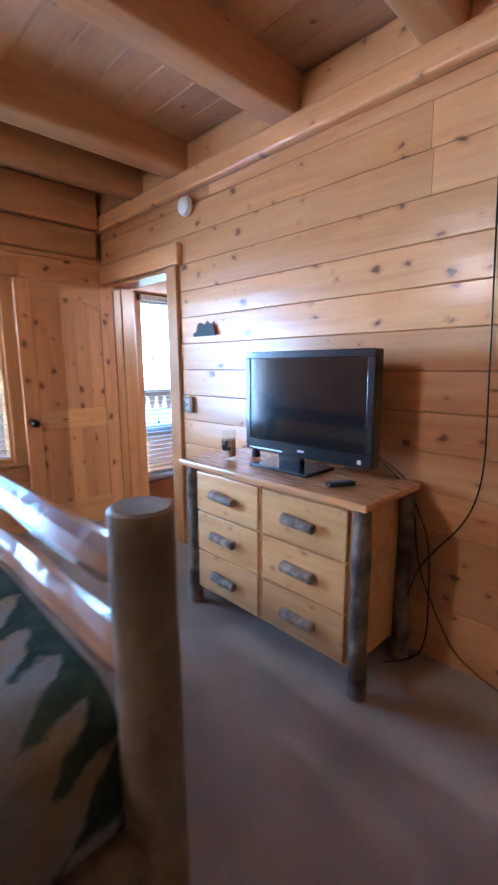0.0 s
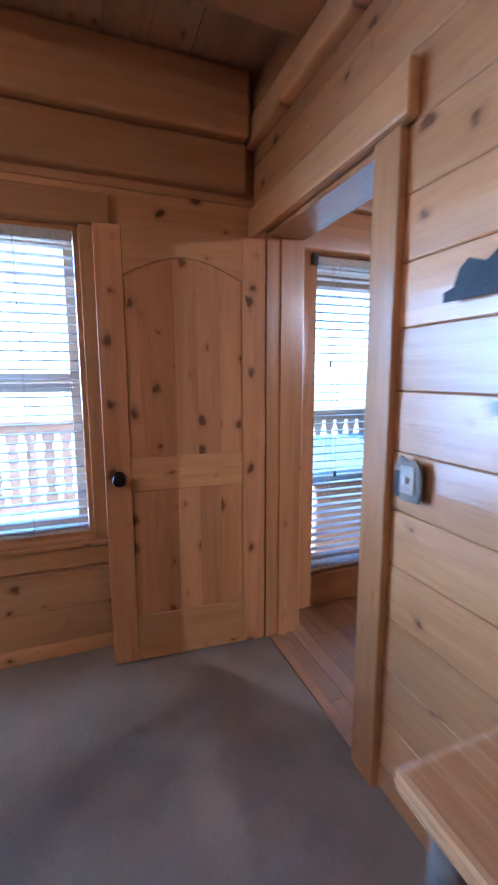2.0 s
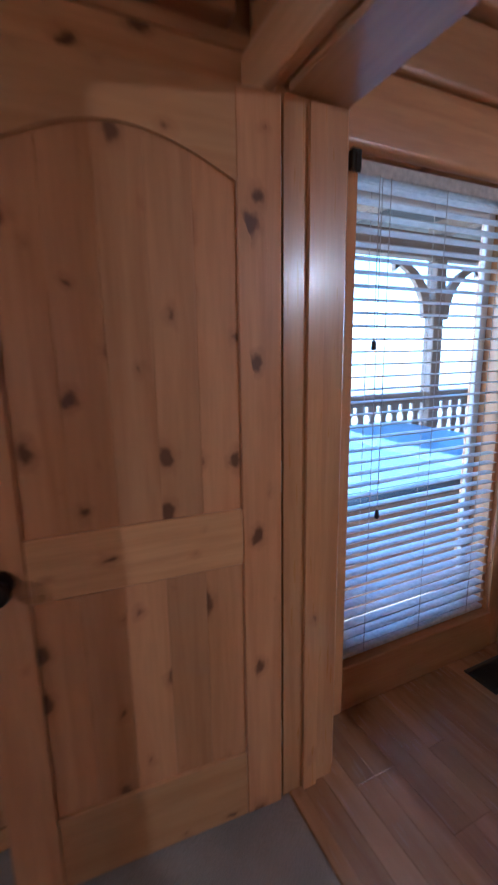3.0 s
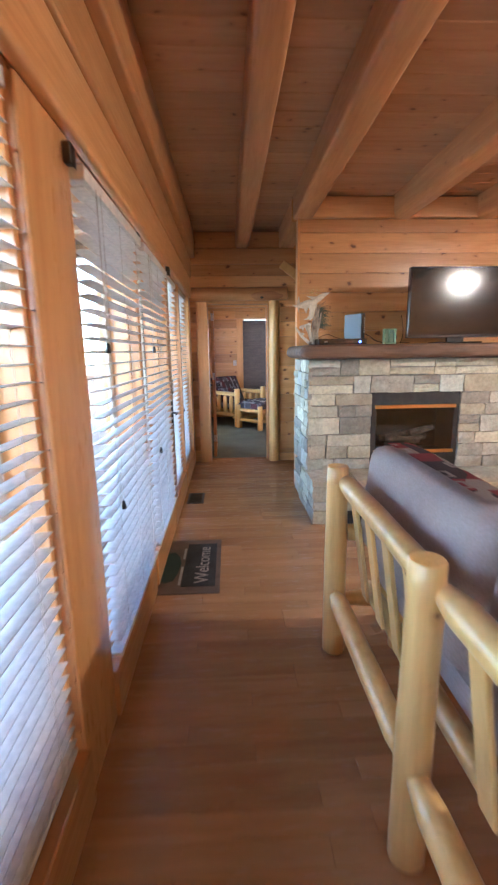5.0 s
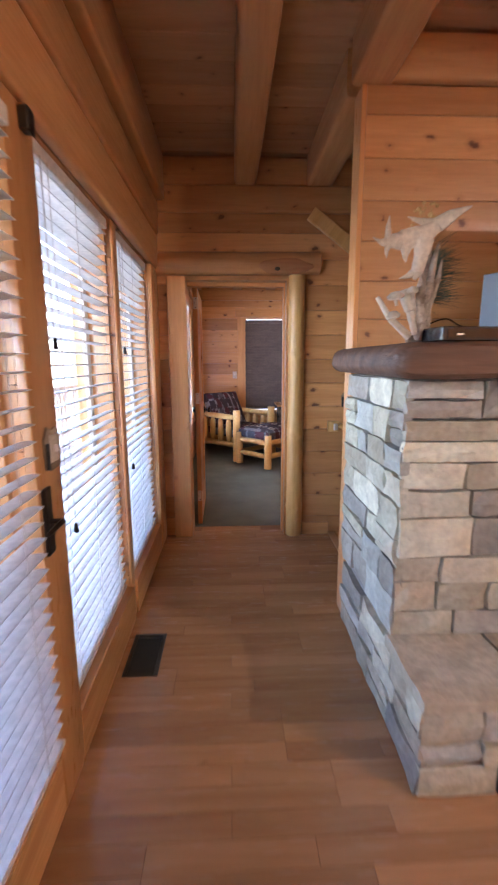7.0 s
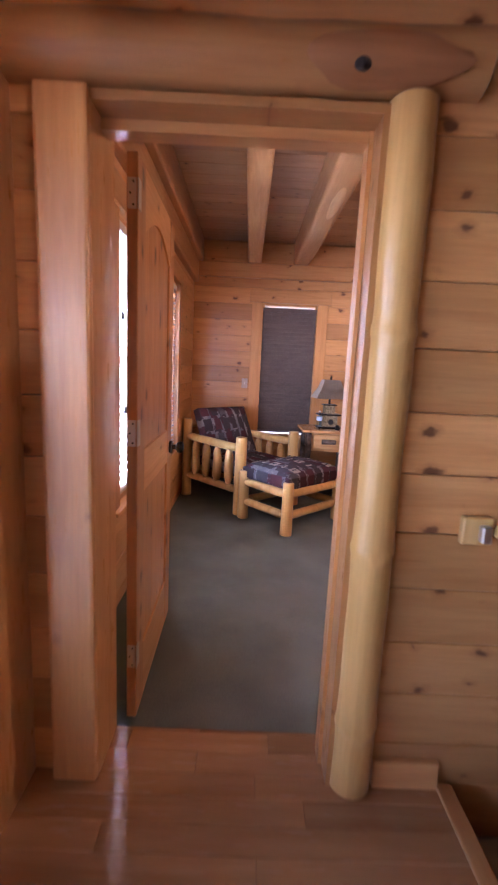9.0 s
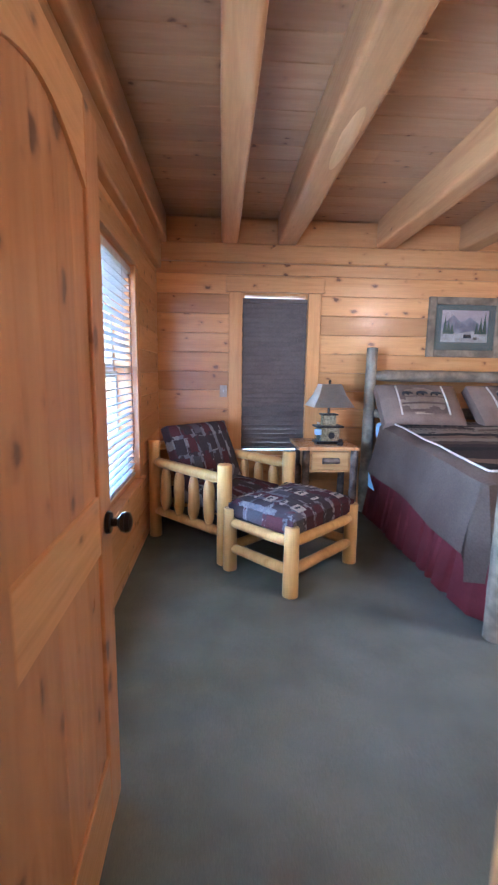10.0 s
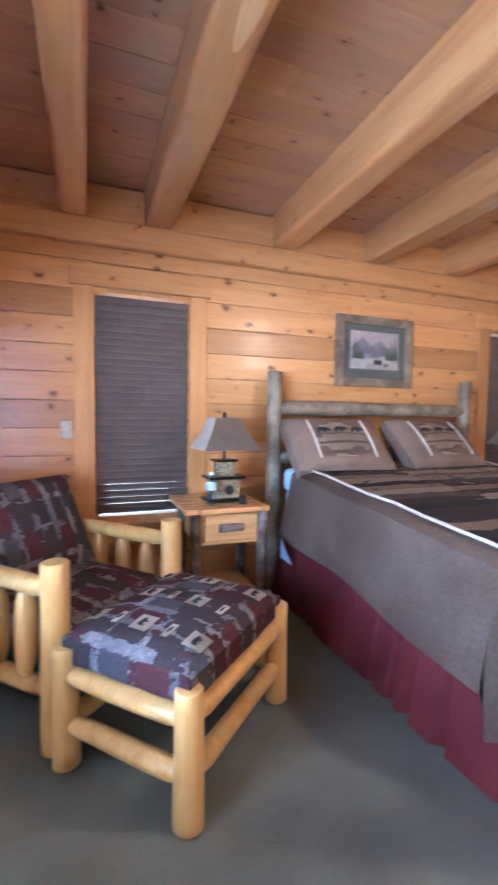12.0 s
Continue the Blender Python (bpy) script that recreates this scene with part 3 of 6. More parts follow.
wall_back = slab_wall("wall_bedroom_south", "x", SOUTH - 0.2, SOUTH, 0.0, EAST, 0, TOP, [], CORE, "knotty pine board wall")

P = 0.18
PLATE = 2.50
board_wall(wall_tv, "x", 0.022, -1, 0.0, 3.9, 0, PLATE, [(D1[0] - 0.022, D1[1] + 0.022, -0.1, 2.062)], P, 1.707, None, 2)
board_wall(wall_tv, "x", 0.148, 1, 0.0, EAST, 0, PLATE, [(D1[0] - 0.022, D1[1] + 0.022, -0.1, 2.062)], P, 1.707, None, 3)
board_wall(wall_n, "x", 6.622, -1, 0.0, EAST, 0, PLATE, [(D2[0] - 0.022, D2[1] + 0.022, -0.1, 2.007)], P, 1.05, None, 4)
board_wall(wall_n, "x", 6.758, 1, 0.0, 3.0, 0, PLATE, [(D2[0] - 0.022, D2[1] + 0.022, -0.1, 2.007)], P, 1.05, None, 5)
board_wall(wall_fire, "x", 5.442, -1, 1.19, 4.6, 1.2, 2.62, [], P, 1.60, None, 6)
board_wall(wall_fire, "x", 5.518, 1, 1.19, 4.0, 0, TOP, [], P, 1.60, None, 9)
board_wall(wall_bed, "x", 10.602, -1, 0.0, EAST, 0, PLATE, north_open, P, 1.72, None, 7)
board_wall(wall_west, "y", -0.022, 1, SOUTH, 0.022, 0, 2.3, west_open, P, 1.70, None, 8)
board_wall(wall_west, "y", -0.022, 1, 6.758, NORTH + 0.02, 0, 2.3, west_open, P, 1.70, None, 10)
board_wall(wall_west, "y", -0.022, 1, 0.148, 6.622, 2.05, 2.3, [], P, 2.05, None, 11)
board_wall(wall_west, "y", -0.022, 1, 0.148, 6.622, 0, 2.05, west_open, P, 1.70, None, 12)

# floors
floor_great = setting("floor_great_room", boxed(0, 0.0, -0.25, EAST, 5.48, -0.012), mat_brown, "satin oak plank floor")
box_floor = setting("floor_hall", boxed(0, 5.481, -0.25, 1.36, 6.83, -0.013), mat_brown, "satin oak plank floor by the stairs")


def carpet(name, x0, y0, x1, y1, mat, label):
    bm = sheet(bmesh.new(), x0, y0, x1, y1, 60, 60, lambda x, y: 0.002 + 0.003 * noise.noise((x * 3, y * 3, 0)))
    return setting(name, bm, mat, label, True)


carpet("carpet_bedroom_one", 0, SOUTH, EAST, 0.02, carpet_tan, "worn taupe bedroom carpet")
carpet("carpet_bedroom_two", 0, 6.784, EAST, NORTH + 0.02, carpet_green, "grey-green cut pile bedroom carpet")
setting("floor_slab", boxed(-0.2, SOUTH - 0.2, -0.30, EAST, 5.4, -0.26), mortar, "rough sub-floor slab")
setting("floor_slab_two", boxed(-0.2, 6.831, -0.30, EAST, NORTH + 0.1, -0.03), mortar, "rough sub-floor slab")
setting("floor_slab_one", boxed(-0.2, SOUTH - 0.2, -0.2, EAST, 0.0, -0.03), mortar, "rough sub-floor slab")


def ceiling(name, y0, y1, z):
    """Tongue-and-groove planks that run across the joists, in one mesh."""
    verts, faces = [], []
    rnd = random.Random(int(y0 * 10))
    y, w = y0, 0.185
    while y < y1:
        e = min(y + w, y1)
        x = -0.02
        while x < EAST:
            q = min(x + rnd.uniform(1.6, 3.8), EAST)
            k = len(verts)
            for px in (x, q):
                for py, pz in ((y, z + 0.02), (y + 0.0005, z + 0.004), (y + 0.004, z), (e - 0.004, z), (e - 0.0005, z + 0.004), (e, z + 0.02)):
                    verts.append((px, py, pz))
            for i in range(5):
                faces.append((k + i, k + i + 6, k + i + 7, k + i + 1))
            faces.append((k, k + 6, k + 11, k + 5)[::-1])
            x = q
        y = e
    k = len(verts)
    for zz in (z + 0.021, z + 0.12):
        verts += [(-0.2, y0, zz), (EAST, y0, zz), (EAST, y1, zz), (-0.2, y1, zz)]
    faces += [(k, k + 3, k + 2, k + 1), (k + 4, k + 5, k + 6, k + 7), (k, k + 1, k + 5, k + 4), (k + 1, k + 2, k + 6, k + 5), (k + 2, k + 3, k + 7, k + 6), (k + 3, k, k + 4, k + 7)]
    me = bpy.data.meshes.new(name)
    me.from_pydata(verts, [], faces)
    me.materials.append(pine_ceiling)
    return tagged(new(name, me), "knotty pine plank ceiling", "ceiling", "", "structure")


C1, CG, C2 = 2.80, 2.82, 2.76
ceiling("ceiling_bedroom_one", SOUTH - 0.2, 0.085, C1)
ceiling("ceiling_great_room", 0.085, 6.69, CG)
ceiling("ceiling_bedroom_two", 6.69, NORTH + 0.2, C2)


def joist(x0, x1, y0, y1, z0, z1):
    """A sawn log beam: flat faces, with rounded waney edges that come and go along it."""
    bm = bmesh.new()
    w, h, length = (x1 - x0) / 2, z1 - z0, y1 - y0
    n, rows = 30, []
    for i in range(n + 1):
        y = length * i / n
        row = []
        for sx in (-1, 1):
            c = 0.022 + 0.030 * max(0.0, noise.noise((x0 * 9 + sx, (y0 + y) * 0.9, 3.0)) + 0.25)
            edge = [(sx * w, c + 0.02), (sx * (w - c * 0.08), c * 0.62), (sx * (w - c * 0.30), c * 0.28), (sx * (w - c * 0.64), c * 0.07), (sx * (w - c - 0.01), 0.0)]
            row += edge if sx < 0 else edge[::-1]
        row = [(-w, h)] + row + [(w, h)]
        rows.append([bm.verts.new((x + 0.004 * noise.noise((x * 4, (y0 + y) * 1.3, x0 * 5)), y, z + (0.004 * noise.noise((x0 * 3, (y0 + y) * 1.1, z)) if z < h else 0))) for x, z in row])
    k = len(rows[0])
    for p, q in zip(rows, rows[1:]):
        for i in range(k):
            j = (i + 1) % k
            bm.faces.new((p[i], p[j], q[j], q[i]))
    bm.faces.new(rows[0])
    bm.faces.new(list(reversed(rows[-1])))
    ob = part("ceiling_beam", bm, pine_y, None, "", True, pose((x0 + x1) / 2, y0, z0))
    return tagged(ob, "exposed pine log ceiling beam with waney edges", "beam", "ceiling beams", "structure")


JOISTS = ((0.60, 0.76), (1.12, 1.31), (2.06, 2.24), (2.86, 3.05), (3.68, 3.86), (4.50, 4.68), (5.32, 5.50))
for ja, jb in JOISTS:
    joist(ja, jb, SOUTH, 0.02, 2.61, C1)
    joist(ja, jb, 0.15, 6.62 if ja < 1.0 else 5.44, 2.62, CG)
    beam = joist(ja, jb, 6.76, NORTH + 0.02, 2.52, C2)
    if ja == 1.12:
        scar = bmesh.new()
        bmesh.ops.create_uvsphere(scar, u_segments=24, v_segments=14, radius=1.0)
        for v in scar.verts:
            v.co = Vector((0.02 + v.co.x * 0.045 * (1 + 0.4 * noise.noise((v.co.y * 2, 0, 1))), 1.94 + v.co.y * 0.34, 0.003 + v.co.z * 0.009))
        part("hewn_scar", scar, scar_pine, beam, "pale oval scar where the log was hewn", True)
joist(1.12, 1.31, 5.52, 6.62, 2.62, CG)


# the logs at the head of the walls, flattened boards with a bead below
def head_band(name, x0, y0, z0, x1, y1, z1, mat):
    return setting(name, boxed(x0, y0, z0, x1, y1, z1, bevel=0.02, segments=3), mat, "thick varnished pine plate log at the wall head", True)


plate_x = wood("plate_pine_x", 0, PINE_L, PINE_D, 0.3, 0.9, flat=1)
plate_y = wood("plate_pine_y", 1, (0.62, 0.34, 0.13), (0.50, 0.24, 0.08), 0.3, 0.9)
head_band("trim_tv_head", 0.0, -0.05, 2.50, EAST, 0.02, 2.62, plate_x)
head_band("trim_tv_head_top", 0.0, -0.02, 2.624, EAST, 0.02, 2.79, plate_x)
head_band("trim_north_head", 0.0, 6.57, 2.44, 1.8, 6.62, 2.62, plate_x)
head_band("trim_north_head_top", 0.0, 6.595, 2.624, 1.8, 6.62, 2.81, plate_x)
head_band("trim_fire_head", 1.19, 5.38, 2.625, EAST, 5.44, 2.81, plate_x)
head_band("trim_bed_head", 0.0, 10.52, 2.36, EAST, 10.60, 2.52, plate_x)
head_band("trim_bed_head_top", 0.0, 10.56, 2.524, EAST, 10.60, 2.75, plate_x)
for ya, yb, za, zb in ((SOUTH, -0.06, 2.28, 2.79), (0.15, 6.56, 2.28, 2.81), (6.78, 10.51, 2.28, 2.75)):
    head_band("trim_west_lower", -0.02, ya, za, 0.06, yb, 2.50, plate_y)
    head_band("trim_west_upper", -0.02, ya, 2.504, 0.11, yb, zb, plate_y)
head_band("trim_west_lintel", 0.0, 0.15, 2.05, 0.05, 6.56, 2.276, plate_y)


# ---- windows, blinds and doors ----
def blind(name, w, h, m, mat, tilt, label, pitch=0.042, group="", tassels=(0.12, 0.80)):
    """A two-inch slatted blind, hung at its top centre, facing -y."""
    t = thing(name, m, label, "window blind", group)
    me = BLIND_SLATS.get((round(w, 2), mat.name))
    if me is None:
        bm = bmesh.new()
        prof = [(-0.025, -0.0010), (-0.012, 0.0012), (0.0, 0.0020), (0.012, 0.0012), (0.025, -0.0010)]
        up = [[bm.verts.new((x, y, z)) for y, z in prof] for x in (-w / 2, w / 2)]
        dn = [[bm.verts.new((x, y, z - 0.003)) for y, z in prof] for x in (-w / 2, w / 2)]
        for i in range(4):
            bm.faces.new((up[0][i], up[1][i], up[1][i + 1], up[0][i + 1]))
            bm.faces.new((dn[0][i + 1], dn[1][i + 1], dn[1][i], dn[0][i]))
        bm.faces.new((up[0][0], dn[0][0], dn[1][0], up[1][0]))
        bm.faces.new((up[0][4], up[1][4], dn[1][4], dn[0][4]))
        for s in (0, 1):
            bm.faces.new(up[s] + list(reversed(dn[s])))
        me = BLIND_SLATS[(round(w, 2), mat.name)] = finish(bm, "slat", mat, True)
    part("head_rail", boxed(-w / 2, -0.03, -0.045, w / 2, 0.03, 0, bevel=0.003), mat, t)
    part("bottom_rail", boxed(-w / 2, -0.027, -h, w / 2, 0.027, -h + 0.018, bevel=0.004), mat, t)
    z = -0.065
    k = 0
    while z > -h + 0.03:
        piece("slat", me, t, pose(0.002 * math.sin(k * 2.3), 0, z, tilt + 1.6 * math.sin(k * 1.7), 0, 0.15 * math.sin(k * 3.1)))
        z -= pitch
        k += 1
    for fx in (-0.36, 0.0, 0.36):
        for y in (-0.027, 0.027):
            part("ladder_cord", boxed(fx * w - 0.0012, y - 0.0008, -h + 0.01, fx * w + 0.0012, y + 0.0008, -0.04), cord_m if mat is slat_m else mat, t)
    for i, drop in enumerate(tassels):
        x = -w / 2 + 0.10 + 0.05 * i
        d = min(drop + 0.35, 1.0) * h * 0.66
        part("pull_cord", boxed(x - 0.0012, -0.036, -d, x + 0.0012, -0.034, -0.04), cord_m, t)
        part("tassel", lathe(bmesh.new(), ((0.003, 0), (0.007, -0.006), (0.010, -0.030), (0.008, -0.036)), 8, (x, -0.035, -d)), bronze, t, "dark wooden tassel", True)
    return t


BLIND_SLATS = {}


def window(name, w, z0, z1, m, label, casing, mid_rail=True, panes=1, sill=True, head=0.14, depth=0.2):
    """A window in its opening, facing -y: frame, sashes, panes, casing boards and sill. m stands at the opening's foot centre on the wall's face."""
    t = thing(name, m, label, "window", "", "structure")
    h = z1 - z0
    part("window_frame", jambs(w, 0, h, 0.02, depth - 0.03, 0.022), pine_z, t)
    n = panes
    sw = (w - 0.05) / n
    for i in range(n):
        x0 = -w / 2 + 0.025 + i * sw
        rows = ((0.026, h * 0.515), (h * 0.515, h - 0.026)) if mid_rail else ((0.026, h - 0.026),)
        for j, (a, b) in enumerate(rows):
            y = 0.115 + 0.022 * j
            sash = bmesh.new()
            box(sash, x0, y, a, x0 + 0.045, y + 0.02, b, 0.003)
            box(sash, x0 + sw - 0.045, y, a, x0 + sw, y + 0.02, b, 0.003)
            box(sash, x0 + 0.045, y + 0.001, a, x0 + sw - 0.045, y + 0.019, a + 0.045, 0.003)
            box(sash, x0 + 0.045, y + 0.001, b - 0.045, x0 + sw - 0.045, y + 0.019, b, 0.003)
            s = part("sash", sash, sash_m, t)
            g = part("pane", boxed(x0 + 0.04, y + 0.008, a + 0.04, x0 + sw - 0.04, y + 0.012, b - 0.04), glass, s)
            g.visible_shadow = False
    if casing:
        c = casing
        part("casing", boxed(-w / 2 - c, -0.022, -0.02 if sill else -0.06, -w / 2, 0.02, h, bevel=0.004), pine_z, t)
        part("casing", boxed(w / 2, -0.022, -0.02 if sill else -0.06, w / 2 + c, 0.02, h, bevel=0.004), pine_z, t)
        if head:
            part("head_casing", boxed(-w / 2 - c - 0.03, -0.03, h + 0.001, w / 2 + c + 0.03, 0.02, h + head, bevel=0.01, segments=2), plate_x, t)
        if sill:
            part("window_sill", boxed(-w / 2 - c, -0.045, -0.045, w / 2 + c, 0.02, -0.021, bevel=0.005), plate_x, t)
            part("apron", boxed(-w / 2 - c + 0.02, -0.02, -0.15, w / 2 + c - 0.02, 0.02, -0.046, bevel=0.004), plate_x, t)
    return t


def jambs(w, z0, z1, y0, y1, th):
    bm = bmesh.new()
    box(bm, -w / 2, y0, z0, -w / 2 + th, y1, z1)
    box(bm, w / 2 - th, y0, z0, w / 2, y1, z1)
    box(bm, -w / 2 + th, y0, z1 - th, w / 2 - th, y1, z1)
    box(bm, -w / 2 + th, y0, z0, w / 2 - th, y1, z0 + th)
    return bm


sash_m = material("sash_paint", (0.62, 0.56, 0.47), 0.5)
for i, (a, b) in enumerate(W_GREAT):
    window("window_%d" % (i + 1), b - a, 0.20, 2.05, pose(0, (a + b) / 2, 0.20, 0, 0, 90), "tall pine-framed window behind a white blind", 0, False, 1, False)
    blind("window_blind", b - a - 0.03, 1.84, pose(-0.035, (a + b) / 2, 2.045, 0, 0, 90), slat_m, -3 if i < 2 else -5, "cream slatted blind lowered over a tall window", 0.0455, "great room blinds")
for i, (a, b) in enumerate(W_DOORS):
    window("door_%d" % (i + 3), b - a, 0.20, 2.05, pose(-0.02, (a + b) / 2, 0.20, 0, 0, 90), "glazed french door behind a white blind", 0, False, 1, False, 0.14, 0.17)
    blind("window_blind", b - a - 0.03, 1.73, pose(0.022, (a + b) / 2, 1.985, 0, 0, 90), slat_m, -5, "cream slatted blind hung on a glazed door", 0.0455, "great room blinds")
# uprights between the tall windows and the board below them
for a, b, x in ((0.148, 0.36, 0.03), (1.24, 1.32, 0.015), (2.19, 2.52, 0.012), (3.44, 3.50, 0.010), (4.40, 4.57, 0.030), (5.43, 5.50, 0.015), (6.36, 6.60, 0.03)):
    setting("trim_upright", boxed(0.0, a, 0.0, x, b, 2.05, bevel=0.006, segments=2), pine_z, "varnished pine upright between tall windows", True)
for a, b in W_GREAT + W_DOORS:
    setting("trim_sill_board", boxed(-0.02, a, 0.0, 0.028, b, 0.20, bevel=0.006), plate_y, "pine kick board under a tall window", True)
def blind_bracket(y, z, x):
    t = thing("blind_bracket", pose(x, y, z), "dark metal blind bracket at a window head", "bracket", "blind brackets")
    part("box", boxed(0, -0.018, -0.030, 0.026, 0.018, 0.030, bevel=0.004), vent_m, t)
    part("hook", boxed(0.0265, -0.010, -0.040, 0.031, 0.010, 0.018, bevel=0.002), bronze, t)


blind_bracket(0.335, 2.012, 0.031)
blind_bracket(2.480, 1.990, 0.013)
blind_bracket(3.470, 1.990, 0.011)
blind_bracket(4.500, 2.010, 0.031)

handle = thing("door_lever", pose(0.022, 4.435, 0.95, 0, 0, 90), "dark bronze lever handle on a glazed door", "door handle")
part("rose", boxed(-0.025, -0.02, -0.10, 0.025, -0.008, 0.10, bevel=0.006, segments=2), bronze, handle)
part("lever", logged((0, -0.055, 0.0), (-0.10, -0.055, 0.0), 0.009, 0.007, 8, 4, 0), bronze, handle, "", True)
part("spindle", logged((0, -0.018, 0.0), (0, -0.055, 0.0), 0.008, 0.008, 8, 2, 0), bronze, handle, "", True)

window("window_7", W1[1] - W1[0], 0.62, 2.06, pose(0, sum(W1) / 2, 0.62, 0, 0, 90), "wide double-hung window in a pine log wall", 0.11, True, 2)
window("window_8", W2[1] - W2[0], 0.60, 2.06, pose(0, sum(W2) / 2, 0.60, 0, 0, 90), "wide double-hung window in a pine log wall", 0.11, True, 2)
blind("window_blind", W1[1] - W1[0] - 0.05, 1.40, pose(-0.035, sum(W1) / 2, 2.035, 0, 0, 90), slat_m, -3, "cream slatted blind lowered over a wide window", 0.042)
blind("window_blind", W2[1] - W2[0] - 0.05, 1.42, pose(-0.035, sum(W2) / 2, 2.035, 0, 0, 90), slat_m, -6, "cream slatted blind lowered over a wide window", 0.0455)
for i, (a, b) in enumerate((W3, W4)):
    window("window_%d" % (9 + i), b - a, 0.555, 2.10, pose((a + b) / 2, NORTH, 0.555), "narrow window with wide pale pine casing", 0.125, True, 1)
    blind("window_blind", b - a - 0.012, 1.44, pose((a + b) / 2, NORTH + 0.012, 2.045), slat_dark, -66, "dark brown slatted blind closed over a narrow window", 0.0445, "bedroom blinds", ())


def door_leaf(name, w, h, m, label, knob_x):
    """A two-panel pine door leaf that hangs from x = 0 to x = w, its thickness along y."""
    t = thing(name, m, label, "door", "", "structure")
    th = 0.036
    st, rail = 0.115, 0.20
    part("stile", boxed(0, 0, 0.012, st, th, h, bevel=0.003), door_pine, t)
    part("stile", boxed(w - st, 0, 0.012, w, th, h, bevel=0.003), door_pine, t)
    part("bottom_rail", boxed(st, 0.001, 0.012, w - st, th - 0.001, 0.012 + rail + 0.03, bevel=0.003), plate_x, t)
    part("lock_rail", boxed(st, 0.001, 0.86, w - st, th - 0.001, 1.02, bevel=0.003), plate_x, t)
    arch = bmesh.new()
    n = 12
    lo = [(st + (w - 2 * st) * i / n, h - 0.20 + 0.085 * math.sin(PI * i / n)) for i in range(n + 1)]
    rows = [[arch.verts.new((x, y, z)) for x, z in lo] + [arch.verts.new((w - st, y, h)), arch.verts.new((st, y, h))] for y in (0.001, th - 0.001)]
    arch.faces.new(rows[0])
    arch.faces.new(list(reversed(rows[1])))
    for i in range(n + 3):
        j = (i + 1) % (n + 3)
        arch.faces.new((rows[0][i], rows[1][i], rows[1][j], rows[0][j]))
    part("top_rail", arch, plate_x, t)
    k = 5
    pw = (w - 2 * st) / k
    for a, b in ((0.24, 0.862), (1.018, h - 0.10)):
        for i in range(k):
            part("panel_board", boxed(st + i * pw, 0.010, a, st + (i + 1) * pw, th - 0.010, b, bevel=0.0012), door_pine, t)
    for s in (-1, 1):
        y = -0.002 if s < 0 else th + 0.002
        bm = bmesh.new()
        log(bm, (knob_x, y, 0.93), (knob_x, y + s * 0.012, 0.93), 0.032, 0.03, 14, 2, 0)
        log(bm, (knob_x, y + s * 0.012, 0.93), (knob_x, y + s * 0.035, 0.93), 0.012, 0.012, 10, 2, 0)
        prof = ((0.012, 0.03), (0.026, 0.04), (0.030, 0.052), (0.026, 0.064), (0.010, 0.070))
        for (ra, da), (rb, db) in zip(prof, prof[1:]):
            log(bm, (knob_x, y + s * da, 0.93), (knob_x, y + s * db, 0.93), ra, rb, 14, 1, 0)
        part("door_knob", bm, bronze, t, "dark bronze door knob", True)
    for z in (0.22, 1.05, 1.80):
        part("hinge", boxed(-0.006, -0.004, z, 0.030, 0.001, z + 0.09, bevel=0.002), hinge_m, t, "pale metal butt hinge")
        plate = part("hinge_plate", boxed(-0.0022, 0.005, z, -0.0002, th - 0.003, z + 0.09, bevel=0.0008), hinge_m, t, "pale metal hinge plate")
        for sy, sz in ((0.014, 0.012), (0.024, 0.045), (0.014, 0.078)):
            part("screw", logged((-0.0032, sy, z + sz), (-0.0023, sy, z + sz), 0.0035, 0.0035, 8, 1, 0), bronze, plate)
    return t


door_leaf("door_1", 0.76, 2.02, pose(0.205, -0.035, 0.004, 0, 0, -94), "varnished knotty pine panel door standing open", 0.70)
door_leaf("door_2", 0.735, 1.965, pose(0.303, 6.812, 0.004, 0, 0, 91), "varnished knotty pine panel door standing open", 0.675)

# casings of the two doorways
d1 = thing("door_frame", pose(0, 0, 0), "pine doorway trim with head board", "door frame", "", "structure")
part("jamb", boxed(D1[0] - 0.02, -0.02, 0, D1[0], 0.17, 2.04), pine_z, d1)
part("jamb", boxed(D1[1], -0.005, 0, D1[1] + 0.02, 0.17, 2.04), pine_z, d1)
part("head_jamb", boxed(D1[0], -0.005, 2.041, D1[1], 0.17, 2.06), plate_x, d1)
part("casing", boxed(D1[1] + 0.012, -0.030, 0, D1[1] + 0.13, -0.0005, 2.065, bevel=0.006, segments=2), pine_z, d1)
part("casing", boxed(0.06, -0.025, 0, D1[0] - 0.021, -0.0005, 2.065, bevel=0.006, segments=2), pine_z, d1)
part("head_casing", boxed(0.03, -0.045, 2.067, D1[1] + 0.17, -0.0005, 2.21, bevel=0.012, segments=2), plate_x, d1)
part("door_stop", boxed(D1[0] + 0.001, 0.05, 0, D1[0] + 0.012, 0.10, 2.03), pine_z, d1)
part("door_stop", boxed(D1[1] - 0.012, 0.05, 0, D1[1] - 0.001, 0.10, 2.03), pine_z, d1)
part("casing", boxed(D1[1] + 0.012, 0.1705, 0, D1[1] + 0.13, 0.195, 2.065, bevel=0.006), pine_z, d1)
part("casing", boxed(0.06, 0.1705, 0, D1[0] - 0.021, 0.195, 2.065, bevel=0.006), pine_z, d1)
part("head_casing", boxed(0.06, 0.1705, 2.067, D1[1] + 0.17, 0.205, 2.21, bevel=0.012), plate_x, d1)
part("threshold", boxed(D1[0], 0.0, -0.011, D1[1], 0.05, 0.008, bevel=0.003), oak_floor, d1)

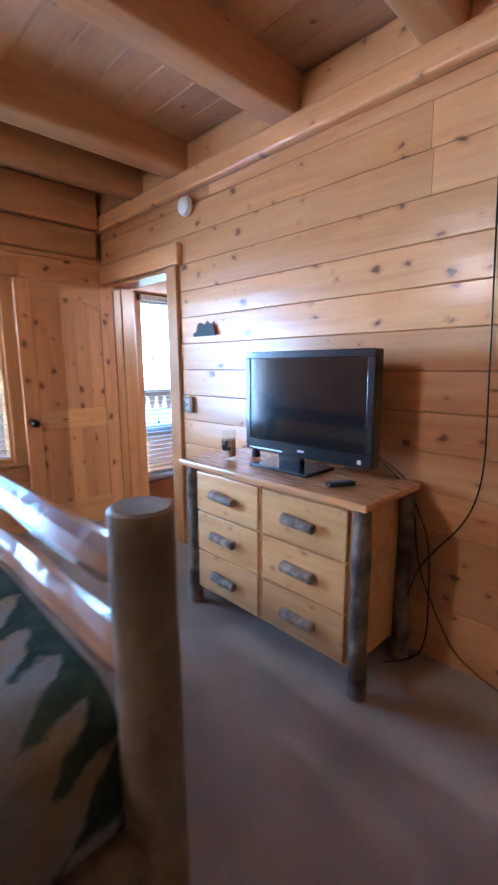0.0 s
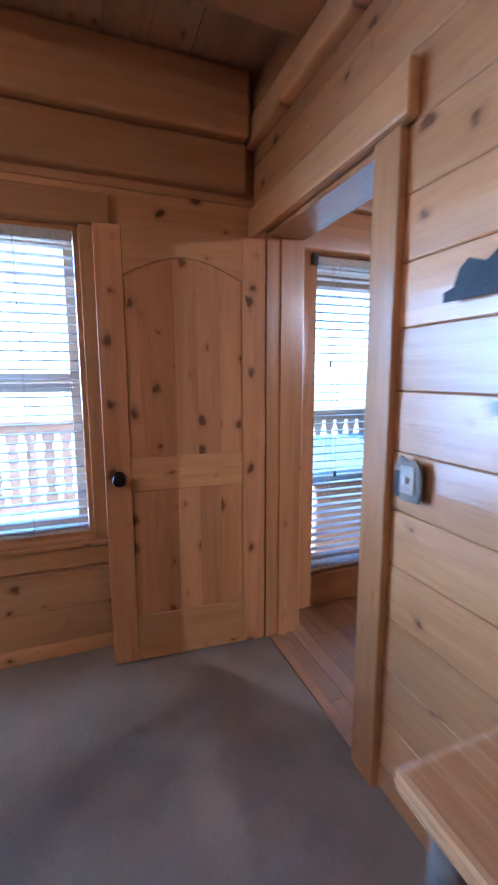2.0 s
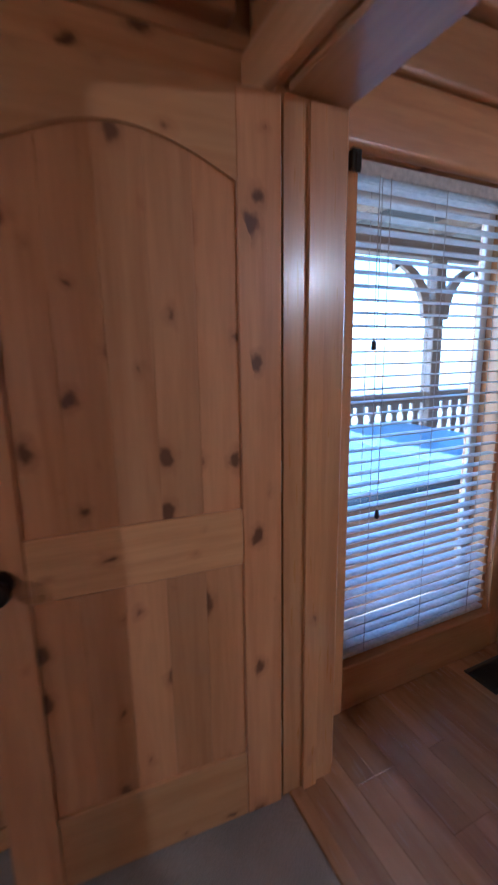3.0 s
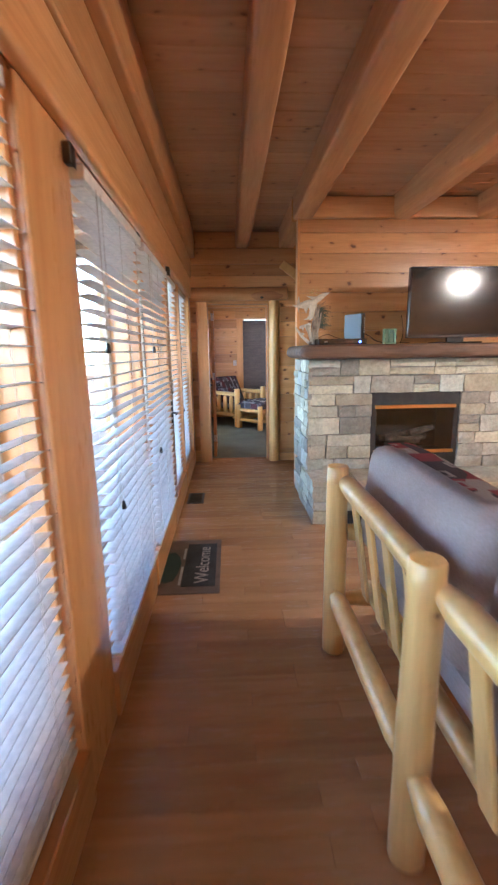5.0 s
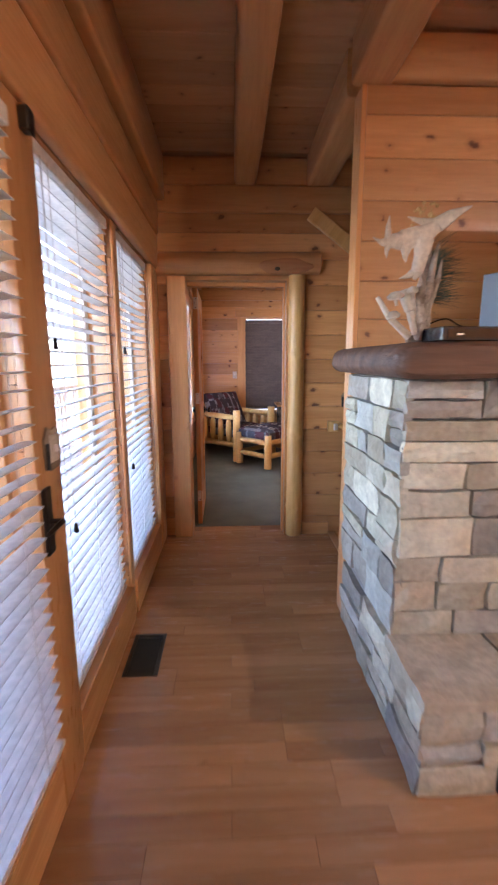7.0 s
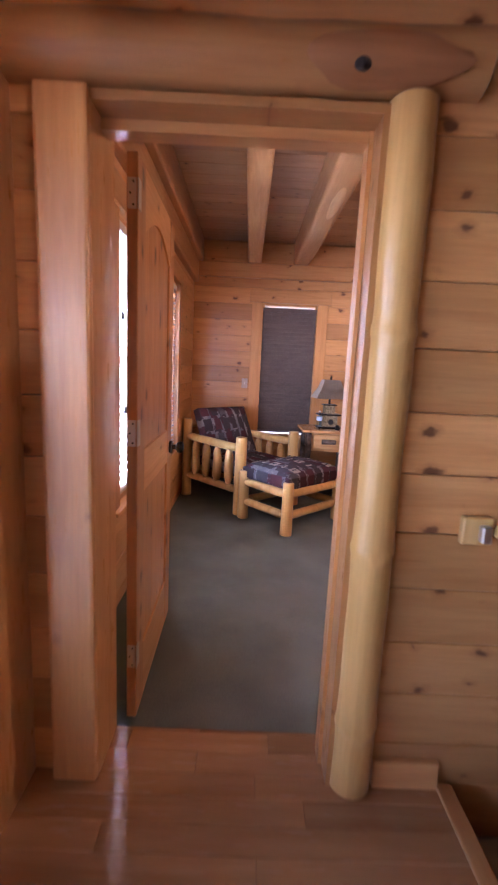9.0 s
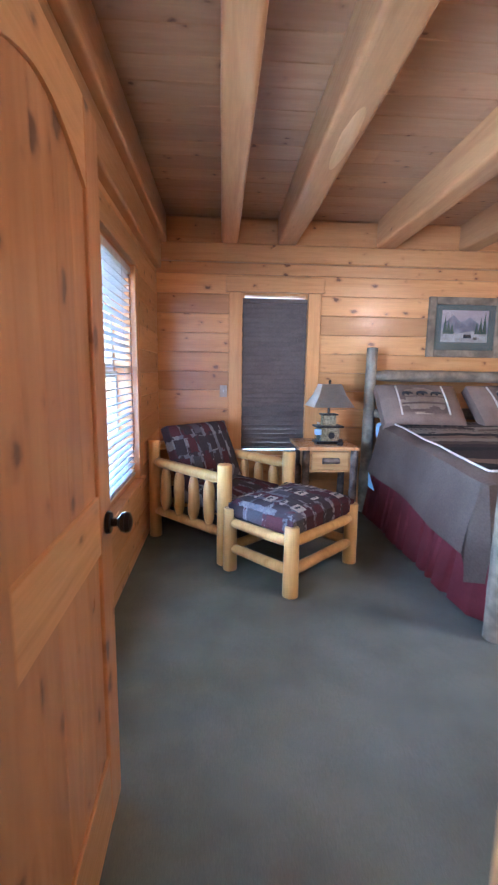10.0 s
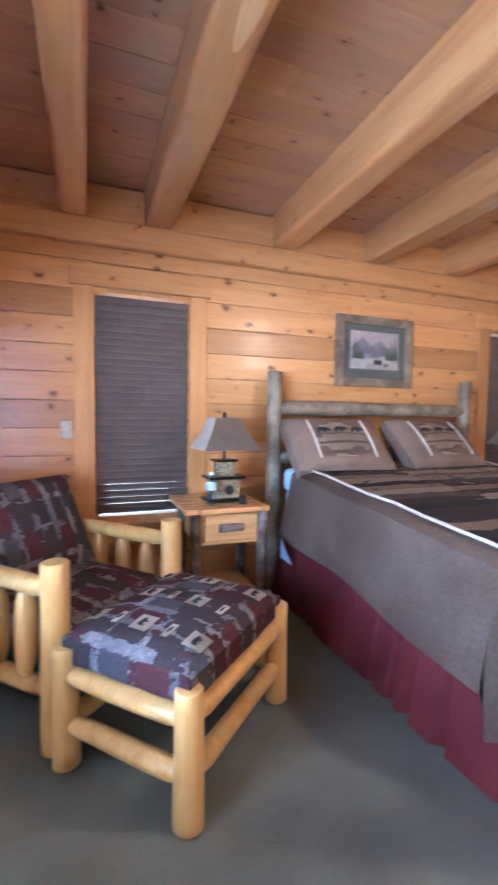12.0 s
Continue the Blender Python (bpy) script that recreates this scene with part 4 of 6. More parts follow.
d2 = thing("door_frame", pose(0, 0, 0), "doorway framed with a half-round log and a log lintel", "door frame", "", "structure")
part("jamb", boxed(D2[0] - 0.02, 6.58, 0, D2[0], 6.78, 1.98), pine_z, d2)
part("jamb", boxed(D2[1], 6.58, 0, D2[1] + 0.02, 6.78, 1.98), pine_z, d2)
part("head_jamb", boxed(D2[0] - 0.02, 6.58, 1.981, D2[1] + 0.02, 6.78, 2.005), plate_x, d2)
part("door_stop", boxed(D2[1] - 0.013, 6.66, 0, D2[1] - 0.001, 6.72, 1.98), pine_z, d2)
part("door_stop", boxed(D2[0], 6.66, 1.95, D2[1] - 0.014, 6.72, 1.979), plate_x, d2)
part("flat_casing", boxed(0.10, 6.56, 0, D2[0] - 0.001, 6.599, 2.01, bevel=0.01, segments=2), pine_z, d2)
bm = logged((D2[1] + 0.080, 6.595, 0.0), (D2[1] + 0.078, 6.595, 2.02), 0.066, 0.062, 24, 140, 0.06, 0, 3.0)
for v in bm.verts:
    v.co.y = min(v.co.y, 6.5985)
for v in bm.verts:
    swell = sum(0.075 * math.exp(-((v.co.z - zk - 0.5 * abs(v.co.x - D2[1] - 0.08)) / 0.016) ** 2) for zk in (0.22, 0.80, 1.42))
    v.co.x += (v.co.x - D2[1] - 0.08) * swell
    v.co.y += (v.co.y - 6.595) * swell * 1.6
part("log_post", bm, log_yellow, d2, "half-round peeled log post", True)
bm = logged((0.02, 6.598, 2.093), (1.225, 6.598, 2.103), 0.082, 0.080, 20, 16, 0.10, 0, 5.0)
for v in bm.verts:
    v.co.y = min(v.co.y, 6.5985)
part("log_lintel", bm, plate_x, d2, "half-round log lintel", True)
stain = bmesh.new()
bmesh.ops.create_uvsphere(stain, u_segments=28, v_segments=14, radius=1.0)
for v in stain.verts:
    ang = math.atan2(v.co.z, v.co.x)
    grow = 1 + 0.22 * noise.noise((math.cos(ang) * 1.6, math.sin(ang) * 1.6, 4.0))
    z = 2.068 + v.co.z * 0.055 * grow
    v.co = Vector((0.955 + v.co.x * 0.19 * grow, 6.596 - math.sqrt(max(0.0, 0.0875 ** 2 - (z - 2.098) ** 2)) + v.co.y * 0.007, z))
part("heartwood_patch", stain, wood("red_heartwood", 0, (0.44, 0.21, 0.085), (0.34, 0.145, 0.055), 0.3, 0, 0.3), d2, "red-brown heartwood patch", True)
knot = bmesh.new()
bmesh.ops.create_uvsphere(knot, u_segments=16, v_segments=8, radius=1.0)
for v in knot.verts:
    v.co = Vector((0.905 + v.co.x * 0.024, 6.521 + v.co.y * 0.012, 2.058 + v.co.z * 0.022))
part("knot", knot, bark, d2, "dark round knot", True)
part("strike_plate", boxed(D2[1] - 0.003, 6.735, 0.98, D2[1] - 0.0005, 6.76, 1.05), bronze, d2)
part("base_block", boxed(1.13, 6.575, 0, 1.345, 6.599, 0.10, bevel=0.004), plate_x, d2)
part("casing", boxed(D2[1] + 0.012, 6.781, 0, D2[1] + 0.11, 6.80, 2.01, bevel=0.005), pine_z, d2)
part("casing", boxed(0.12, 6.781, 0, D2[0] - 0.015, 6.80, 2.01, bevel=0.005), pine_z, d2)
part("head_casing", boxed(0.10, 6.781, 2.011, D2[1] + 0.13, 6.805, 2.14, bevel=0.005), plate_x, d2)

# wall end of the fireplace wall
setting("trim_wall_end", boxed(1.165, 5.415, 0.0, 1.19, 5.54, 2.62, bevel=0.003), pine_z, "pale pine board on a wall end", True)

# ---- bedroom one ----
def dresser():
    """Six-drawer pine dresser on bark-covered log legs; its front faces -y."""
    t = thing("dresser", pose(2.39, -0.27, 0.0), "pine six-drawer dresser on dark bark log legs", "dresser")
    part("top", boxed(-0.605, -0.235, 0.822, 0.595, 0.245, 0.857, bevel=0.01, segments=2), dresser_top, t)
    part("body", boxed(-0.525, -0.185, 0.105, 0.525, 0.215, 0.821), dresser_pine, t)
    for x, y in ((-0.525, -0.195), (0.560, -0.195), (-0.525, 0.185), (0.560, 0.185)):
        part("leg", logged((x, y, 0), (x * 0.99, y, 0.821), 0.040, 0.036, 12, 14, 0.22, 0, x * 7 + y * 3), bark, t, "", True)
    part("stile", boxed(-0.012, -0.197, 0.115, 0.012, -0.186, 0.81), dresser_pine, t)
    for c in (0, 1):
        for r in range(3):
            x0 = -0.475 + c * 0.50
            z0 = 0.125 + r * 0.229
            d = part("drawer", boxed(x0, -0.208, z0, x0 + 0.47, -0.186, z0 + 0.219, bevel=0.005, segments=2), dresser_pine, t)
            zc, xc = z0 + 0.115, x0 + 0.235
            bm = logged((xc - 0.085, -0.232, zc + 0.004), (xc + 0.085, -0.232, zc - 0.004), 0.026, 0.023, 12, 8, 0.25, 0, c + r * 2.0)
            for v in bm.verts:
                v.co.y = min(v.co.y, -0.2085)
            part("handle", bm, handle_m, d, "split branch handle with bark", True)
    return t


dresser()


def television(name, m, w, h, label, thick=0.06, bezel=0.035, foot=True):
    t = thing(name, m, label, "television")
    part("housing", boxed(-w / 2, 0, 0, w / 2, thick, h, bevel=0.008, segments=2), black_plastic, t)
    part("screen", boxed(-w / 2 + bezel, -0.004, bezel * 1.9, w / 2 - bezel, -0.0005, h - bezel), screen_m, t)
    bm = bmesh.new()
    box(bm, -w / 2, -0.010, h - bezel + 0.001, w / 2, -0.0005, h, 0.003)
    box(bm, -w / 2, -0.010, 0, w / 2, -0.0005, bezel * 1.9 - 0.001, 0.003)
    box(bm, -w / 2, -0.010, bezel * 1.9, -w / 2 + bezel - 0.001, -0.0005, h - bezel, 0.003)
    box(bm, w / 2 - bezel + 0.001, -0.010, bezel * 1.9, w / 2, -0.0005, h - bezel, 0.003)
    part("bezel", bm, black_plastic, t)
    if foot:
        part("neck", boxed(-0.16, 0.01, -0.055, -0.02, 0.05, 0.02), black_plastic, t)
        part("foot", boxed(-0.28, -0.09, -0.071, 0.10, 0.14, -0.055, bevel=0.006, segments=2), black_plastic, t)
    return t


tv = television("television", pose(2.48, -0.262, 0.929, 0, 0, 0), 0.765, 0.515, "black flat television on a pine dresser")
part("strip", boxed(-0.35, -0.0118, 0.010, -0.12, -0.0103, 0.017), hinge_m, tv, "thin silver strip on the lower bezel")
part("badge", boxed(-0.02, -0.012, 0.026, 0.02, -0.0105, 0.036), hinge_m, tv)
part("badge", boxed(0.315, -0.012, 0.018, 0.335, -0.0105, 0.036), cream_trim, tv)

remote = thing("remote_control", pose(2.765, -0.35, 0.858, 0, 0, 62) @ Matrix.Diagonal((0.75, 0.85, 1, 1)), "black remote control lying on a dresser", "remote control")
part("body", boxed(-0.085, -0.022, 0, 0.085, 0.022, 0.02, bevel=0.006, segments=2), black_plastic, remote)
for i in range(6):
    for j in range(3):
        part("button", boxed(-0.06 + i * 0.022, -0.013 + j * 0.011, 0.0202, -0.047 + i * 0.022, -0.006 + j * 0.011, 0.0225), grey_plastic, remote)

jar = thing("candle_jar", pose(1.99, -0.30, 0.8575) @ Matrix.Diagonal((1, 1, 1.25, 1)), "clear glass jar with a printed dark scene", "jar")
g = part("glass", lathe(bmesh.new(), ((0.036, 0), (0.041, 0.006), (0.041, 0.12), (0.038, 0.13), (0.036, 0.13), (0.038, 0.118), (0.038, 0.012), (0.03, 0.010)), 20), jar_glass, jar, "", True)
part("wax", lathe(bmesh.new(), ((0.036, 0.011), (0.037, 0.014), (0.037, 0.085), (0.034, 0.088)), 18), noisy("pink_wax", (0.74, 0.60, 0.52), (0.8, 0.68, 0.6), 9, 0.6, 0.1), jar, "pale pink wax", True)
bm = bmesh.new()
for i in range(5):
    a = radians(-150 + i * 24)
    b = radians(-150 + (i + 1) * 24)
    hgt = (0.075, 0.095, 0.068, 0.088, 0.06)[i]
    vs = [bm.verts.new((0.0425 * math.cos(q), 0.0425 * math.sin(q), z)) for q, z in ((a, 0.04), (b, 0.04), (b, hgt), (a, hgt * 0.92))]
    bm.faces.new(vs)
bmesh.ops.solidify(bm, geom=bm.faces[:], thickness=0.0008)
part("label", bm, black_matt, jar, "dark silhouette print")
box_small = thing("small_figure", pose(2.065, -0.16, 0.8575), "small dark ornament beside the television", "ornament")
part("body", lathe(bmesh.new(), ((0.022, 0), (0.026, 0.01), (0.02, 0.05), (0.024, 0.062), (0.012, 0.075)), 12), black_matt, box_small, "", True)


def silhouette(points, y0, y1):
    bm = bmesh.new()
    rows = [[bm.verts.new((x, y, z)) for x, z in points] for y in (y0, y1)]
    n = len(points)
    bm.faces.new(rows[0])
    bm.faces.new(list(reversed(rows[1])))
    for i in range(n):
        j = (i + 1) % n
        bm.faces.new((rows[0][i], rows[1][i], rows[1][j], rows[0][j]))
    return bm


sign = thing("wall_sign", pose(1.435, -0.0235, 1.57), "small black metal cut-out sign on a pine wall", "sign")
part("plate", silhouette(((-0.10, 0), (0.12, 0.0), (0.125, 0.028), (0.105, 0.05), (0.118, 0.088), (0.085, 0.07), (0.05, 0.094), (0.02, 0.072), (-0.03, 0.09), (-0.055, 0.07), (-0.07, 0.03), (-0.10, 0.022)), -0.006, 0.0), black_matt, sign)


def switch_plate(m, label):
    t = thing("switch_plate", m, label, "switch plate")
    part("plate", silhouette(((-0.05, -0.055), (-0.02, -0.064), (0.045, -0.06), (0.055, -0.02), (0.05, 0.035), (0.03, 0.06), (0.0, 0.052), (-0.03, 0.066), (-0.056, 0.03), (-0.052, -0.01)), -0.006, 0), old_log, t)
    part("face", boxed(-0.028, -0.010, -0.04, 0.03, -0.0065, 0.042, bevel=0.002), cream_trim, t, "cream switch face")
    part("toggle", boxed(-0.004, -0.020, -0.010, 0.006, -0.0102, 0.010), white_plastic, t)
    part("paint", boxed(-0.05, -0.009, -0.055, -0.030, -0.0062, 0.02), black_matt, t, "dark painted silhouette")
    return t


switch_plate(pose(1.245, -0.0235, 1.10), "rustic painted metal switch plate on pine boards")
switch_plate(pose(1.475, 6.5985, 1.10), "rustic painted metal switch plate on pine boards")
switch_plate(pose(0.0315, 4.505, 1.15, 0, 0, 90), "dark metal switch plate on a pine upright")

smoke = thing("smoke_detector", pose(1.29, -0.0235, 2.41, 90, 0, 0), "round white smoke detector on a pine wall", "smoke detector")
part("base", lathe(bmesh.new(), ((0.062, 0), (0.062, 0.012), (0.058, 0.014)), 24), white_plastic, smoke, "", True)
part("cover", lathe(bmesh.new(), ((0.056, 0.0142), (0.056, 0.03), (0.045, 0.040), (0.012, 0.042)), 24), white_plastic, smoke, "", True)

# cables beside the dresser
CABLES = (
    ((3.17, -0.012, 2.50), (3.185, -0.014, 2.1), (3.205, -0.016, 1.65), (3.222, -0.02, 1.25), (3.238, -0.03, 0.92), (3.19, -0.04, 0.72), (3.07, -0.08, 0.56), (3.01, -0.10, 0.46), (2.99, -0.12, 0.34)),
    ((2.70, -0.12, 1.00), (2.80, -0.08, 0.95), (2.93, -0.05, 0.86), (2.975, -0.05, 0.74), (3.04, -0.05, 0.61), (3.055, -0.05, 0.42), (3.068, -0.06, 0.12), (3.03, -0.10, 0.02), (2.93, -0.20, 0.012)),
    ((2.72, -0.10, 0.98), (2.85, -0.06, 0.91), (2.96, -0.045, 0.76), (2.98, -0.05, 0.60), (3.005, -0.05, 0.44), (3.11, -0.05, 0.23), (3.22, -0.04, 0.05), (3.46, -0.05, 0.01)),
)
for pts in CABLES:
    tagged(tube("power_cable", pts, 0.0035, black_plastic), "thin black cable hanging beside a dresser", "cable", "cables by the dresser")

# log bed of bedroom one, seen at its foot corner
bed1 = thing("log_bed", pose(0, 0, 0), "rustic log bed with a dark patterned cover", "bed")
part("foot_post", logged((3.07, -1.50, 0), (3.07, -1.50, 1.115), 0.070, 0.064, 22, 14, 0.06, 0, 2.0), shaded_log, bed1, "thick weathered log post", True)
part("foot_post", logged((1.10, -1.50, 0), (1.10, -1.50, 1.115), 0.070, 0.064, 18, 10, 0.06, 0, 4.0), shaded_log, bed1, "", True)
part("head_post", logged((3.07, -3.72, 0), (3.07, -3.72, 1.5), 0.07, 0.064, 18, 10, 0.06, 0, 6.0), shaded_log, bed1, "", True)
part("head_post", logged((1.10, -3.72, 0), (1.10, -3.72, 1.5), 0.07, 0.064, 18, 10, 0.06, 0, 8.0), shaded_log, bed1, "", True)
for z, r in ((0.955, 0.052), (0.745, 0.050)):
    bm = bmesh.new()
    log(bm, (1.14, -1.50, z), (3.03, -1.50, z), r, r * 0.95, 8, 22, 0.20, 0.3, z * 9)
    part("foot_rail", bm, wood("hewn_rail_%d" % int(z * 100), 0, (0.24, 0.135, 0.08), (0.15, 0.08, 0.045), 0.2, 0.5, 0.7), bed1, "hand-hewn glossy log rail")
for z in (1.3, 0.9):
    part("head_rail", logged((1.14, -3.72, z), (3.03, -3.72, z), 0.055, 0.05, 12, 12, 0.1), shaded_log, bed1, "", True)
for x in (1.10, 3.07):
    part("side_rail", logged((x, -3.68, 0.36), (x, -1.54, 0.36), 0.05, 0.05, 12, 8, 0.06), shaded_log, bed1, "", True)
part("mattress", boxed(1.22, -3.66, 0.33, 2.95, -1.60, 0.53, bevel=0.05, segments=3), sheet_blue, bed1, "", True)


def cover(x0, y0, x1, y1, top, drop, seed, left=True, right=True, foot=True, fine=46, soft=0.07, sink=0.035, slope=0.0, flare=0.03):
    """A bed cover that lies on the mattress and hangs over its sides with soft folds."""
    bm = bmesh.new()
    nx, ny = fine, fine
    ex0, ex1 = (drop if left else 0), (drop if right else 0)
    ey0 = drop if foot else 0
    rows = []
    for j in range(ny + 1):
        row = []
        for i in range(nx + 1):
            u = x0 - ex0 + (x1 - x0 + ex0 + ex1) * i / nx
            v = y0 - ey0 + (y1 - y0 + ey0) * j / ny
            ov = max(x0 - u, 0, u - x1), max(y0 - v, 0)
            x, y = min(max(u, x0), x1), min(max(v, y0), y1)
            d = math.hypot(*ov)
            f = noise.noise((u * 5 + seed, v * 5, 0)) * 0.5 + noise.noise((u * 2.2, v * 2.2, seed)) * 0.8
            z = top + slope * (y - y0) - d - (sink if d > 0 else 0.0) + 0.012 * f
            if d > 0:
                out = 0.02 + flare * min(1, d / (0.2 if flare < 0.05 else 0.45)) * (1 + 0.3 * math.sin((u + v) * 5 + seed))
                if ov[0] >= ov[1]:
                    x += out if u > x1 else -out
                else:
                    y -= out
            else:
                edge = min(x - x0 if left else 9, x1 - x if right else 9, y - y0 if foot else 9)
                z -= sink * max(0, 1 - edge / soft) ** 2
            row.append(bm.verts.new((x, y, z)))
        rows.append(row)
    for a, b in zip(rows, rows[1:]):
        for i in range(nx):
            bm.faces.new((a[i], a[i + 1], b[i + 1], b[i]))
    bmesh.ops.solidify(bm, geom=bm.faces[:], thickness=0.012)
    return bm


quilt = part("bed_cover", cover(1.18, -1.62 - 2.0, 3.005, -1.545, 0.70, 0.50, 3.0, True, True, False, 90, 0.12, 0.05), fir_cloth, None, "", True)
tagged(quilt, "tan lodge bed cover printed with a dark green fir", "bedspread")

# ---- great room ----
def stone_mesh(w, h, d, rnd, top=False):
    """One rough-split stone, its face towards -y, from 0 to w and 0 to h."""
    bm = bmesh.new()
    n, k = 3, 2
    q = 0.009

    def face_y(x, z):
        return -d + rnd.uniform(-0.006, 0.006)
    grid = [[None] * (n + 1) for _ in range(k + 1)]
    for j in range(k + 1):
        for i in range(n + 1):
            x, z = w * i / n, h * j / k
            e = 0.0
            if i in (0, n) or j in (0, k):
                x += rnd.uniform(0.0005, q) * (1 if i == 0 else -1 if i == n else 0)
                z += rnd.uniform(0.0005, q) * (1 if j == 0 else -1 if j == k else 0)
                e = rnd.uniform(0.005, 0.015)
            grid[j][i] = bm.verts.new((x, face_y(x, z) + e, z))
    for j in range(k):
        for i in range(n):
            bm.faces.new((grid[j][i], grid[j][i + 1], grid[j + 1][i + 1], grid[j + 1][i]))
    ring = [grid[0][i] for i in range(n + 1)] + [grid[j][n] for j in range(1, k + 1)] + [grid[k][i] for i in range(n - 1, -1, -1)] + [grid[j][0] for j in range(k - 1, 0, -1)]
    back = [bm.verts.new((v.co.x, 0.0, v.co.z)) for v in ring]
    for i in range(len(ring)):
        j = (i + 1) % len(ring)
        bm.faces.new((ring[j], ring[i], back[i], back[j]))
    return bm


STONES = [noisy("ledge_stone_%d" % i, (a[0] * 1.10, a[1] * 1.15, a[2] * 1.06), (b[0] * 1.12, b[1] * 1.17, b[2] * 1.08), 7.0, 0.9, 0.8, 38, 0, 0, 0.25) for i, (a, b) in enumerate((
    ((0.40, 0.35, 0.27), (0.52, 0.47, 0.37)), ((0.36, 0.34, 0.31), (0.47, 0.45, 0.41)), ((0.31, 0.27, 0.235), (0.40, 0.355, 0.31)),
    ((0.46, 0.41, 0.32), (0.58, 0.53, 0.43)), ((0.36, 0.30, 0.225), (0.45, 0.385, 0.30)), ((0.27, 0.235, 0.205), (0.34, 0.30, 0.265))))]


def stone_face(parent, m, u0, u1, z0, z1, holes, seed):
    """Random ashlar over a face: courses of uneven height and stones of uneven length."""
    rnd = random.Random(seed)
    z = z0
    while z < z1 - 0.02:
        h = rnd.choice((0.08, 0.10, 0.115, 0.13, 0.15))
        if z1 - (z + h) < 0.06:
            h = z1 - z
        for s, e in cut_spans(u0, u1, z, z + h, holes):
            x = s
            while x < e - 0.005:
                w = rnd.uniform(0.14, 0.40) * (0.8 if e - s < 0.6 else 1)
                if e - (x + w) < 0.09:
                    w = e - x
                split = h > 0.125 and rnd.random() < 0.22
                for a, b in (((0, h * 0.5), (h * 0.5, h)) if split else ((0, h),)):
                    me = finish(stone_mesh(w, b - a, rnd.uniform(0.034, 0.048), rnd), "stone", rnd.choice(STONES))
                    piece("stone", me, parent, m @ pose(x, 0, z + a))
                x += w
        z += h


fire = thing("fireplace", pose(0, 0, 0), "grey ledgestone fireplace with a raised stone hearth", "fireplace")
FX0, FX1, FY, HY = 1.15, 3.02, 4.67, 4.385
BOX = (1.70, 2.47, 0.385, 1.055)
core = bmesh.new()
box(core, FX0 + 0.03, FY + 0.03, 0, BOX[0], 5.41, 1.335)
box(core, BOX[1], FY + 0.03, 0, FX1 - 0.03, 5.41, 1.335)
box(core, BOX[0], FY + 0.03, BOX[3], BOX[1], 5.41, 1.335)
box(core, BOX[0], 5.10, 0, BOX[1], 5.41, BOX[3])
box(core, FX0 + 0.03, HY + 0.03, 0, FX1 - 0.03, FY + 0.03, 0.335)
box(core, BOX[0], FY + 0.03, 0, BOX[1], 5.10, 0.37)
part("core", core, mortar, fire)
stone_face(fire, pose(0, FY + 0.03, 0), FX0, FX1, 0.385, 1.335, [BOX], 3)
stone_face(fire, pose(FX0 + 0.03, 5.41, 0, 0, 0, -90), 0.0, 5.41 - FY, 0.385, 1.335, [], 5)
stone_face(fire, pose(0, HY + 0.03, 0), FX0, FX1, 0.0, 0.335, [(1.42, 1.80, -1, 0.105)], 7)
stone_face(fire, pose(FX0 + 0.03, 5.41, 0, 0, 0, -90), 0.0, 5.41 - HY, 0.0, 0.335, [], 9)
part("dark_stone", stone_mesh(0.38, 0.105, 0.045, random.Random(4)), black_matt, fire, "near-black base stone", False, pose(1.42, HY + 0.03, 0))
rnd = random.Random(21)
x = FX0 - 0.02
while x < FX1:
    w = min(rnd.uniform(0.34, 0.52), FX1 + 0.02 - x)
    if FX1 - (x + w) < 0.15:
        w = FX1 + 0.02 - x
    bm = bmesh.new()
    sheet(bm, x + 0.006, HY - 0.03, x + w - 0.006, FY + 0.025, 10, 8, lambda px, py: 0.385 + 0.010 * noise.noise((px * 7, py * 7, 2)) + 0.005 * noise.noise((px * 19, py * 19, 4)))
    for v in bm.verts:
        if abs(v.co.y - (HY - 0.03)) < 1e-4:
            v.co.z -= 0.014
            v.co.y += 0.012 * noise.noise((v.co.x * 12, 0, 1))
    ext = bmesh.ops.extrude_face_region(bm, geom=bm.faces[:])
    for v in ext["geom"]:
        if isinstance(v, bmesh.types.BMVert):
            v.co.z = 0.337
    part("hearth_slab", bm, rnd.choice(STONES[:2] + STONES[3:5]), fire, "rough flat hearth slab", True)
    x += w
fb = part("firebox", bmesh.new(), black_matt, fire, "black metal gas firebox with glass front")
bm = bmesh.new()
x0, x1, z0, z1 = BOX
y = FY + 0.010
box(bm, x0 + 0.001, y, z1 - 0.11, x1 - 0.001, y + 0.03, z1 - 0.001, 0.003)
box(bm, x0 + 0.001, y, z0 + 0.001, x1 - 0.001, y + 0.03, z0 + 0.13, 0.003)
box(bm, x0 + 0.001, y, z0 + 0.131, x0 + 0.045, y + 0.03, z1 - 0.111, 0.003)
box(bm, x1 - 0.045, y, z0 + 0.131, x1 - 0.001, y + 0.03, z1 - 0.111, 0.003)
part("surround", bm, black_matt, fb)
bm = bmesh.new()
box(bm, x0 + 0.002, 5.05, z0, x1 - 0.002, 5.09, z1)
box(bm, x0 + 0.002, y + 0.05, z0 + 0.002, x0 + 0.02, 5.05, z1)
box(bm, x1 - 0.02, y + 0.05, z0 + 0.002, x1 - 0.002, 5.05, z1)
box(bm, x0 + 0.02, y + 0.05, z1 - 0.03, x1 - 0.02, 5.05, z1 - 0.002)
box(bm, x0 + 0.02, y + 0.05, z0 + 0.002, x1 - 0.02, 5.05, z0 + 0.12)
part("inner_box", bm, black_matt, fb)
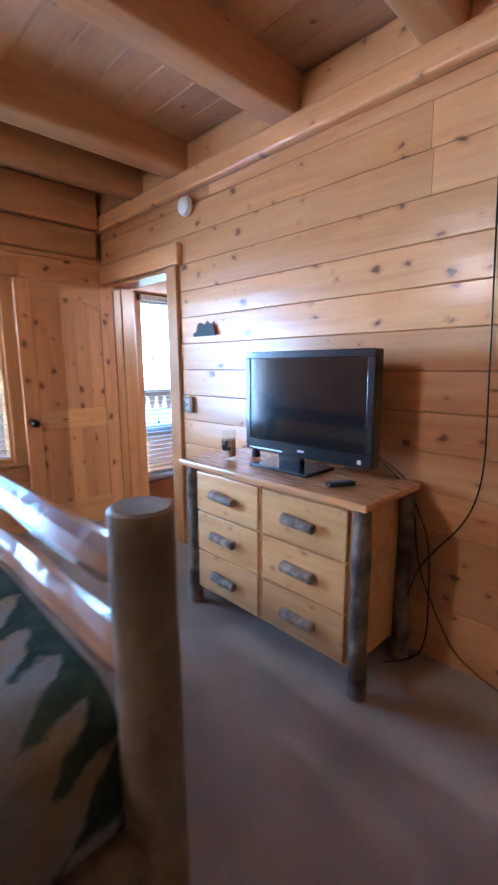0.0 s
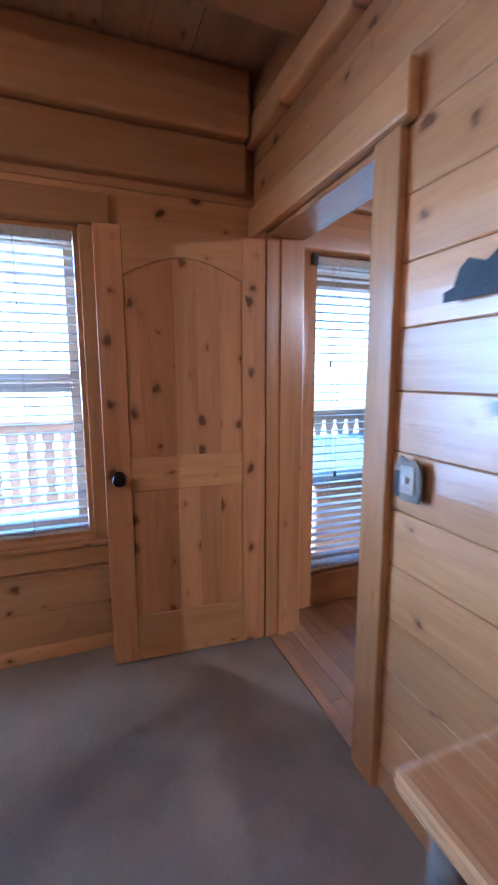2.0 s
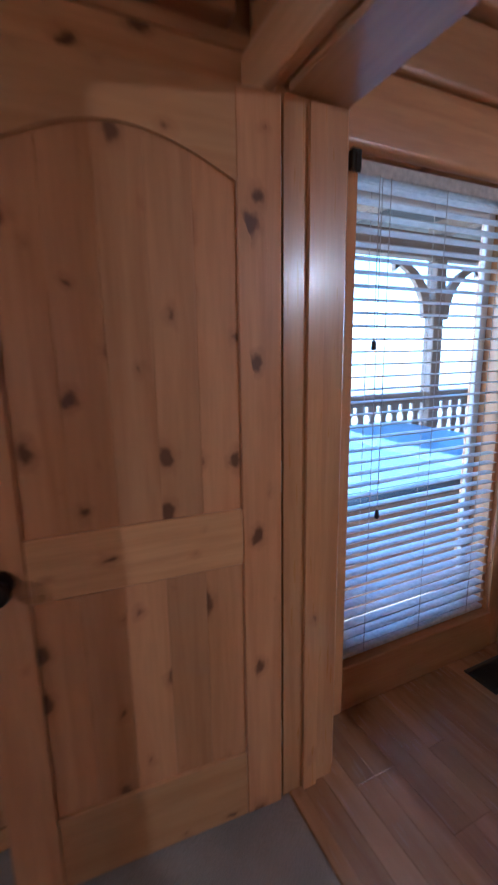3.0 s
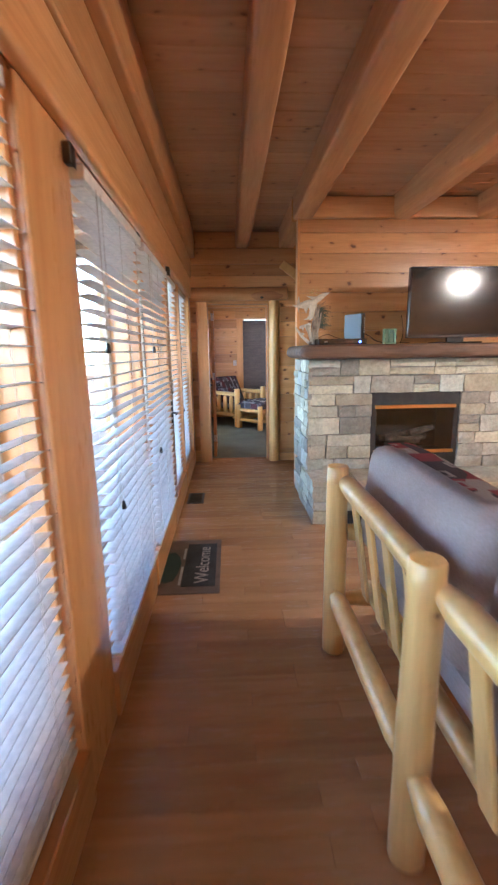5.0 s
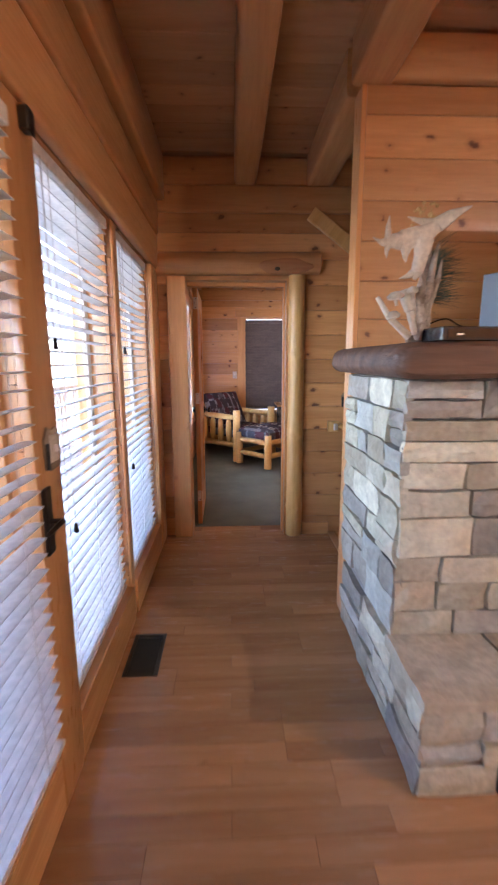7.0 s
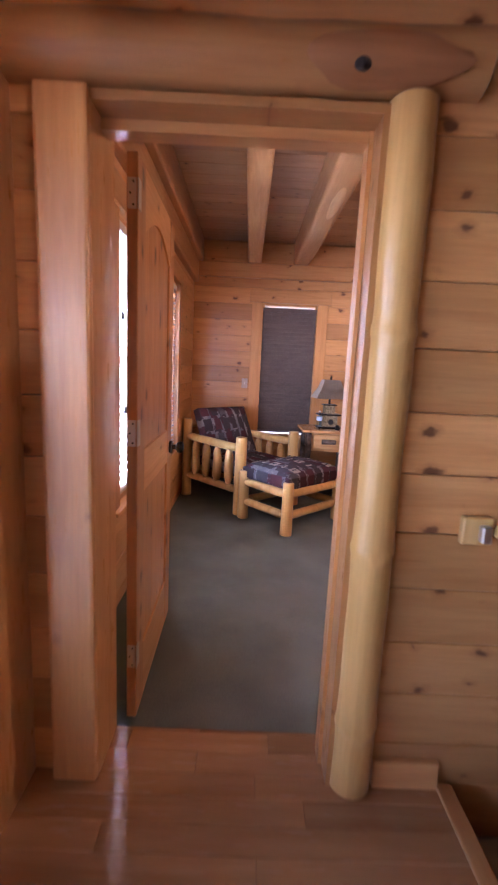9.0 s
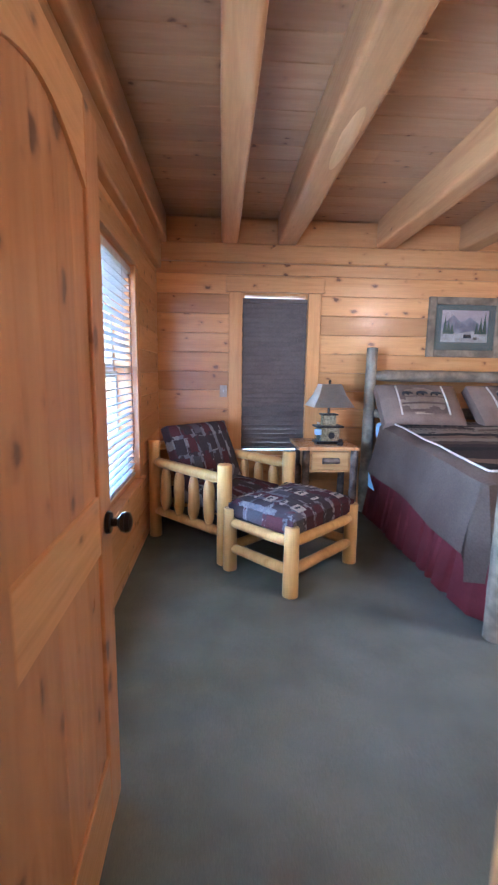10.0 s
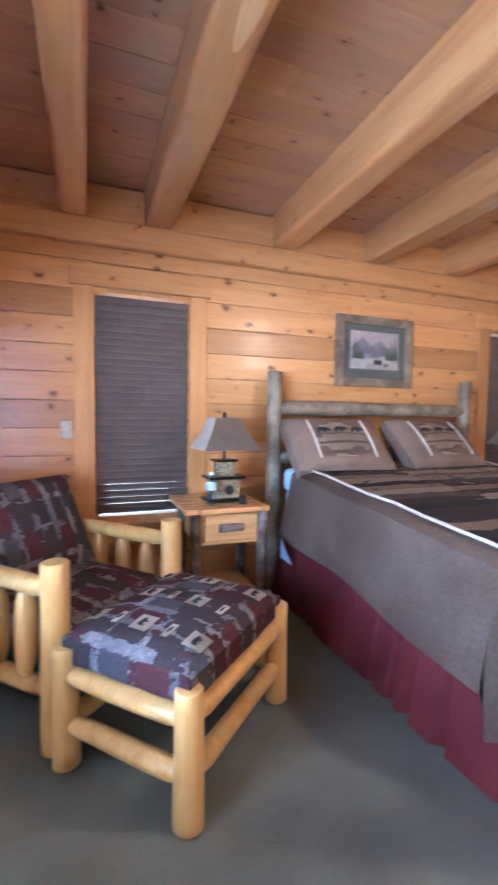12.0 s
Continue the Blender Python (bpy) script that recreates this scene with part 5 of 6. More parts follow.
for zz in (z1 - 0.14, z0 + 0.135):
    part("trim_bar", boxed(x0 + 0.03, y - 0.008, zz, x1 - 0.03, y + 0.006, zz + 0.032, bevel=0.004), brass, fb, "polished copper-coloured trim bar")
pane = part("pane", boxed(x0 + 0.046, y + 0.012, z0 + 0.17, x1 - 0.046, y + 0.016, z1 - 0.142), glass, fb)
pane.visible_shadow = False
rnd = random.Random(8)
for i in range(8):
    xa = rnd.uniform(x0 + 0.12, x1 - 0.35)
    xb, yb = xa + rnd.uniform(0.14, 0.3), rnd.uniform(4.80, 4.98)
    za = 0.54 + rnd.uniform(0, 0.13)
    part("gas_log", logged((xa, yb, za), (xb, yb + rnd.uniform(-0.05, 0.05), za + rnd.uniform(-0.06, 0.10)), 0.032, 0.026, 10, 6, 0.3, 0, i * 3.0), noisy("ash_log_%d" % i, (0.035, 0.03, 0.028), (0.16, 0.14, 0.125), 12, 0.95, 0.8, 40), fb, "", True)

mantel = thing("mantel_shelf", pose(0, 0, 0), "dark half-log mantel shelf above a fireplace", "mantel")
bm = bmesh.new()
n, k = 24, 10
prof = [(0, 1.342), (-0.03, 1.345), (-0.055, 1.36), (-0.068, 1.385), (-0.07, 1.41), (-0.060, 1.44), (-0.04, 1.455), (0.0, 1.457)]
rows = []
stops = [(1.062, 0.30), (1.068, 0.55), (1.082, 0.78), (1.105, 0.94)] + [(1.135 + (3.16 - 1.135) * i / n, 1.0) for i in range(n + 1)]
for x, tall in stops:
    row = []
    for yy, zz in prof + [(0.80, 1.457), (0.80, 1.342)]:
        z = 1.402 + (zz - 1.402) * tall
        if yy < 0.5:
            yy *= (1 + 0.45 * noise.noise((x * 7, zz * 14, 0))) * tall
        row.append(bm.verts.new((x + 0.010 * noise.noise((x, yy * 9, zz * 20)) * (tall < 1), 4.585 + yy, z + 0.006 * noise.noise((x * 3, yy * 8, 5)) * (yy < 0.5))))
    rows.append(row)
for a, b in zip(rows, rows[1:]):
    for i in range(len(a)):
        j = (i + 1) % len(a)
        bm.faces.new((a[i], a[j], b[j], b[i]))
bm.faces.new(rows[0])
bm.faces.new(list(reversed(rows[-1])))
part("slab", bm, mantel_wood, mantel, "", True)

tv2 = television("television", pose(2.50, 4.72, 1.503), 1.02, 0.567, "large black flat television on a mantel", 0.05, 0.014, True)
for o in tv2.children:
    if o.name.startswith(("neck", "foot")):
        o.scale, o.location = (1, 0.8, 0.62), (0, 0, -0.0005)

dvr = thing("media_box", pose(1.405, 4.70, 1.458, 0, 0, 3), "slim black media box on a mantel", "media box")
part("case", boxed(-0.20, -0.11, 0, 0.20, 0.11, 0.045, bevel=0.004), black_plastic, dvr)
part("front_window", boxed(-0.18, -0.1125, 0.010, 0.19, -0.1105, 0.036), screen_m, dvr)
part("led", boxed(0.135, -0.1145, 0.014, 0.150, -0.1127, 0.026), blue_led, dvr, "small blue standby light")
part("led", boxed(-0.15, -0.1145, 0.018, -0.13, -0.1127, 0.024), hinge_m, dvr)

router = thing("modem", pose(1.56, 4.80, 1.504, 0, 0, 28), "upright dark grey modem on a media box", "modem")
part("case", boxed(-0.022, -0.10, 0, 0.022, 0.10, 0.205, bevel=0.006, segments=2), grey_plastic, router)
part("front_panel", boxed(-0.020, -0.105, 0.004, 0.020, -0.1005, 0.200, bevel=0.002), black_plastic, router)
for i in range(7):
    part("light", boxed(0.004, -0.1068, 0.05 + i * 0.018, 0.014, -0.1052, 0.058 + i * 0.018), hinge_m, router)

green = thing("green_box", pose(1.80, 4.62, 1.458, 0, 0, -6), "small pale green wooden box frame on a mantel", "box")
bm = bmesh.new()
box(bm, -0.048, -0.03, 0, -0.036, 0.03, 0.12, 0.002)
box(bm, 0.036, -0.03, 0, 0.048, 0.03, 0.12, 0.002)
box(bm, -0.036, -0.03, 0, 0.036, 0.03, 0.012, 0.002)
box(bm, -0.036, -0.03, 0.108, 0.036, 0.03, 0.12, 0.002)
part("frame", bm, green_m, green)
part("back", boxed(-0.036, 0.02, 0.012, 0.036, 0.028, 0.108), green_pale, green)
part("divider", boxed(-0.002, -0.024, 0.012, 0.002, 0.02, 0.108), green_m, green)

MCABLES = (
    ((1.60, 4.90, 1.53), (1.68, 4.86, 1.56), (1.75, 4.80, 1.48), (1.88, 4.78, 1.464), (2.02, 4.74, 1.468)),
    ((1.58, 4.92, 1.60), (1.66, 4.95, 1.62), (1.72, 4.92, 1.52), (1.82, 4.86, 1.465), (1.96, 4.86, 1.465)),
    ((1.96, 4.80, 1.465), (1.99, 4.82, 1.50), (2.00, 4.84, 1.60), (1.985, 4.86, 1.70)),
    ((1.25, 4.82, 1.51), (1.32, 4.80, 1.56), (1.40, 4.84, 1.52), (1.46, 4.86, 1.51)),
)
for pts in MCABLES:
    tagged(tube("thin_cable", pts, 0.0025, black_plastic), "thin black cable lying on a mantel", "cable", "cables on the mantel")

# antler and bone ornament
orn = thing("antler_ornament", pose(1.175, 4.72, 1.458) @ Matrix.Diagonal((0.84, 0.84, 0.85, 1)), "bleached antler and driftwood ornament with dried sprigs", "ornament")


def limb(pts, radii, sides=10, seed=0.0):
    bm = bmesh.new()
    for (p, q), (ra, rb) in zip(zip(pts, pts[1:]), zip(radii, radii[1:])):
        log(bm, p, q, ra, rb, sides, 4, 0.3, 0, p[0] * 9 + seed)
    return bm


part("base_wood", limb(((-0.02, 0.0, 0.012), (0.05, 0.0, 0.016), (0.10, 0.01, 0.012)), (0.014, 0.02, 0.012)), old_log, orn, "driftwood base", True)
palm = limb(((-0.14, 0, 0.365), (-0.08, 0, 0.368), (-0.01, 0, 0.380), (0.05, 0, 0.425), (0.10, 0, 0.458), (0.16, 0, 0.480)), (0.018, 0.032, 0.036, 0.027, 0.022, 0.004), 14)
for pts, radii in (
        (((-0.13, 0, 0.365), (-0.136, 0, 0.41), (-0.132, 0, 0.455)), (0.020, 0.012, 0.002)),
        (((-0.13, 0, 0.362), (-0.165, 0, 0.360), (-0.198, 0, 0.374)), (0.018, 0.011, 0.002)),
        (((0.05, 0, 0.425), (0.0, 0, 0.437), (-0.06, 0, 0.456)), (0.028, 0.014, 0.002)),
        (((0.005, 0, 0.38), (0.0, 0, 0.32), (-0.012, 0, 0.26), (-0.02, 0, 0.235)), (0.040, 0.026, 0.024, 0.008)),
        (((-0.012, 0, 0.262), (-0.045, 0, 0.248), (-0.08, 0, 0.237)), (0.020, 0.011, 0.002)),
        (((-0.13, 0, 0.355), (-0.139, 0, 0.33), (-0.136, 0, 0.308)), (0.016, 0.010, 0.002)),
        (((-0.06, 0, 0.35), (-0.062, 0, 0.32), (-0.056, 0, 0.295)), (0.026, 0.014, 0.003))):
    extra = bpy.data.meshes.new("limb")
    arm = limb(pts, radii, 12)
    arm.to_mesh(extra)
    arm.free()
    palm.from_mesh(extra)
    bpy.data.meshes.remove(extra)
for v in palm.verts:
    v.co.y = v.co.y * 0.6 - 0.04 - 1.2 * (v.co.x + 0.03) ** 2
part("antler", palm, antler_m, orn, "broad pale moose antler", True)
part("bone", limb(((-0.04, -0.02, 0.20), (-0.02, -0.03, 0.12), (0.0, -0.03, 0.03)), (0.03, 0.02, 0.012)), antler_m, orn, "", True)
part("bone", limb(((-0.16, -0.04, 0.17), (-0.11, -0.05, 0.09), (-0.03, -0.05, 0.02)), (0.008, 0.012, 0.016)), antler_m, orn, "", True)
for i, (xa, xb, h, r) in enumerate(((0.03, 0.075, 0.36, 0.016), (0.01, 0.045, 0.33, 0.018), (0.05, 0.09, 0.30, 0.013), (0.02, 0.015, 0.27, 0.014), (0.04, 0.06, 0.39, 0.010))):
    pts = [(xa + (xb - xa) * f + 0.008 * math.sin(f * 7 + i), -0.01 + 0.01 * math.cos(f * 5 + i * 2), 0.01 + h * f) for f in (0, 0.2, 0.4, 0.6, 0.8, 1.0)]
    part("driftwood", limb(pts, (r * 0.8, r * 1.1, r, r * 1.15, r * 0.8, r * 0.3), 8, i * 4.0), drift_m, orn, "twisted grey driftwood", True)
for x, z, r in ((-0.095, 0.165, 0.034), (-0.10, 0.095, 0.026), (-0.03, 0.185, 0.022)):
    part("fungus", lathe(bmesh.new(), ((0.006, -0.03), (0.007, -0.004), (r * 0.95, 0.0), (r, 0.006), (r * 0.6, 0.018), (0.004, 0.022)), 12), antler_m, orn, "pale dried bracket fungus", True, pose(x, -0.06, z, 20, -15, 0))
rnd = random.Random(12)
bm = bmesh.new()
for i in range(320):
    a = rnd.uniform(-0.5, 0.9)
    p = Vector((0.06 + rnd.uniform(-0.02, 0.03), 0.04 + rnd.uniform(-0.02, 0.02), 0.26 + rnd.uniform(-0.10, 0.10)))
    q = p + Vector((math.cos(a) * rnd.uniform(0.07, 0.17), rnd.uniform(-0.05, 0.05), math.sin(a) * rnd.uniform(0.03, 0.16)))
    s = Vector((0, 0.0012, 0.0016))
    bm.faces.new([bm.verts.new(c) for c in (p - s, q, p + s)])
part("pine_sprig", bm, needle_m, orn, "dark green pine needle sprig")
bm = bmesh.new()
for i in range(26):
    p = Vector((rnd.uniform(-0.03, 0.08), rnd.uniform(-0.01, 0.03), rnd.uniform(0.42, 0.52)))
    if i % 4 == 0:
        log(bm, (0.03, 0.01, 0.34), p, 0.0018, 0.0012, 5, 2, 0)
    bmesh.ops.create_icosphere(bm, subdivisions=1, radius=rnd.uniform(0.004, 0.009), matrix=Matrix.Translation(p))
part("dried_flowers", bm, noisy("dried_flower", (0.45, 0.30, 0.10), (0.62, 0.46, 0.2), 20, 0.9, 0.3), orn, "dried tan flowers")

# floor vents and welcome mat
def vent(x0, y0, x1, y1, label):
    t = thing("floor_vent", pose((x0 + x1) / 2, (y0 + y1) / 2, 0.0), label, "floor vent", "floor vents")
    w, d = (x1 - x0) / 2, (y1 - y0) / 2
    bm = bmesh.new()
    box(bm, -w, -d, 0, -w + 0.018, d, 0.006, 0.002)
    box(bm, w - 0.018, -d, 0, w, d, 0.006, 0.002)
    box(bm, -w + 0.018, -d, 0, w - 0.018, -d + 0.018, 0.006, 0.002)
    box(bm, -w + 0.018, d - 0.018, 0, w - 0.018, d, 0.006, 0.002)
    part("frame", bm, vent_m, t)
    part("well", boxed(-w + 0.018, -d + 0.018, 0.0005, w - 0.018, d - 0.018, 0.0015), black_matt, t)
    k = int((2 * d - 0.04) / 0.016)
    for i in range(k):
        yy = -d + 0.024 + i * 0.016
        part("slat", boxed(-w + 0.02, yy, 0.002, w - 0.02, yy + 0.006, 0.005), vent_m, t)


vent(0.085, 1.00, 0.245, 1.33, "dark metal floor register in oak planks")
vent(0.055, 4.98, 0.215, 5.29, "dark metal floor register in oak planks")

rug = thing("door_mat", pose(0.175, 3.765, 0.0), "dark brown welcome mat with a green tree", "door mat")
part("border", boxed(-0.175 - 0.06, -0.375, 0.0005, 0.225, 0.375, 0.008, bevel=0.003), mat_brown, rug)
part("field", boxed(-0.015, -0.30, 0.0082, 0.195, 0.30, 0.0105, bevel=0.001), mat_dark, rug, "near-black centre panel")
tree = silhouette(((-0.19, -0.10), (-0.17, -0.20), (-0.12, -0.25), (-0.07, -0.22), (-0.05, -0.12), (-0.04, 0.0), (-0.06, 0.10), (-0.10, 0.17), (-0.15, 0.15), (-0.19, 0.06)), 0.0, 0.0022)
part("tree", tree, mat_green, rug, "dark green tree shape", False, Matrix(((1, 0, 0, 0), (0, 0, 1, 0), (0, 1, 0, 0.0082), (0, 0, 0, 1))))
part("bar", boxed(-0.036, -0.28, 0.0106, -0.020, -0.05, 0.0116), mat_tan, rug, "tan bar")
part("bar", boxed(-0.036, 0.06, 0.0106, -0.020, 0.22, 0.0116), mat_tan, rug, "tan bar")
txt = bpy.data.curves.new("welcome", "FONT")
txt.body, txt.size, txt.extrude, txt.align_x, txt.align_y = "Welcome", 0.128, 0.0006, "CENTER", "CENTER"
txt.materials.append(mat_tan)
word = new("lettering", txt)
word.parent, word.matrix_basis = rug, pose(0.11, -0.01, 0.0112, 0, 0, 90)
tagged(word, "tan printed welcome lettering")

# sofa with a peeled log frame, its back towards the windows
sofa = thing("log_sofa", pose(0.955, 2.86, 0.0), "peeled yellow log sofa with grey cushions", "sofa")
L = 1.95
for y in (0.0, -0.88, -L):
    part("post", logged((0, y, 0), (0.0, y, 0.915), 0.052, 0.047, 18, 10, 0.05, 0, y), log_yellow, sofa, "", True)
part("top_rail", logged((0.03, 0.0, 0.845), (0.035, -0.86, 0.835), 0.042, 0.040, 16, 12, 0.10, 0.35, 1.0), log_yellow, sofa, "", True)
part("top_rail", logged((0.035, -0.90, 0.835), (0.035, -L, 0.84), 0.042, 0.040, 16, 12, 0.10, 0.35, 2.0), log_yellow, sofa, "", True)
part("bottom_rail", logged((0.0, -0.02, 0.30), (0.0, -0.86, 0.30), 0.043, 0.04, 16, 10, 0.08, 0.35, 3.0), log_yellow, sofa, "", True)
part("bottom_rail", logged((0.0, -0.90, 0.30), (0.0, -L, 0.30), 0.043, 0.04, 16, 10, 0.08, 0.35, 4.0), log_yellow, sofa, "", True)
part("inner_rail", logged((0.16, 0.0, 0.33), (0.16, -L, 0.33), 0.036, 0.036, 14, 12, 0.08, 0.2, 5.0), log_yellow, sofa, "", True)
for i in range(10):
    y = -0.12 - i * 0.185
    if abs(y + 0.88) > 0.05:
        bm = boxed(-0.008, y - 0.035, 0.0, 0.008, y + 0.035, 0.50, bevel=0.004)
        for v in bm.verts:
            v.co.x += 0.112 - 0.15 * v.co.z
            v.co.z += 0.335
        part("back_slat", bm, log_yellow, sofa, "slanting flat back slat")
for x in (0.32, 0.88):
    for y in (0.0, -L):
        part("arm_post", logged((x, y, 0), (x, y, 0.62), 0.05, 0.046, 16, 8, 0.05, 0, x + y), log_yellow, sofa, "", True)
for y in (0.0, -L):
    part("arm_rail", logged((0.05, y, 0.60), (0.92, y, 0.58), 0.045, 0.042, 16, 8, 0.08, 0.2, y), log_yellow, sofa, "", True)
    part("low_rail", logged((0.05, y, 0.27), (0.88, y, 0.27), 0.042, 0.042, 14, 8, 0.08, 0.3, y), log_yellow, sofa, "", True)
part("front_rail", logged((0.88, 0.0, 0.27), (0.88, -L, 0.27), 0.045, 0.045, 14, 8, 0.08, 0.2), log_yellow, sofa, "", True)
for i in range(2):
    ya = -0.05 - i * (L / 2 - 0.02)
    bm = boxed(-0.235, -L / 2 + 0.05, -0.10, 0.235, 0.0, 0.10, bevel=0.085, segments=5)
    part("back_cushion", bm, sofa_grey, sofa, "grey suede back cushion", True, pose(0.225, ya + 0.11, 0.765, 0, -84, 0))
    bm = cushion(bmesh.new(), 0.18, ya - L / 2 + 0.08, 0.36, 0.88, ya, 0.52, 0.02)
    part("seat_cushion", bm, sofa_grey, sofa, "grey suede seat cushion", True)
throw = tagged(part("throw", cover(-0.05, -0.75, 0.10, 0.0, 0.0, 0.22, 2.0, False, True, False), throw_cloth, None, "", True, pose(1.22, 2.86, 1.012)), "red patterned woven throw over a sofa back", "throw blanket")

# the stair that leads down beside the hall
stair = thing("staircase", pose(0, 0, 0), "carpeted stair leading down beside the hall", "staircase", "", "structure")
part("nosing", boxed(1.345, 5.545, -0.03, 1.40, 6.595, 0.012, bevel=0.006, segments=2), plate_y, stair)
for i in range(9):
    part("tread", boxed(1.37 + i * 0.26, 5.55, -0.22 - i * 0.185, 1.66 + i * 0.26, 6.595, -0.185 - i * 0.185, bevel=0.012, segments=2), carpet_tan, stair)
    part("riser", boxed(1.37 + i * 0.26, 5.55, -0.20 - i * 0.185, 1.385 + i * 0.26, 6.595, -0.03 - i * 0.185), carpet_tan, stair)
setting("floor_lower", boxed(1.0, 5.4, -2.7, EAST, 6.75, -2.6), carpet_tan, "carpeted lower landing")
setting("wall_stair_end", boxed(1.19, 5.52, -2.6, 1.34, 6.62, -0.03), CORE, "pine panel below the hall floor")
setting("wall_stair_side", boxed(1.19, 5.44, -2.6, EAST, 5.54, -0.001), CORE, "pine panel beside the stair")
setting("trim_stair_slope", boxed(0, 0, 0, 3.4, 0.035, 0.10, bevel=0.006), log_yellow, "sloping pale pine trim above a stair").matrix_basis = pose(1.12, 6.563, 2.40, 0, 36, 0)
rail = thing("handrail", pose(0, 0, 0), "round pine handrail on a wall block", "handrail")
part("rail", logged((1.40, 6.545, 0.91), (3.6, 6.545, -0.66), 0.02, 0.02, 12, 10, 0.02), log_yellow, rail, "", True)
part("wall_block", boxed(1.315, 6.572, 0.85, 1.405, 6.598, 0.935, bevel=0.004), log_yellow, rail)
part("bracket", boxed(1.36, 6.545, 0.865, 1.39, 6.571, 0.915, bevel=0.004), hinge_m, rail, "metal rail bracket")


# ceiling lights out of the walker's sight that light the rooms
def ceiling_light(x, y, z, top):
    t = thing("ceiling_light", pose(x, y, 0), "bronze ceiling light with a warm glass bowl", "ceiling light", "ceiling lights")
    part("canopy", lathe(bmesh.new(), ((0.07, top - 0.03), (0.075, top - 0.02), (0.075, top - 0.001)), 20), bronze, t, "", True)
    part("stem", lathe(bmesh.new(), ((0.012, z + 0.06), (0.012, top - 0.031)), 10), bronze, t, "", True)
    part("cap", lathe(bmesh.new(), ((0.02, z + 0.06), (0.10, z + 0.045), (0.10, z + 0.04)), 20), bronze, t, "", True)
    for k in range(3):
        a = k * 2 * PI / 3
        cx, cy = 0.13 * math.cos(a), 0.13 * math.sin(a)
        part("shade", lathe(bmesh.new(), ((0.018, 0.06), (0.03, 0.055), (0.055, 0.02), (0.062, -0.03), (0.056, -0.035)), 16, (cx, cy, z + 0.05)), glow, t, "lit amber glass shade", True)
        part("arm", logged((0.09 * math.cos(a), 0.09 * math.sin(a), z + 0.05), (cx, cy, z + 0.105), 0.007, 0.007, 8, 3, 0), bronze, t, "", True)


for (bx, by, bz, bw), top in zip(BULBS, (C1, CG, C2)):
    ceiling_light(bx, by, bz - 0.02, top)

# ---- bedroom two ----
def log_chair():
    """A peeled log armchair; it faces -y before it is turned."""
    t = thing("log_armchair", pose(0.615, 9.80, 0, 0, 0, 45) @ Matrix.Diagonal((1, 1, 0.94, 1)), "peeled log armchair with patterned lodge cushions", "armchair")
    w, d = 0.375, 0.40
    for s in (-1, 1):
        part("front_post", logged((s * w, -d, 0), (s * w, -d, 0.77), 0.056, 0.052, 18, 10, 0.05, 0, s * 2.0), log_yellow, t, "", True)
        part("back_post", logged((s * w, d, 0), (s * w, d, 0.86), 0.050, 0.046, 16, 10, 0.05, 0, s * 4.0), log_yellow, t, "", True)
        part("arm_rail", logged((s * w, -d + 0.02, 0.655), (s * w, d, 0.67), 0.042, 0.040, 16, 10, 0.08, 0.3, s * 3.0), log_yellow, t, "", True)
        part("low_rail", logged((s * w, -d + 0.02, 0.24), (s * w, d, 0.24), 0.040, 0.038, 14, 8, 0.08, 0.3, s * 5.0), log_yellow, t, "", True)
        for i in range(4):
            y = -d + 0.16 + i * 0.165
            part("spindle", logged((s * w, y, 0.25), (s * w, y, 0.65), 0.044, 0.040, 14, 12, 0.16, 0.62, i * 2.0 + s), log_yellow, t, "", True)
    for y, z in ((-d, 0.30), (d, 0.30), (d, 0.80)):
        part("cross_rail", logged((-w, y, z), (w, y, z), 0.040, 0.038, 14, 8, 0.08, 0.3, y + z), log_yellow, t, "", True)
    part("seat_cushion", cushion(bmesh.new(), -w + 0.05, -d - 0.01, 0.33, w - 0.05, d - 0.12, 0.49, 0.025, 14), lodge_cloth, t, "dark lodge patchwork seat cushion", True)
    bm = cushion(bmesh.new(), -w + 0.05, -0.30, -0.08, w - 0.05, 0.24, 0.08, 0.04, 14)
    part("back_cushion", bm, lodge_cloth, t, "dark lodge patchwork back cushion", True, pose(0, d - 0.16, 0.745, 66, 0, 0))
    return t


log_chair()
ott = thing("log_ottoman", pose(1.105, 9.205, 0, 0, 0, 43) @ Matrix.Diagonal((1, 1, 0.95, 1)), "peeled log ottoman with a lodge patchwork cushion", "ottoman")
ow, od = 0.345, 0.265
for sx in (-1, 1):
    for sy in (-1, 1):
        part("leg", logged((sx * ow, sy * od, 0), (sx * ow, sy * od, 0.465), 0.050, 0.045, 18, 8, 0.05, 0, sx + sy * 2.0), log_yellow, ott, "", True)
    for z in (0.36, 0.17):
        part("side_rail", logged((sx * ow, -od, z), (sx * ow, od, z), 0.037, 0.035, 14, 8, 0.08, 0.35, sx + z), log_yellow, ott, "", True)
for sy in (-1, 1):
    for z in (0.36, 0.17):
        part("end_rail", logged((-ow, sy * od, z), (ow, sy * od, z), 0.037, 0.035, 14, 8, 0.08, 0.35, sy + z), log_yellow, ott, "", True)
part("cushion", cushion(bmesh.new(), -0.355, -0.275, 0.375, 0.355, 0.275, 0.535, 0.035, 18), lodge_cloth, ott, "lodge patchwork cushion with small bear motifs", True)


def on_cushion(x, y):
    """The height of the ottoman cushion's top."""
    cx, cy = x / 0.71, y / 0.55
    swell = max(0.0, min(1 - (2 * abs(cx)) ** 8, 1 - (2 * abs(cy)) ** 8)) ** 0.5
    return 0.455 + 0.08 * (0.55 + 0.45 * swell) + 0.035 * (1 - (2 * cx) ** 2) * (1 - (2 * cy) ** 2)


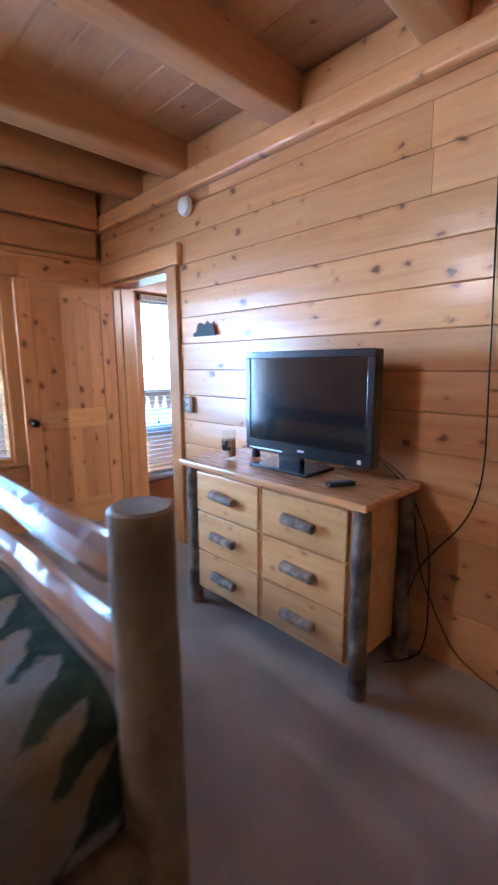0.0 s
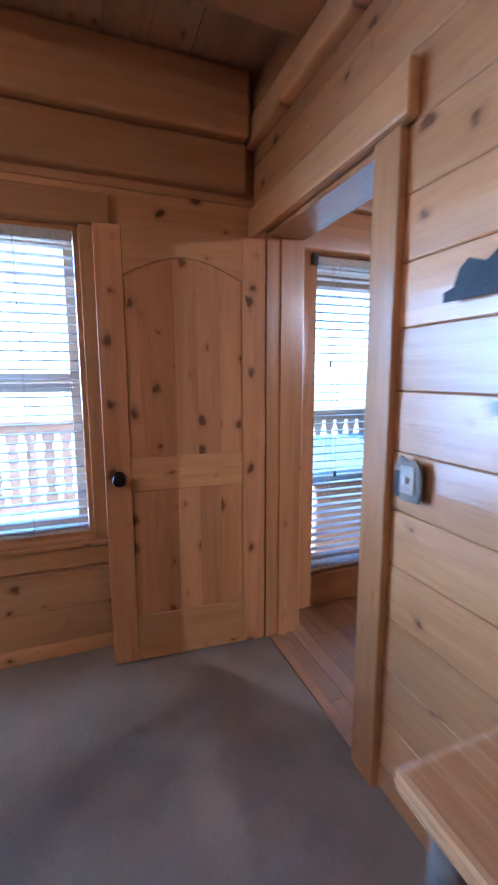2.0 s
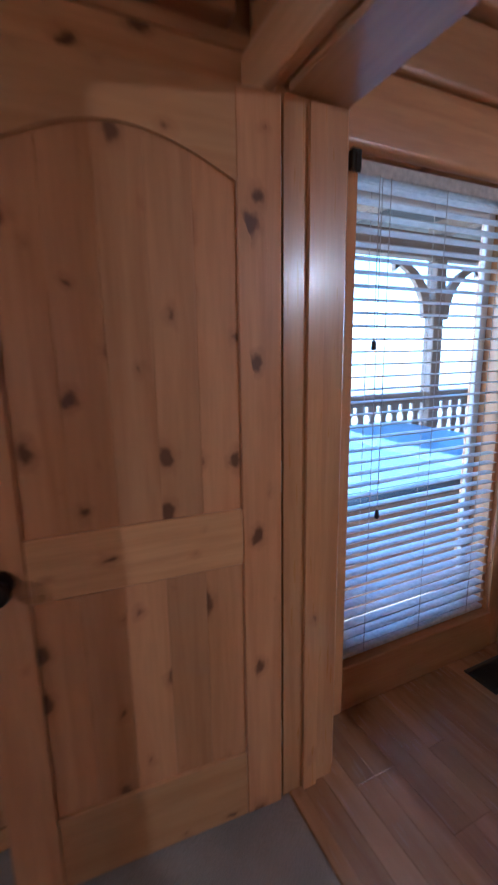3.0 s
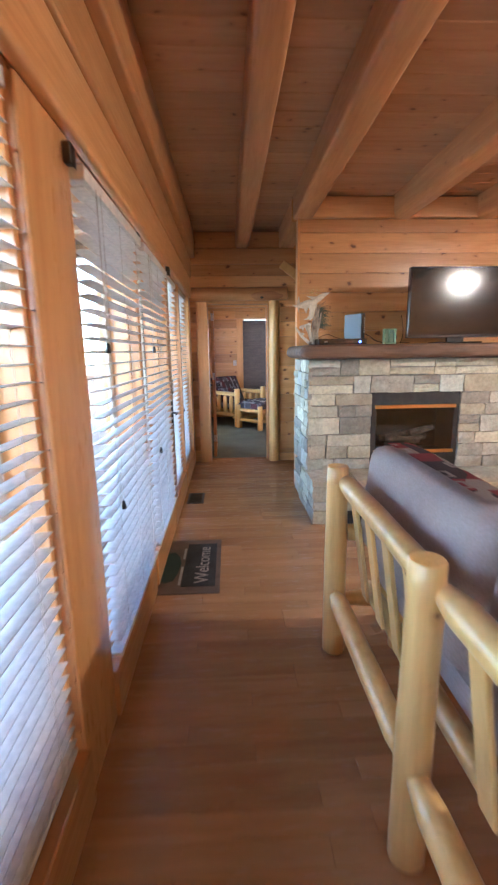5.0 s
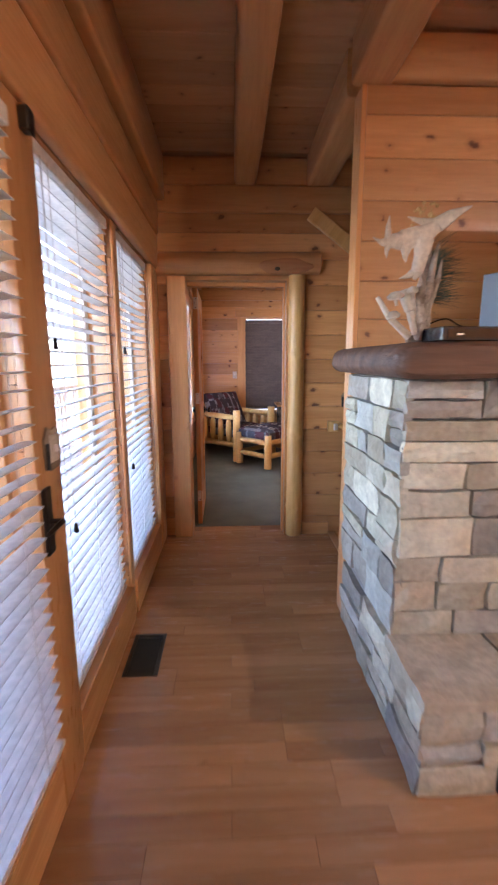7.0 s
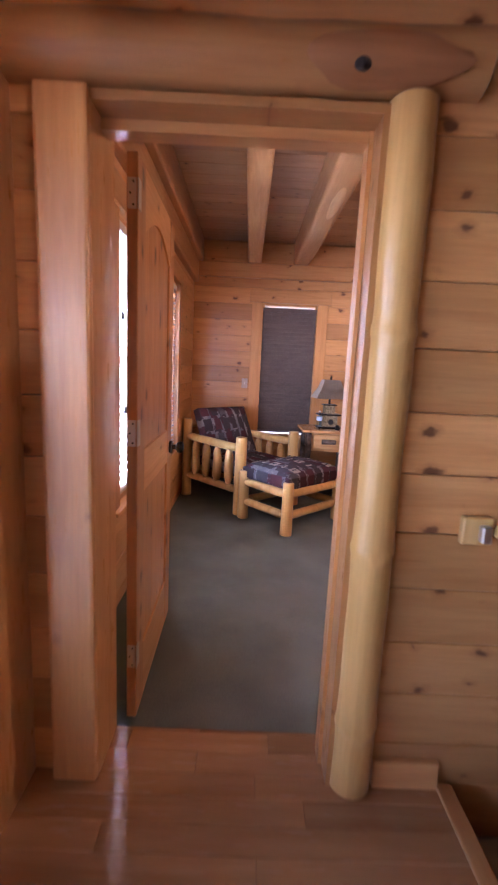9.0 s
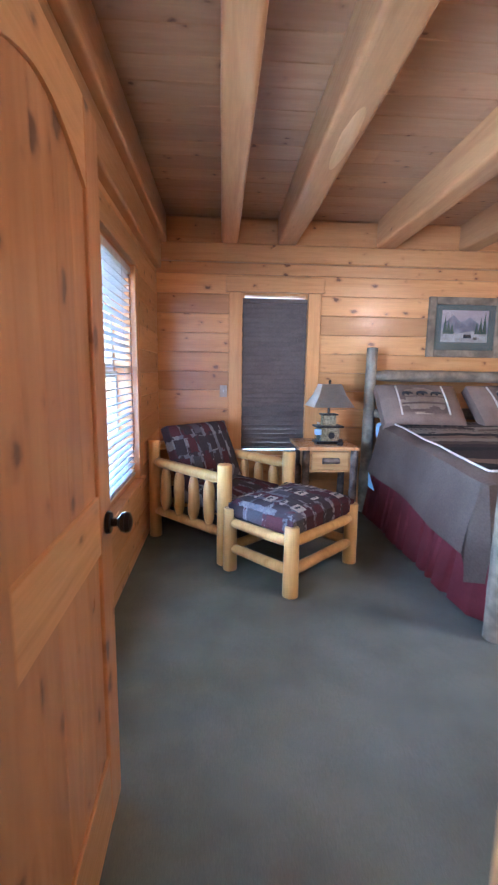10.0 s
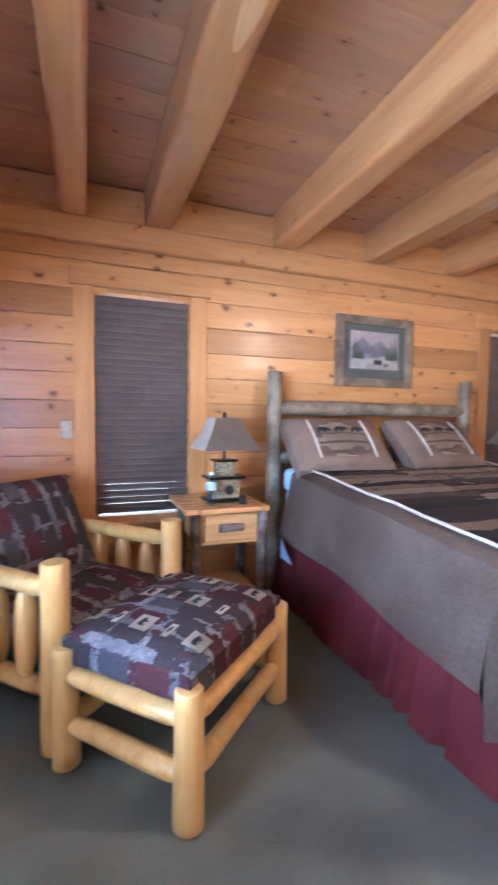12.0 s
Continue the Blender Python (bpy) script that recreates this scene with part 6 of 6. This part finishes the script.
for col_ in range(3):
    for row_ in range(5):
        px, py = -0.225 + col_ * 0.222, -0.215 + row_ * 0.112 + (0.03 if col_ == 1 else 0.0)
        broad = (row_ + col_) % 2 == 0
        hw, hd = (0.042, 0.037) if broad else (0.037, 0.013)
        if abs(py) < 0.235:
            pt = sheet(bmesh.new(), px - hw, py - hd, px + hw, py + hd, 4, 4, lambda x, y: on_cushion(x, y) + 0.0085)
            bmesh.ops.solidify(pt, geom=pt.faces[:], thickness=0.003)
            woven = part("woven_patch", pt, cream_trim, ott, "cream woven patch", True)
            mark = silhouette([(x * 0.055, z * 0.055) for x, z in ((-0.5, -0.25), (-0.38, -0.25), (-0.3, -0.05), (0.0, -0.05), (0.05, -0.25), (0.16, -0.25), (0.2, 0.0), (0.48, 0.02), (0.45, 0.18), (0.2, 0.25), (-0.4, 0.22), (-0.52, 0.0))] if broad else ((-0.02, -0.003), (0.02, -0.003), (0.016, 0.004), (-0.016, 0.004)), -0.003, 0.0)
            part("motif", mark, black_matt, woven, "dark woven figure", False, pose(px, py, on_cushion(px, py) + 0.0098, -90, 0, 0))

stand = thing("nightstand", pose(1.565, 10.22, 0), "pine nightstand on bark legs with one drawer", "nightstand")
part("top", boxed(-0.29, -0.27, 0.695, 0.235, 0.27, 0.725, bevel=0.008, segments=2), dresser_top, stand)
part("body", boxed(-0.20, -0.20, 0.49, 0.20, 0.24, 0.694), dresser_pine, stand)
dr = part("drawer", boxed(-0.165, -0.222, 0.515, 0.165, -0.201, 0.68, bevel=0.005), dresser_pine, stand)
bm = logged((-0.075, -0.236, 0.60), (0.075, -0.236, 0.60), 0.026, 0.024, 10, 6, 0.2)
for v in bm.verts:
    v.co.y = min(v.co.y, -0.2225)
part("handle", bm, bark, dr, "split branch handle", True)
for sx in (-1, 1):
    for sy in (-1, 1):
        part("leg", logged((sx * 0.215, sy * 0.20, 0), (sx * 0.215, sy * 0.20, 0.694), 0.034, 0.032, 12, 10, 0.2, 0, sx + sy * 3.0), bark, stand, "", True)
part("shelf", boxed(-0.19, -0.18, 0.16, 0.19, 0.20, 0.18), dresser_pine, stand)

lamp = thing("table_lamp", pose(1.58, 10.20, 0.7255, 0, 0, 4), "rustic table lamp with wicker base and tan shade", "table lamp")
part("base", boxed(-0.125, -0.085, 0, 0.125, 0.085, 0.022, bevel=0.004), bronze, lamp)
part("lower_house", boxed(-0.09, -0.06, 0.0225, 0.09, 0.06, 0.145, bevel=0.004), wicker, lamp, "woven wicker house body")
part("roof", boxed(-0.125, -0.085, 0.1455, 0.125, 0.085, 0.162, bevel=0.004), bronze, lamp)
part("upper_house", boxed(-0.06, -0.045, 0.1625, 0.06, 0.045, 0.255, bevel=0.004), wicker, lamp)
part("upper_roof", boxed(-0.075, -0.06, 0.2555, 0.075, 0.06, 0.268, bevel=0.004), bronze, lamp)
part("stem", lathe(bmesh.new(), ((0.012, 0.2685), (0.012, 0.36)), 10), bronze, lamp, "", True)
part("doorway", lathe(bmesh.new(), ((0.03, 0), (0.03, 0.004)), 16), black_matt, lamp, "dark arched opening", False, pose(0.015, -0.0605, 0.075, 90, 0, 0))
sh = bmesh.new()
lo = [sh.verts.new((x, y, 0.335)) for x, y in ((-0.185, -0.16), (0.185, -0.16), (0.185, 0.16), (-0.185, 0.16))]
mi = [sh.verts.new((x * 0.66, y * 0.66, 0.44)) for x, y in ((-0.185, -0.16), (0.185, -0.16), (0.185, 0.16), (-0.185, 0.16))]
hi = [sh.verts.new((x, y, 0.535)) for x, y in ((-0.088, -0.07), (0.088, -0.07), (0.088, 0.07), (-0.088, 0.07))]
for a, b in ((lo, mi), (mi, hi)):
    for i in range(4):
        j = (i + 1) % 4
        sh.faces.new((a[i], a[j], b[j], b[i]))
bmesh.ops.solidify(sh, geom=sh.faces[:], thickness=0.004)
part("shade", sh, shade_m, lamp, "tan square empire shade")
part("finial", lathe(bmesh.new(), ((0.004, 0.53), (0.012, 0.545), (0.014, 0.56), (0.004, 0.575)), 10), bronze, lamp, "", True)

bottle = thing("water_bottle", pose(1.46, 10.07, 0.7255), "clear plastic water bottle with a blue label", "water bottle")
part("body", lathe(bmesh.new(), ((0.026, 0), (0.031, 0.01), (0.029, 0.06), (0.031, 0.10), (0.030, 0.14), (0.013, 0.175), (0.012, 0.185)), 16), bottle_glass, bottle, "", True)
part("label", lathe(bmesh.new(), ((0.0315, 0.095), (0.0318, 0.096), (0.0318, 0.138), (0.0315, 0.139)), 16), sheet_blue, bottle, "pale blue label", True)
part("cap", lathe(bmesh.new(), ((0.013, 0.1855), (0.013, 0.20), (0.011, 0.202)), 12), white_plastic, bottle, "", True)
knick = thing("small_figure", pose(1.66, 10.06, 0.7255), "small dark ornament beside a lamp", "ornament")
part("body", lathe(bmesh.new(), ((0.024, 0), (0.028, 0.012), (0.018, 0.03), (0.022, 0.045), (0.01, 0.055)), 12), black_matt, knick, "", True)

# the bed
BX0, BX1, BY0, BY1 = 2.03, 3.84, 8.46, 10.43
BYP = 8.30
bed = thing("log_bed", pose(0, 0, 0), "rustic grey-brown log bed with tall posts", "bed")
for x in (BX0, BX1):
    part("head_post", logged((x, BY1, 0), (x, BY1, 1.60), 0.058, 0.052, 18, 16, 0.08, 0, x), old_log, bed, "", True)
    part("foot_post", logged((x, BYP, 0), (x, BYP, 0.95), 0.058, 0.052, 18, 12, 0.08, 0, x + 2), old_log, bed, "", True)
    part("side_rail", logged((x + (0.09 if x == BX0 else -0.09), BYP, 0.33), (x + (0.09 if x == BX0 else -0.09), BY1, 0.33), 0.028, 0.028, 12, 8, 0.08, 0.2, x), old_log, bed, "", True)
for z in (1.34, 0.98):
    part("head_rail", logged((BX0 + 0.03, BY1, z), (BX1 - 0.03, BY1, z), 0.055, 0.052, 16, 16, 0.10, 0.3, z), old_log, bed, "", True)
for z in (0.80, 0.45):
    part("foot_rail", logged((BX0 + 0.03, BYP, z), (BX1 - 0.03, BYP, z), 0.050, 0.048, 14, 12, 0.10, 0.3, z), old_log, bed, "", True)
part("mattress", boxed(BX0 + 0.06, BY0 + 0.08, 0.36, BX1 - 0.06, BY1 - 0.06, 0.755, bevel=0.06, segments=3), sheet_blue, bed, "pale blue fitted sheet", True)
part("under_pillow", boxed(BX0 + 0.045, BY1 - 0.33, 0.74, BX1 - 0.045, BY1 - 0.065, 0.905, bevel=0.05, segments=3), sheet_blue, bed, "pale blue sheet over a bolster", True)
flap = silhouette(((10.09, 0.47), (10.09, 0.345), (9.93, 0.345)), -0.002, 0.002)
part("sheet_corner", flap, sheet_blue, bed, "loose pale blue sheet corner", False, Matrix(((0, 1, 0, 1.945), (1, 0, 0, 0), (0, 0, 1, 0), (0, 0, 0, 1))))

skirt = bmesh.new()
path = [(BX0 + 0.05, BY1 - 0.10), (BX0 + 0.05, BY0 + 0.055), (BX1 - 0.05, BY0 + 0.055), (BX1 - 0.05, BY1 - 0.10)]
rows = []
rnd = random.Random(31)
for (xa, ya), (xb, yb) in zip(path, path[1:]):
    length = math.hypot(xb - xa, yb - ya)
    ox, oy = (yb - ya) / length, -(xb - xa) / length
    pleats, s_ = [], 0.10
    while s_ < length - 0.06:
        pleats.append((s_, rnd.uniform(0.020, 0.034), rnd.uniform(0.025, 0.06), rnd.uniform(-0.03, 0.03)))
        s_ += rnd.uniform(0.10, 0.21)
    steps = int(length / 0.008)
    for i in range(steps + 1):
        f = i / steps
        s_ = f * length
        col = []
        for k in range(7):
            g = k / 6
            out = 0.004 + 0.085 * g + 0.008 * math.sin(s_ * 9 + g)
            for at, wide, deep, lean in pleats:
                dist = abs(s_ - at - lean * g) / (wide * (0.35 + 0.65 * g))
                out -= deep * (0.25 + 0.75 * g) * max(0.0, 1 - dist) ** 0.8
            col.append(skirt.verts.new((xa + (xb - xa) * f + ox * out, ya + (yb - ya) * f + oy * out, 0.53 - 0.522 * g)))
        rows.append(col)
for a, b in zip(rows, rows[1:]):
    for k in range(6):
        skirt.faces.new((a[k], b[k], b[k + 1], a[k + 1]))
bmesh.ops.solidify(skirt, geom=skirt.faces[:], thickness=0.004)
tagged(part("bed_skirt", skirt, burgundy, None, "", True), "gathered burgundy bed skirt reaching the carpet", "bed skirt")

TOP_FOOT, TOP_RISE = 0.80, 0.078
quilt2 = thing("comforter", pose(0, 0, 0), "brown suede comforter with a banded woven centre", "comforter")
part("suede", cover(BX0 + 0.035, BY0 + 0.09, BX1 - 0.035, BY1 - 0.28, TOP_FOOT, 0.42, 6.0, True, True, True, 70, 0.07, 0.02, TOP_RISE, 0.085), comforter_brown, quilt2, "brown suede border and drop", True)


def top_z(x, y, seed=6.0):
    return TOP_FOOT + TOP_RISE * (y - BY0 - 0.09) + 0.012 * (noise.noise((x * 5 + seed, y * 5, 0)) * 0.5 + noise.noise((x * 2.2, y * 2.2, seed)) * 0.8)


def laid(name, x0, y0, x1, y1, lift, mat, label, nx, ny):
    bm = sheet(bmesh.new(), x0, y0, x1, y1, nx, ny, lambda x, y: top_z(x, y) + lift)
    bmesh.ops.solidify(bm, geom=bm.faces[:], thickness=0.004)
    return part(name, bm, mat, quilt2, label, True)


laid("woven_centre", BX0 + 0.09, BY0 + 0.16, BX1 - 0.09, BY1 - 0.30, 0.010, band_cloth, "woven centre with tan and dark bands", 60, 70)
bm = bmesh.new()
edge = [(BX0 + 0.09, BY1 - 0.30), (BX0 + 0.09, BY0 + 0.16), (BX1 - 0.09, BY0 + 0.16), (BX1 - 0.09, BY1 - 0.30)]
for (xa, ya), (xb, yb) in zip(edge, edge[1:]):
    k = 16
    for i in range(k):
        p = (xa + (xb - xa) * i / k, ya + (yb - ya) * i / k)
        q = (xa + (xb - xa) * (i + 1) / k, ya + (yb - ya) * (i + 1) / k)
        log(bm, (*p, top_z(*p) + 0.014), (*q, top_z(*q) + 0.013), 0.008, 0.008, 6, 1, 0.1)
part("piping", bm, cream_trim, quilt2, "cream piping", True)

def bear(sc):
    return silhouette([(x * sc, z * sc) for x, z in ((-0.5, -0.25), (-0.4, -0.25), (-0.34, -0.05), (-0.1, -0.05), (0.0, -0.25), (0.1, -0.25), (0.14, -0.05), (0.3, -0.04), (0.46, -0.1), (0.5, 0.02), (0.36, 0.16), (0.22, 0.2), (-0.1, 0.24), (-0.36, 0.2), (-0.5, 0.05))], -0.0025, 0.0)


for i, x in enumerate((2.40, 3.26)):
    p = thing("pillow", pose(x, 10.17, 1.06, 44, 0, (-3, 4)[i]) @ Matrix.Diagonal((0.88, 0.9, 0.9, 1)), "brown pillow with a tan woven bear panel", "pillow", "pillows on the bed")
    bm = cushion(bmesh.new(), -0.41, -0.26, -0.09, 0.41, 0.26, 0.09, 0.05, 18)
    part("body", bm, comforter_brown, p, "", True)
    pan = sheet(bmesh.new(), -0.235, -0.185, 0.235, 0.185, 14, 12, lambda px, py: 0.093 + 0.05 * (1 - (px / 0.36) ** 2) * (1 - (py / 0.24) ** 2))
    bmesh.ops.solidify(pan, geom=pan.faces[:], thickness=0.003)
    part("panel", pan, tan_weave, p, "woven tan panel", True)
    for by, bh in ((-0.165, 0.03), (-0.075, 0.022), (0.015, 0.012), (0.155, 0.03)):
        st_ = sheet(bmesh.new(), -0.225, by, 0.225, by + bh, 12, 2, lambda px, py: 0.0975 + 0.05 * (1 - (px / 0.36) ** 2) * (1 - (py / 0.24) ** 2))
        bmesh.ops.solidify(st_, geom=st_.faces[:], thickness=0.002)
        part("stripe", st_, comforter_brown, p, "dark woven stripe", True)
    for s in (-1, 1):
        bm = bmesh.new()
        for k in range(10):
            ya, yb = -0.19 + k * 0.038, -0.152 + k * 0.038
            za = 0.096 + 0.05 * (1 - (0.235 / 0.36) ** 2) * (1 - (ya / 0.24) ** 2)
            zb = 0.096 + 0.05 * (1 - (0.235 / 0.36) ** 2) * (1 - (yb / 0.24) ** 2)
            log(bm, (s * 0.238, ya, za), (s * 0.238, yb, zb), 0.010, 0.010, 6, 1, 0.1)
        part("piping", bm, cream_trim, p, "cream piping", True)
    for bx in (-0.145, 0.0, 0.145):
        part("motif", bear(0.115), black_matt, p, "dark bear shape", False, pose(bx, 0.06, 0.1475 - 0.30 * bx * bx, -90, 0, 0))

# framed picture
pic = thing("framed_picture", pose(2.985, 10.575, 1.815), "framed winter landscape print in rough wood", "picture")
pw, ph = 0.375, 0.285
for nm, a in (("frame_side", (-pw, -0.035, -ph, -pw + 0.07, 0, ph)), ("frame_side", (pw - 0.07, -0.035, -ph, pw, 0, ph)), ("frame_rail", (-pw + 0.07, -0.034, ph - 0.07, pw - 0.07, 0, ph)), ("frame_rail", (-pw + 0.07, -0.034, -ph, pw - 0.07, 0, -ph + 0.07))):
    part(nm, boxed(*a, bevel=0.008, segments=2), old_log, pic)
part("mat_board", boxed(-pw + 0.07, -0.012, -ph + 0.07, pw - 0.07, -0.004, ph - 0.07), noisy("mat_board", (0.13, 0.14, 0.12), (0.17, 0.18, 0.16), 9, 0.9, 0.1), pic)
part("sky", boxed(-0.235, -0.0145, -0.14, 0.235, -0.0125, 0.165), noisy("print_sky", (0.50, 0.36, 0.36), (0.66, 0.52, 0.50), 4, 0.8, 0.05), pic, "pinkish printed sky")
part("hills", silhouette(((-0.235, 0.02), (-0.12, 0.12), (-0.04, 0.05), (0.05, 0.10), (0.15, 0.03), (0.235, 0.06), (0.235, -0.06), (-0.235, -0.06)), -0.0162, -0.0147), noisy("print_hills", (0.22, 0.19, 0.22), (0.45, 0.40, 0.42), 9, 0.8, 0.05), pic, "grey hills")
part("snow", silhouette(((-0.235, -0.02), (-0.08, -0.06), (0.08, -0.03), (0.235, -0.055), (0.235, -0.14), (-0.235, -0.14)), -0.0180, -0.0164), noisy("print_snow", (0.40, 0.34, 0.30), (0.68, 0.60, 0.54), 14, 0.8, 0.05), pic, "pale snow field")
for tx, th in ((-0.20, 0.17), (-0.165, 0.13), (-0.13, 0.10), (0.16, 0.16), (0.20, 0.20), (0.12, 0.11)):
    part("fir", silhouette(((tx - 0.022, -0.06), (tx + 0.022, -0.06), (tx + 0.010, -0.06 + th * 0.55), (tx, -0.06 + th), (tx - 0.010, -0.06 + th * 0.55)), -0.0195, -0.0182), needle_m, pic, "dark fir tree")
part("shape", boxed(-0.01, -0.0195, -0.10, 0.07, -0.0182, -0.065), black_matt, pic, "dark patch on the snow")
part("shape", boxed(0.09, -0.0195, -0.115, 0.13, -0.0182, -0.09), bark, pic, "dark patch on the snow")
gp = part("pane", boxed(-pw + 0.069, -0.023, -ph + 0.069, pw - 0.069, -0.021, ph - 0.069), glass, pic)
gp.visible_shadow = False

switch = thing("light_switch", pose(0.625, 10.5785, 1.17), "ivory light switch on a pine wall", "light switch")
part("plate", boxed(-0.035, -0.006, -0.057, 0.035, 0, 0.057, bevel=0.003), cream_trim, switch)
part("toggle", boxed(-0.005, -0.016, -0.010, 0.005, -0.0062, 0.010), white_plastic, switch)

# second lamp beyond the bed
stand2 = copy_thing(stand, pose(4.22, 10.22, 0))
lamp2 = copy_thing(lamp, pose(4.22, 10.20, 0.7255, 0, 0, -5))

# ---- outside ----
setting("ground", sheet(bmesh.new(), -600, -600, 600, 600, 24, 24, lambda x, y: -3.0 if abs(x) < 60 and abs(y) < 60 else -3.0 - 0.02 * (abs(x) + abs(y) - 60)), ground_m, "dry winter grass ground")
deck = thing("deck", pose(0, 0, 0), "covered timber deck along the house", "deck", "", "structure")
bm = boxed(-0.07, 0, -0.035, 0.07, 18.0, 0.0)
dm = finish(bm, "deck_board", deck_wood)
for i in range(16):
    piece("deck_board", dm, deck, pose(-0.30 - i * 0.147, -5.5, -0.06))
part("roof", boxed(-3.0, -0.6, 2.78, -0.21, 7.4, 2.86), roof_m, deck, "dark plank deck roof")
for i in range(7):
    part("rafter", boxed(-2.5, -0.4 + i * 1.25, 2.64, -0.22, -0.26 + i * 1.25, 2.779), deck_wood, deck)
part("beam", boxed(-2.50, -0.5, 2.40, -2.34, 7.3, 2.638, bevel=0.01), deck_wood, deck, "roof beam on posts")
for y in (-0.30, 3.43, 7.15):
    post = part("post", boxed(-0.075, -0.075, 0, 0.075, 0.075, 2.46, bevel=0.01), deck_wood, deck, "square deck post", False, pose(-2.42, y, -0.06))
    for s in (-1, 1):
        bm = bmesh.new()
        k = 8
        pts = []
        for i in range(k + 1):
            a = PI / 2 * i / k
            pts.append((s * (0.07 + 0.55 * (1 - math.cos(a))), 1.86 + 0.57 * math.sin(a)))
        out = [(s * (0.07 + 0.55 * (1 - math.cos(PI / 2 * i / k)) + (0.12 if i < k else 0.0)), 1.86 - 0.02 + 0.57 * math.sin(PI / 2 * i / k) - (0.0 if i < k else 0.10)) for i in range(k + 1)]
        rows = [[bm.verts.new((-0.03, p[0], p[1])) for p in pts], [bm.verts.new((-0.03, p[0], p[1])) for p in out], [bm.verts.new((0.03, p[0], p[1])) for p in out], [bm.verts.new((0.03, p[0], p[1])) for p in pts]]
        for a, b in ((0, 1), (1, 2), (2, 3), (3, 0)):
            for i in range(k):
                bm.faces.new((rows[a][i], rows[a][i + 1], rows[b][i + 1], rows[b][i]))
        part("brace", bm, deck_wood, post, "curved knee brace")
railing = thing("deck_railing", pose(0, 0, 0), "timber deck railing with cut-out balusters", "railing", "", "structure")
part("top_rail", boxed(-2.48, -5.5, 0.945, -2.36, 12.5, 0.985, bevel=0.008), deck_wood, railing)
part("upper_rail", boxed(-2.44, -5.5, 0.86, -2.40, 12.5, 0.943), deck_wood, railing)
part("lower_rail", boxed(-2.44, -5.5, 0.06, -2.40, 12.5, 0.14), deck_wood, railing)
half = ((0.055, 0.14), (0.055, 0.24), (0.030, 0.30), (0.052, 0.42), (0.030, 0.52), (0.052, 0.62), (0.030, 0.72), (0.055, 0.79), (0.055, 0.86))
bal = finish(silhouette(list(half) + [(-a, b) for a, b in reversed(half)], -0.010, 0.010), "baluster", deck_wood)
for i in range(112):
    piece("baluster", bal, railing, pose(-2.42, -5.3 + i * 0.158, 0, 0, 0, 90))

tub = thing("hot_tub", pose(-1.42, 1.75, -0.06), "square hot tub with a blue-grey vinyl cover", "hot tub")
part("cabinet", boxed(-0.86, -1.05, 0, 0.86, 1.05, 0.66, bevel=0.03, segments=2), deck_wood, tub)
part("cover", boxed(-0.90, -1.09, 0.662, 0.90, -0.004, 0.76, bevel=0.02, segments=2), tub_blue, tub, "folding vinyl cover half", True)
part("cover", boxed(-0.90, 0.004, 0.662, 0.90, 1.09, 0.76, bevel=0.02, segments=2), tub_blue, tub, "folding vinyl cover half", True)

# ---- floor planks ----
PLANKS = {}


def plank_mesh(w, d):
    key = (round(w, 2), round(d, 3))
    if key not in PLANKS:
        bm = bmesh.new()
        e = 0.0012
        lo = [bm.verts.new(c) for c in ((0.0004, 0.0004, -0.012), (w - 0.0004, 0.0004, -0.012), (w - 0.0004, d - 0.0004, -0.012), (0.0004, d - 0.0004, -0.012))]
        mi = [bm.verts.new((v.co.x, v.co.y, -e)) for v in lo]
        hi = [bm.verts.new((v.co.x + (e if i in (0, 3) else -e), v.co.y + (e if i < 2 else -e), 0)) for i, v in enumerate(lo)]
        for a, b in ((lo, mi), (mi, hi)):
            for i in range(4):
                j = (i + 1) % 4
                bm.faces.new((a[i], a[j], b[j], b[i]))
        bm.faces.new(hi)
        PLANKS[key] = finish(bm, "floor_plank", oak_floor)
    return PLANKS[key]


rnd = random.Random(5)
PW = 0.083
rest_v, rest_f = [], []
rows_n = int((6.79 - 0.051) / PW) + 1
for r in range(rows_n):
    y0 = 0.051 + r * PW
    d = min(PW, 6.786 - y0)
    x_end = EAST if y0 + d < 5.42 else 1.36
    x = 0.0
    while x < x_end - 0.01:
        w = rnd.choice((0.35, 0.5, 0.65, 0.8, 0.95, 1.1))
        if x == 0.0:
            w = rnd.choice((0.3, 0.55, 0.75, 0.9))
        if x_end - (x + w) < 0.2:
            w = x_end - x
        if x < 1.25:
            piece("floor_plank", plank_mesh(w, d), floor_great if y0 < 5.45 else box_floor, pose(x, y0, 0))
        else:
            k = len(rest_v)
            e = 0.0014
            rest_v += [(x + e * 0.4, y0 + e * 0.4, -0.003), (x + w - e * 0.4, y0 + e * 0.4, -0.003), (x + w - e * 0.4, y0 + d - e * 0.4, -0.003), (x + e * 0.4, y0 + d - e * 0.4, -0.003),
                       (x + e, y0 + e, 0), (x + w - e, y0 + e, 0), (x + w - e, y0 + d - e, 0), (x + e, y0 + d - e, 0)]
            rest_f += [(k + 4, k + 5, k + 6, k + 7)] + [(k + i, k + (i + 1) % 4, k + 4 + (i + 1) % 4, k + 4 + i) for i in range(4)]
        x += w
me = bpy.data.meshes.new("floor_planks")
me.from_pydata(rest_v, [], rest_f)
me.materials.append(oak_rest)
far = new("floor_planks", me)
far.parent = floor_great
tagged(far, "rows of satin oak planks", "", "", "stuff")
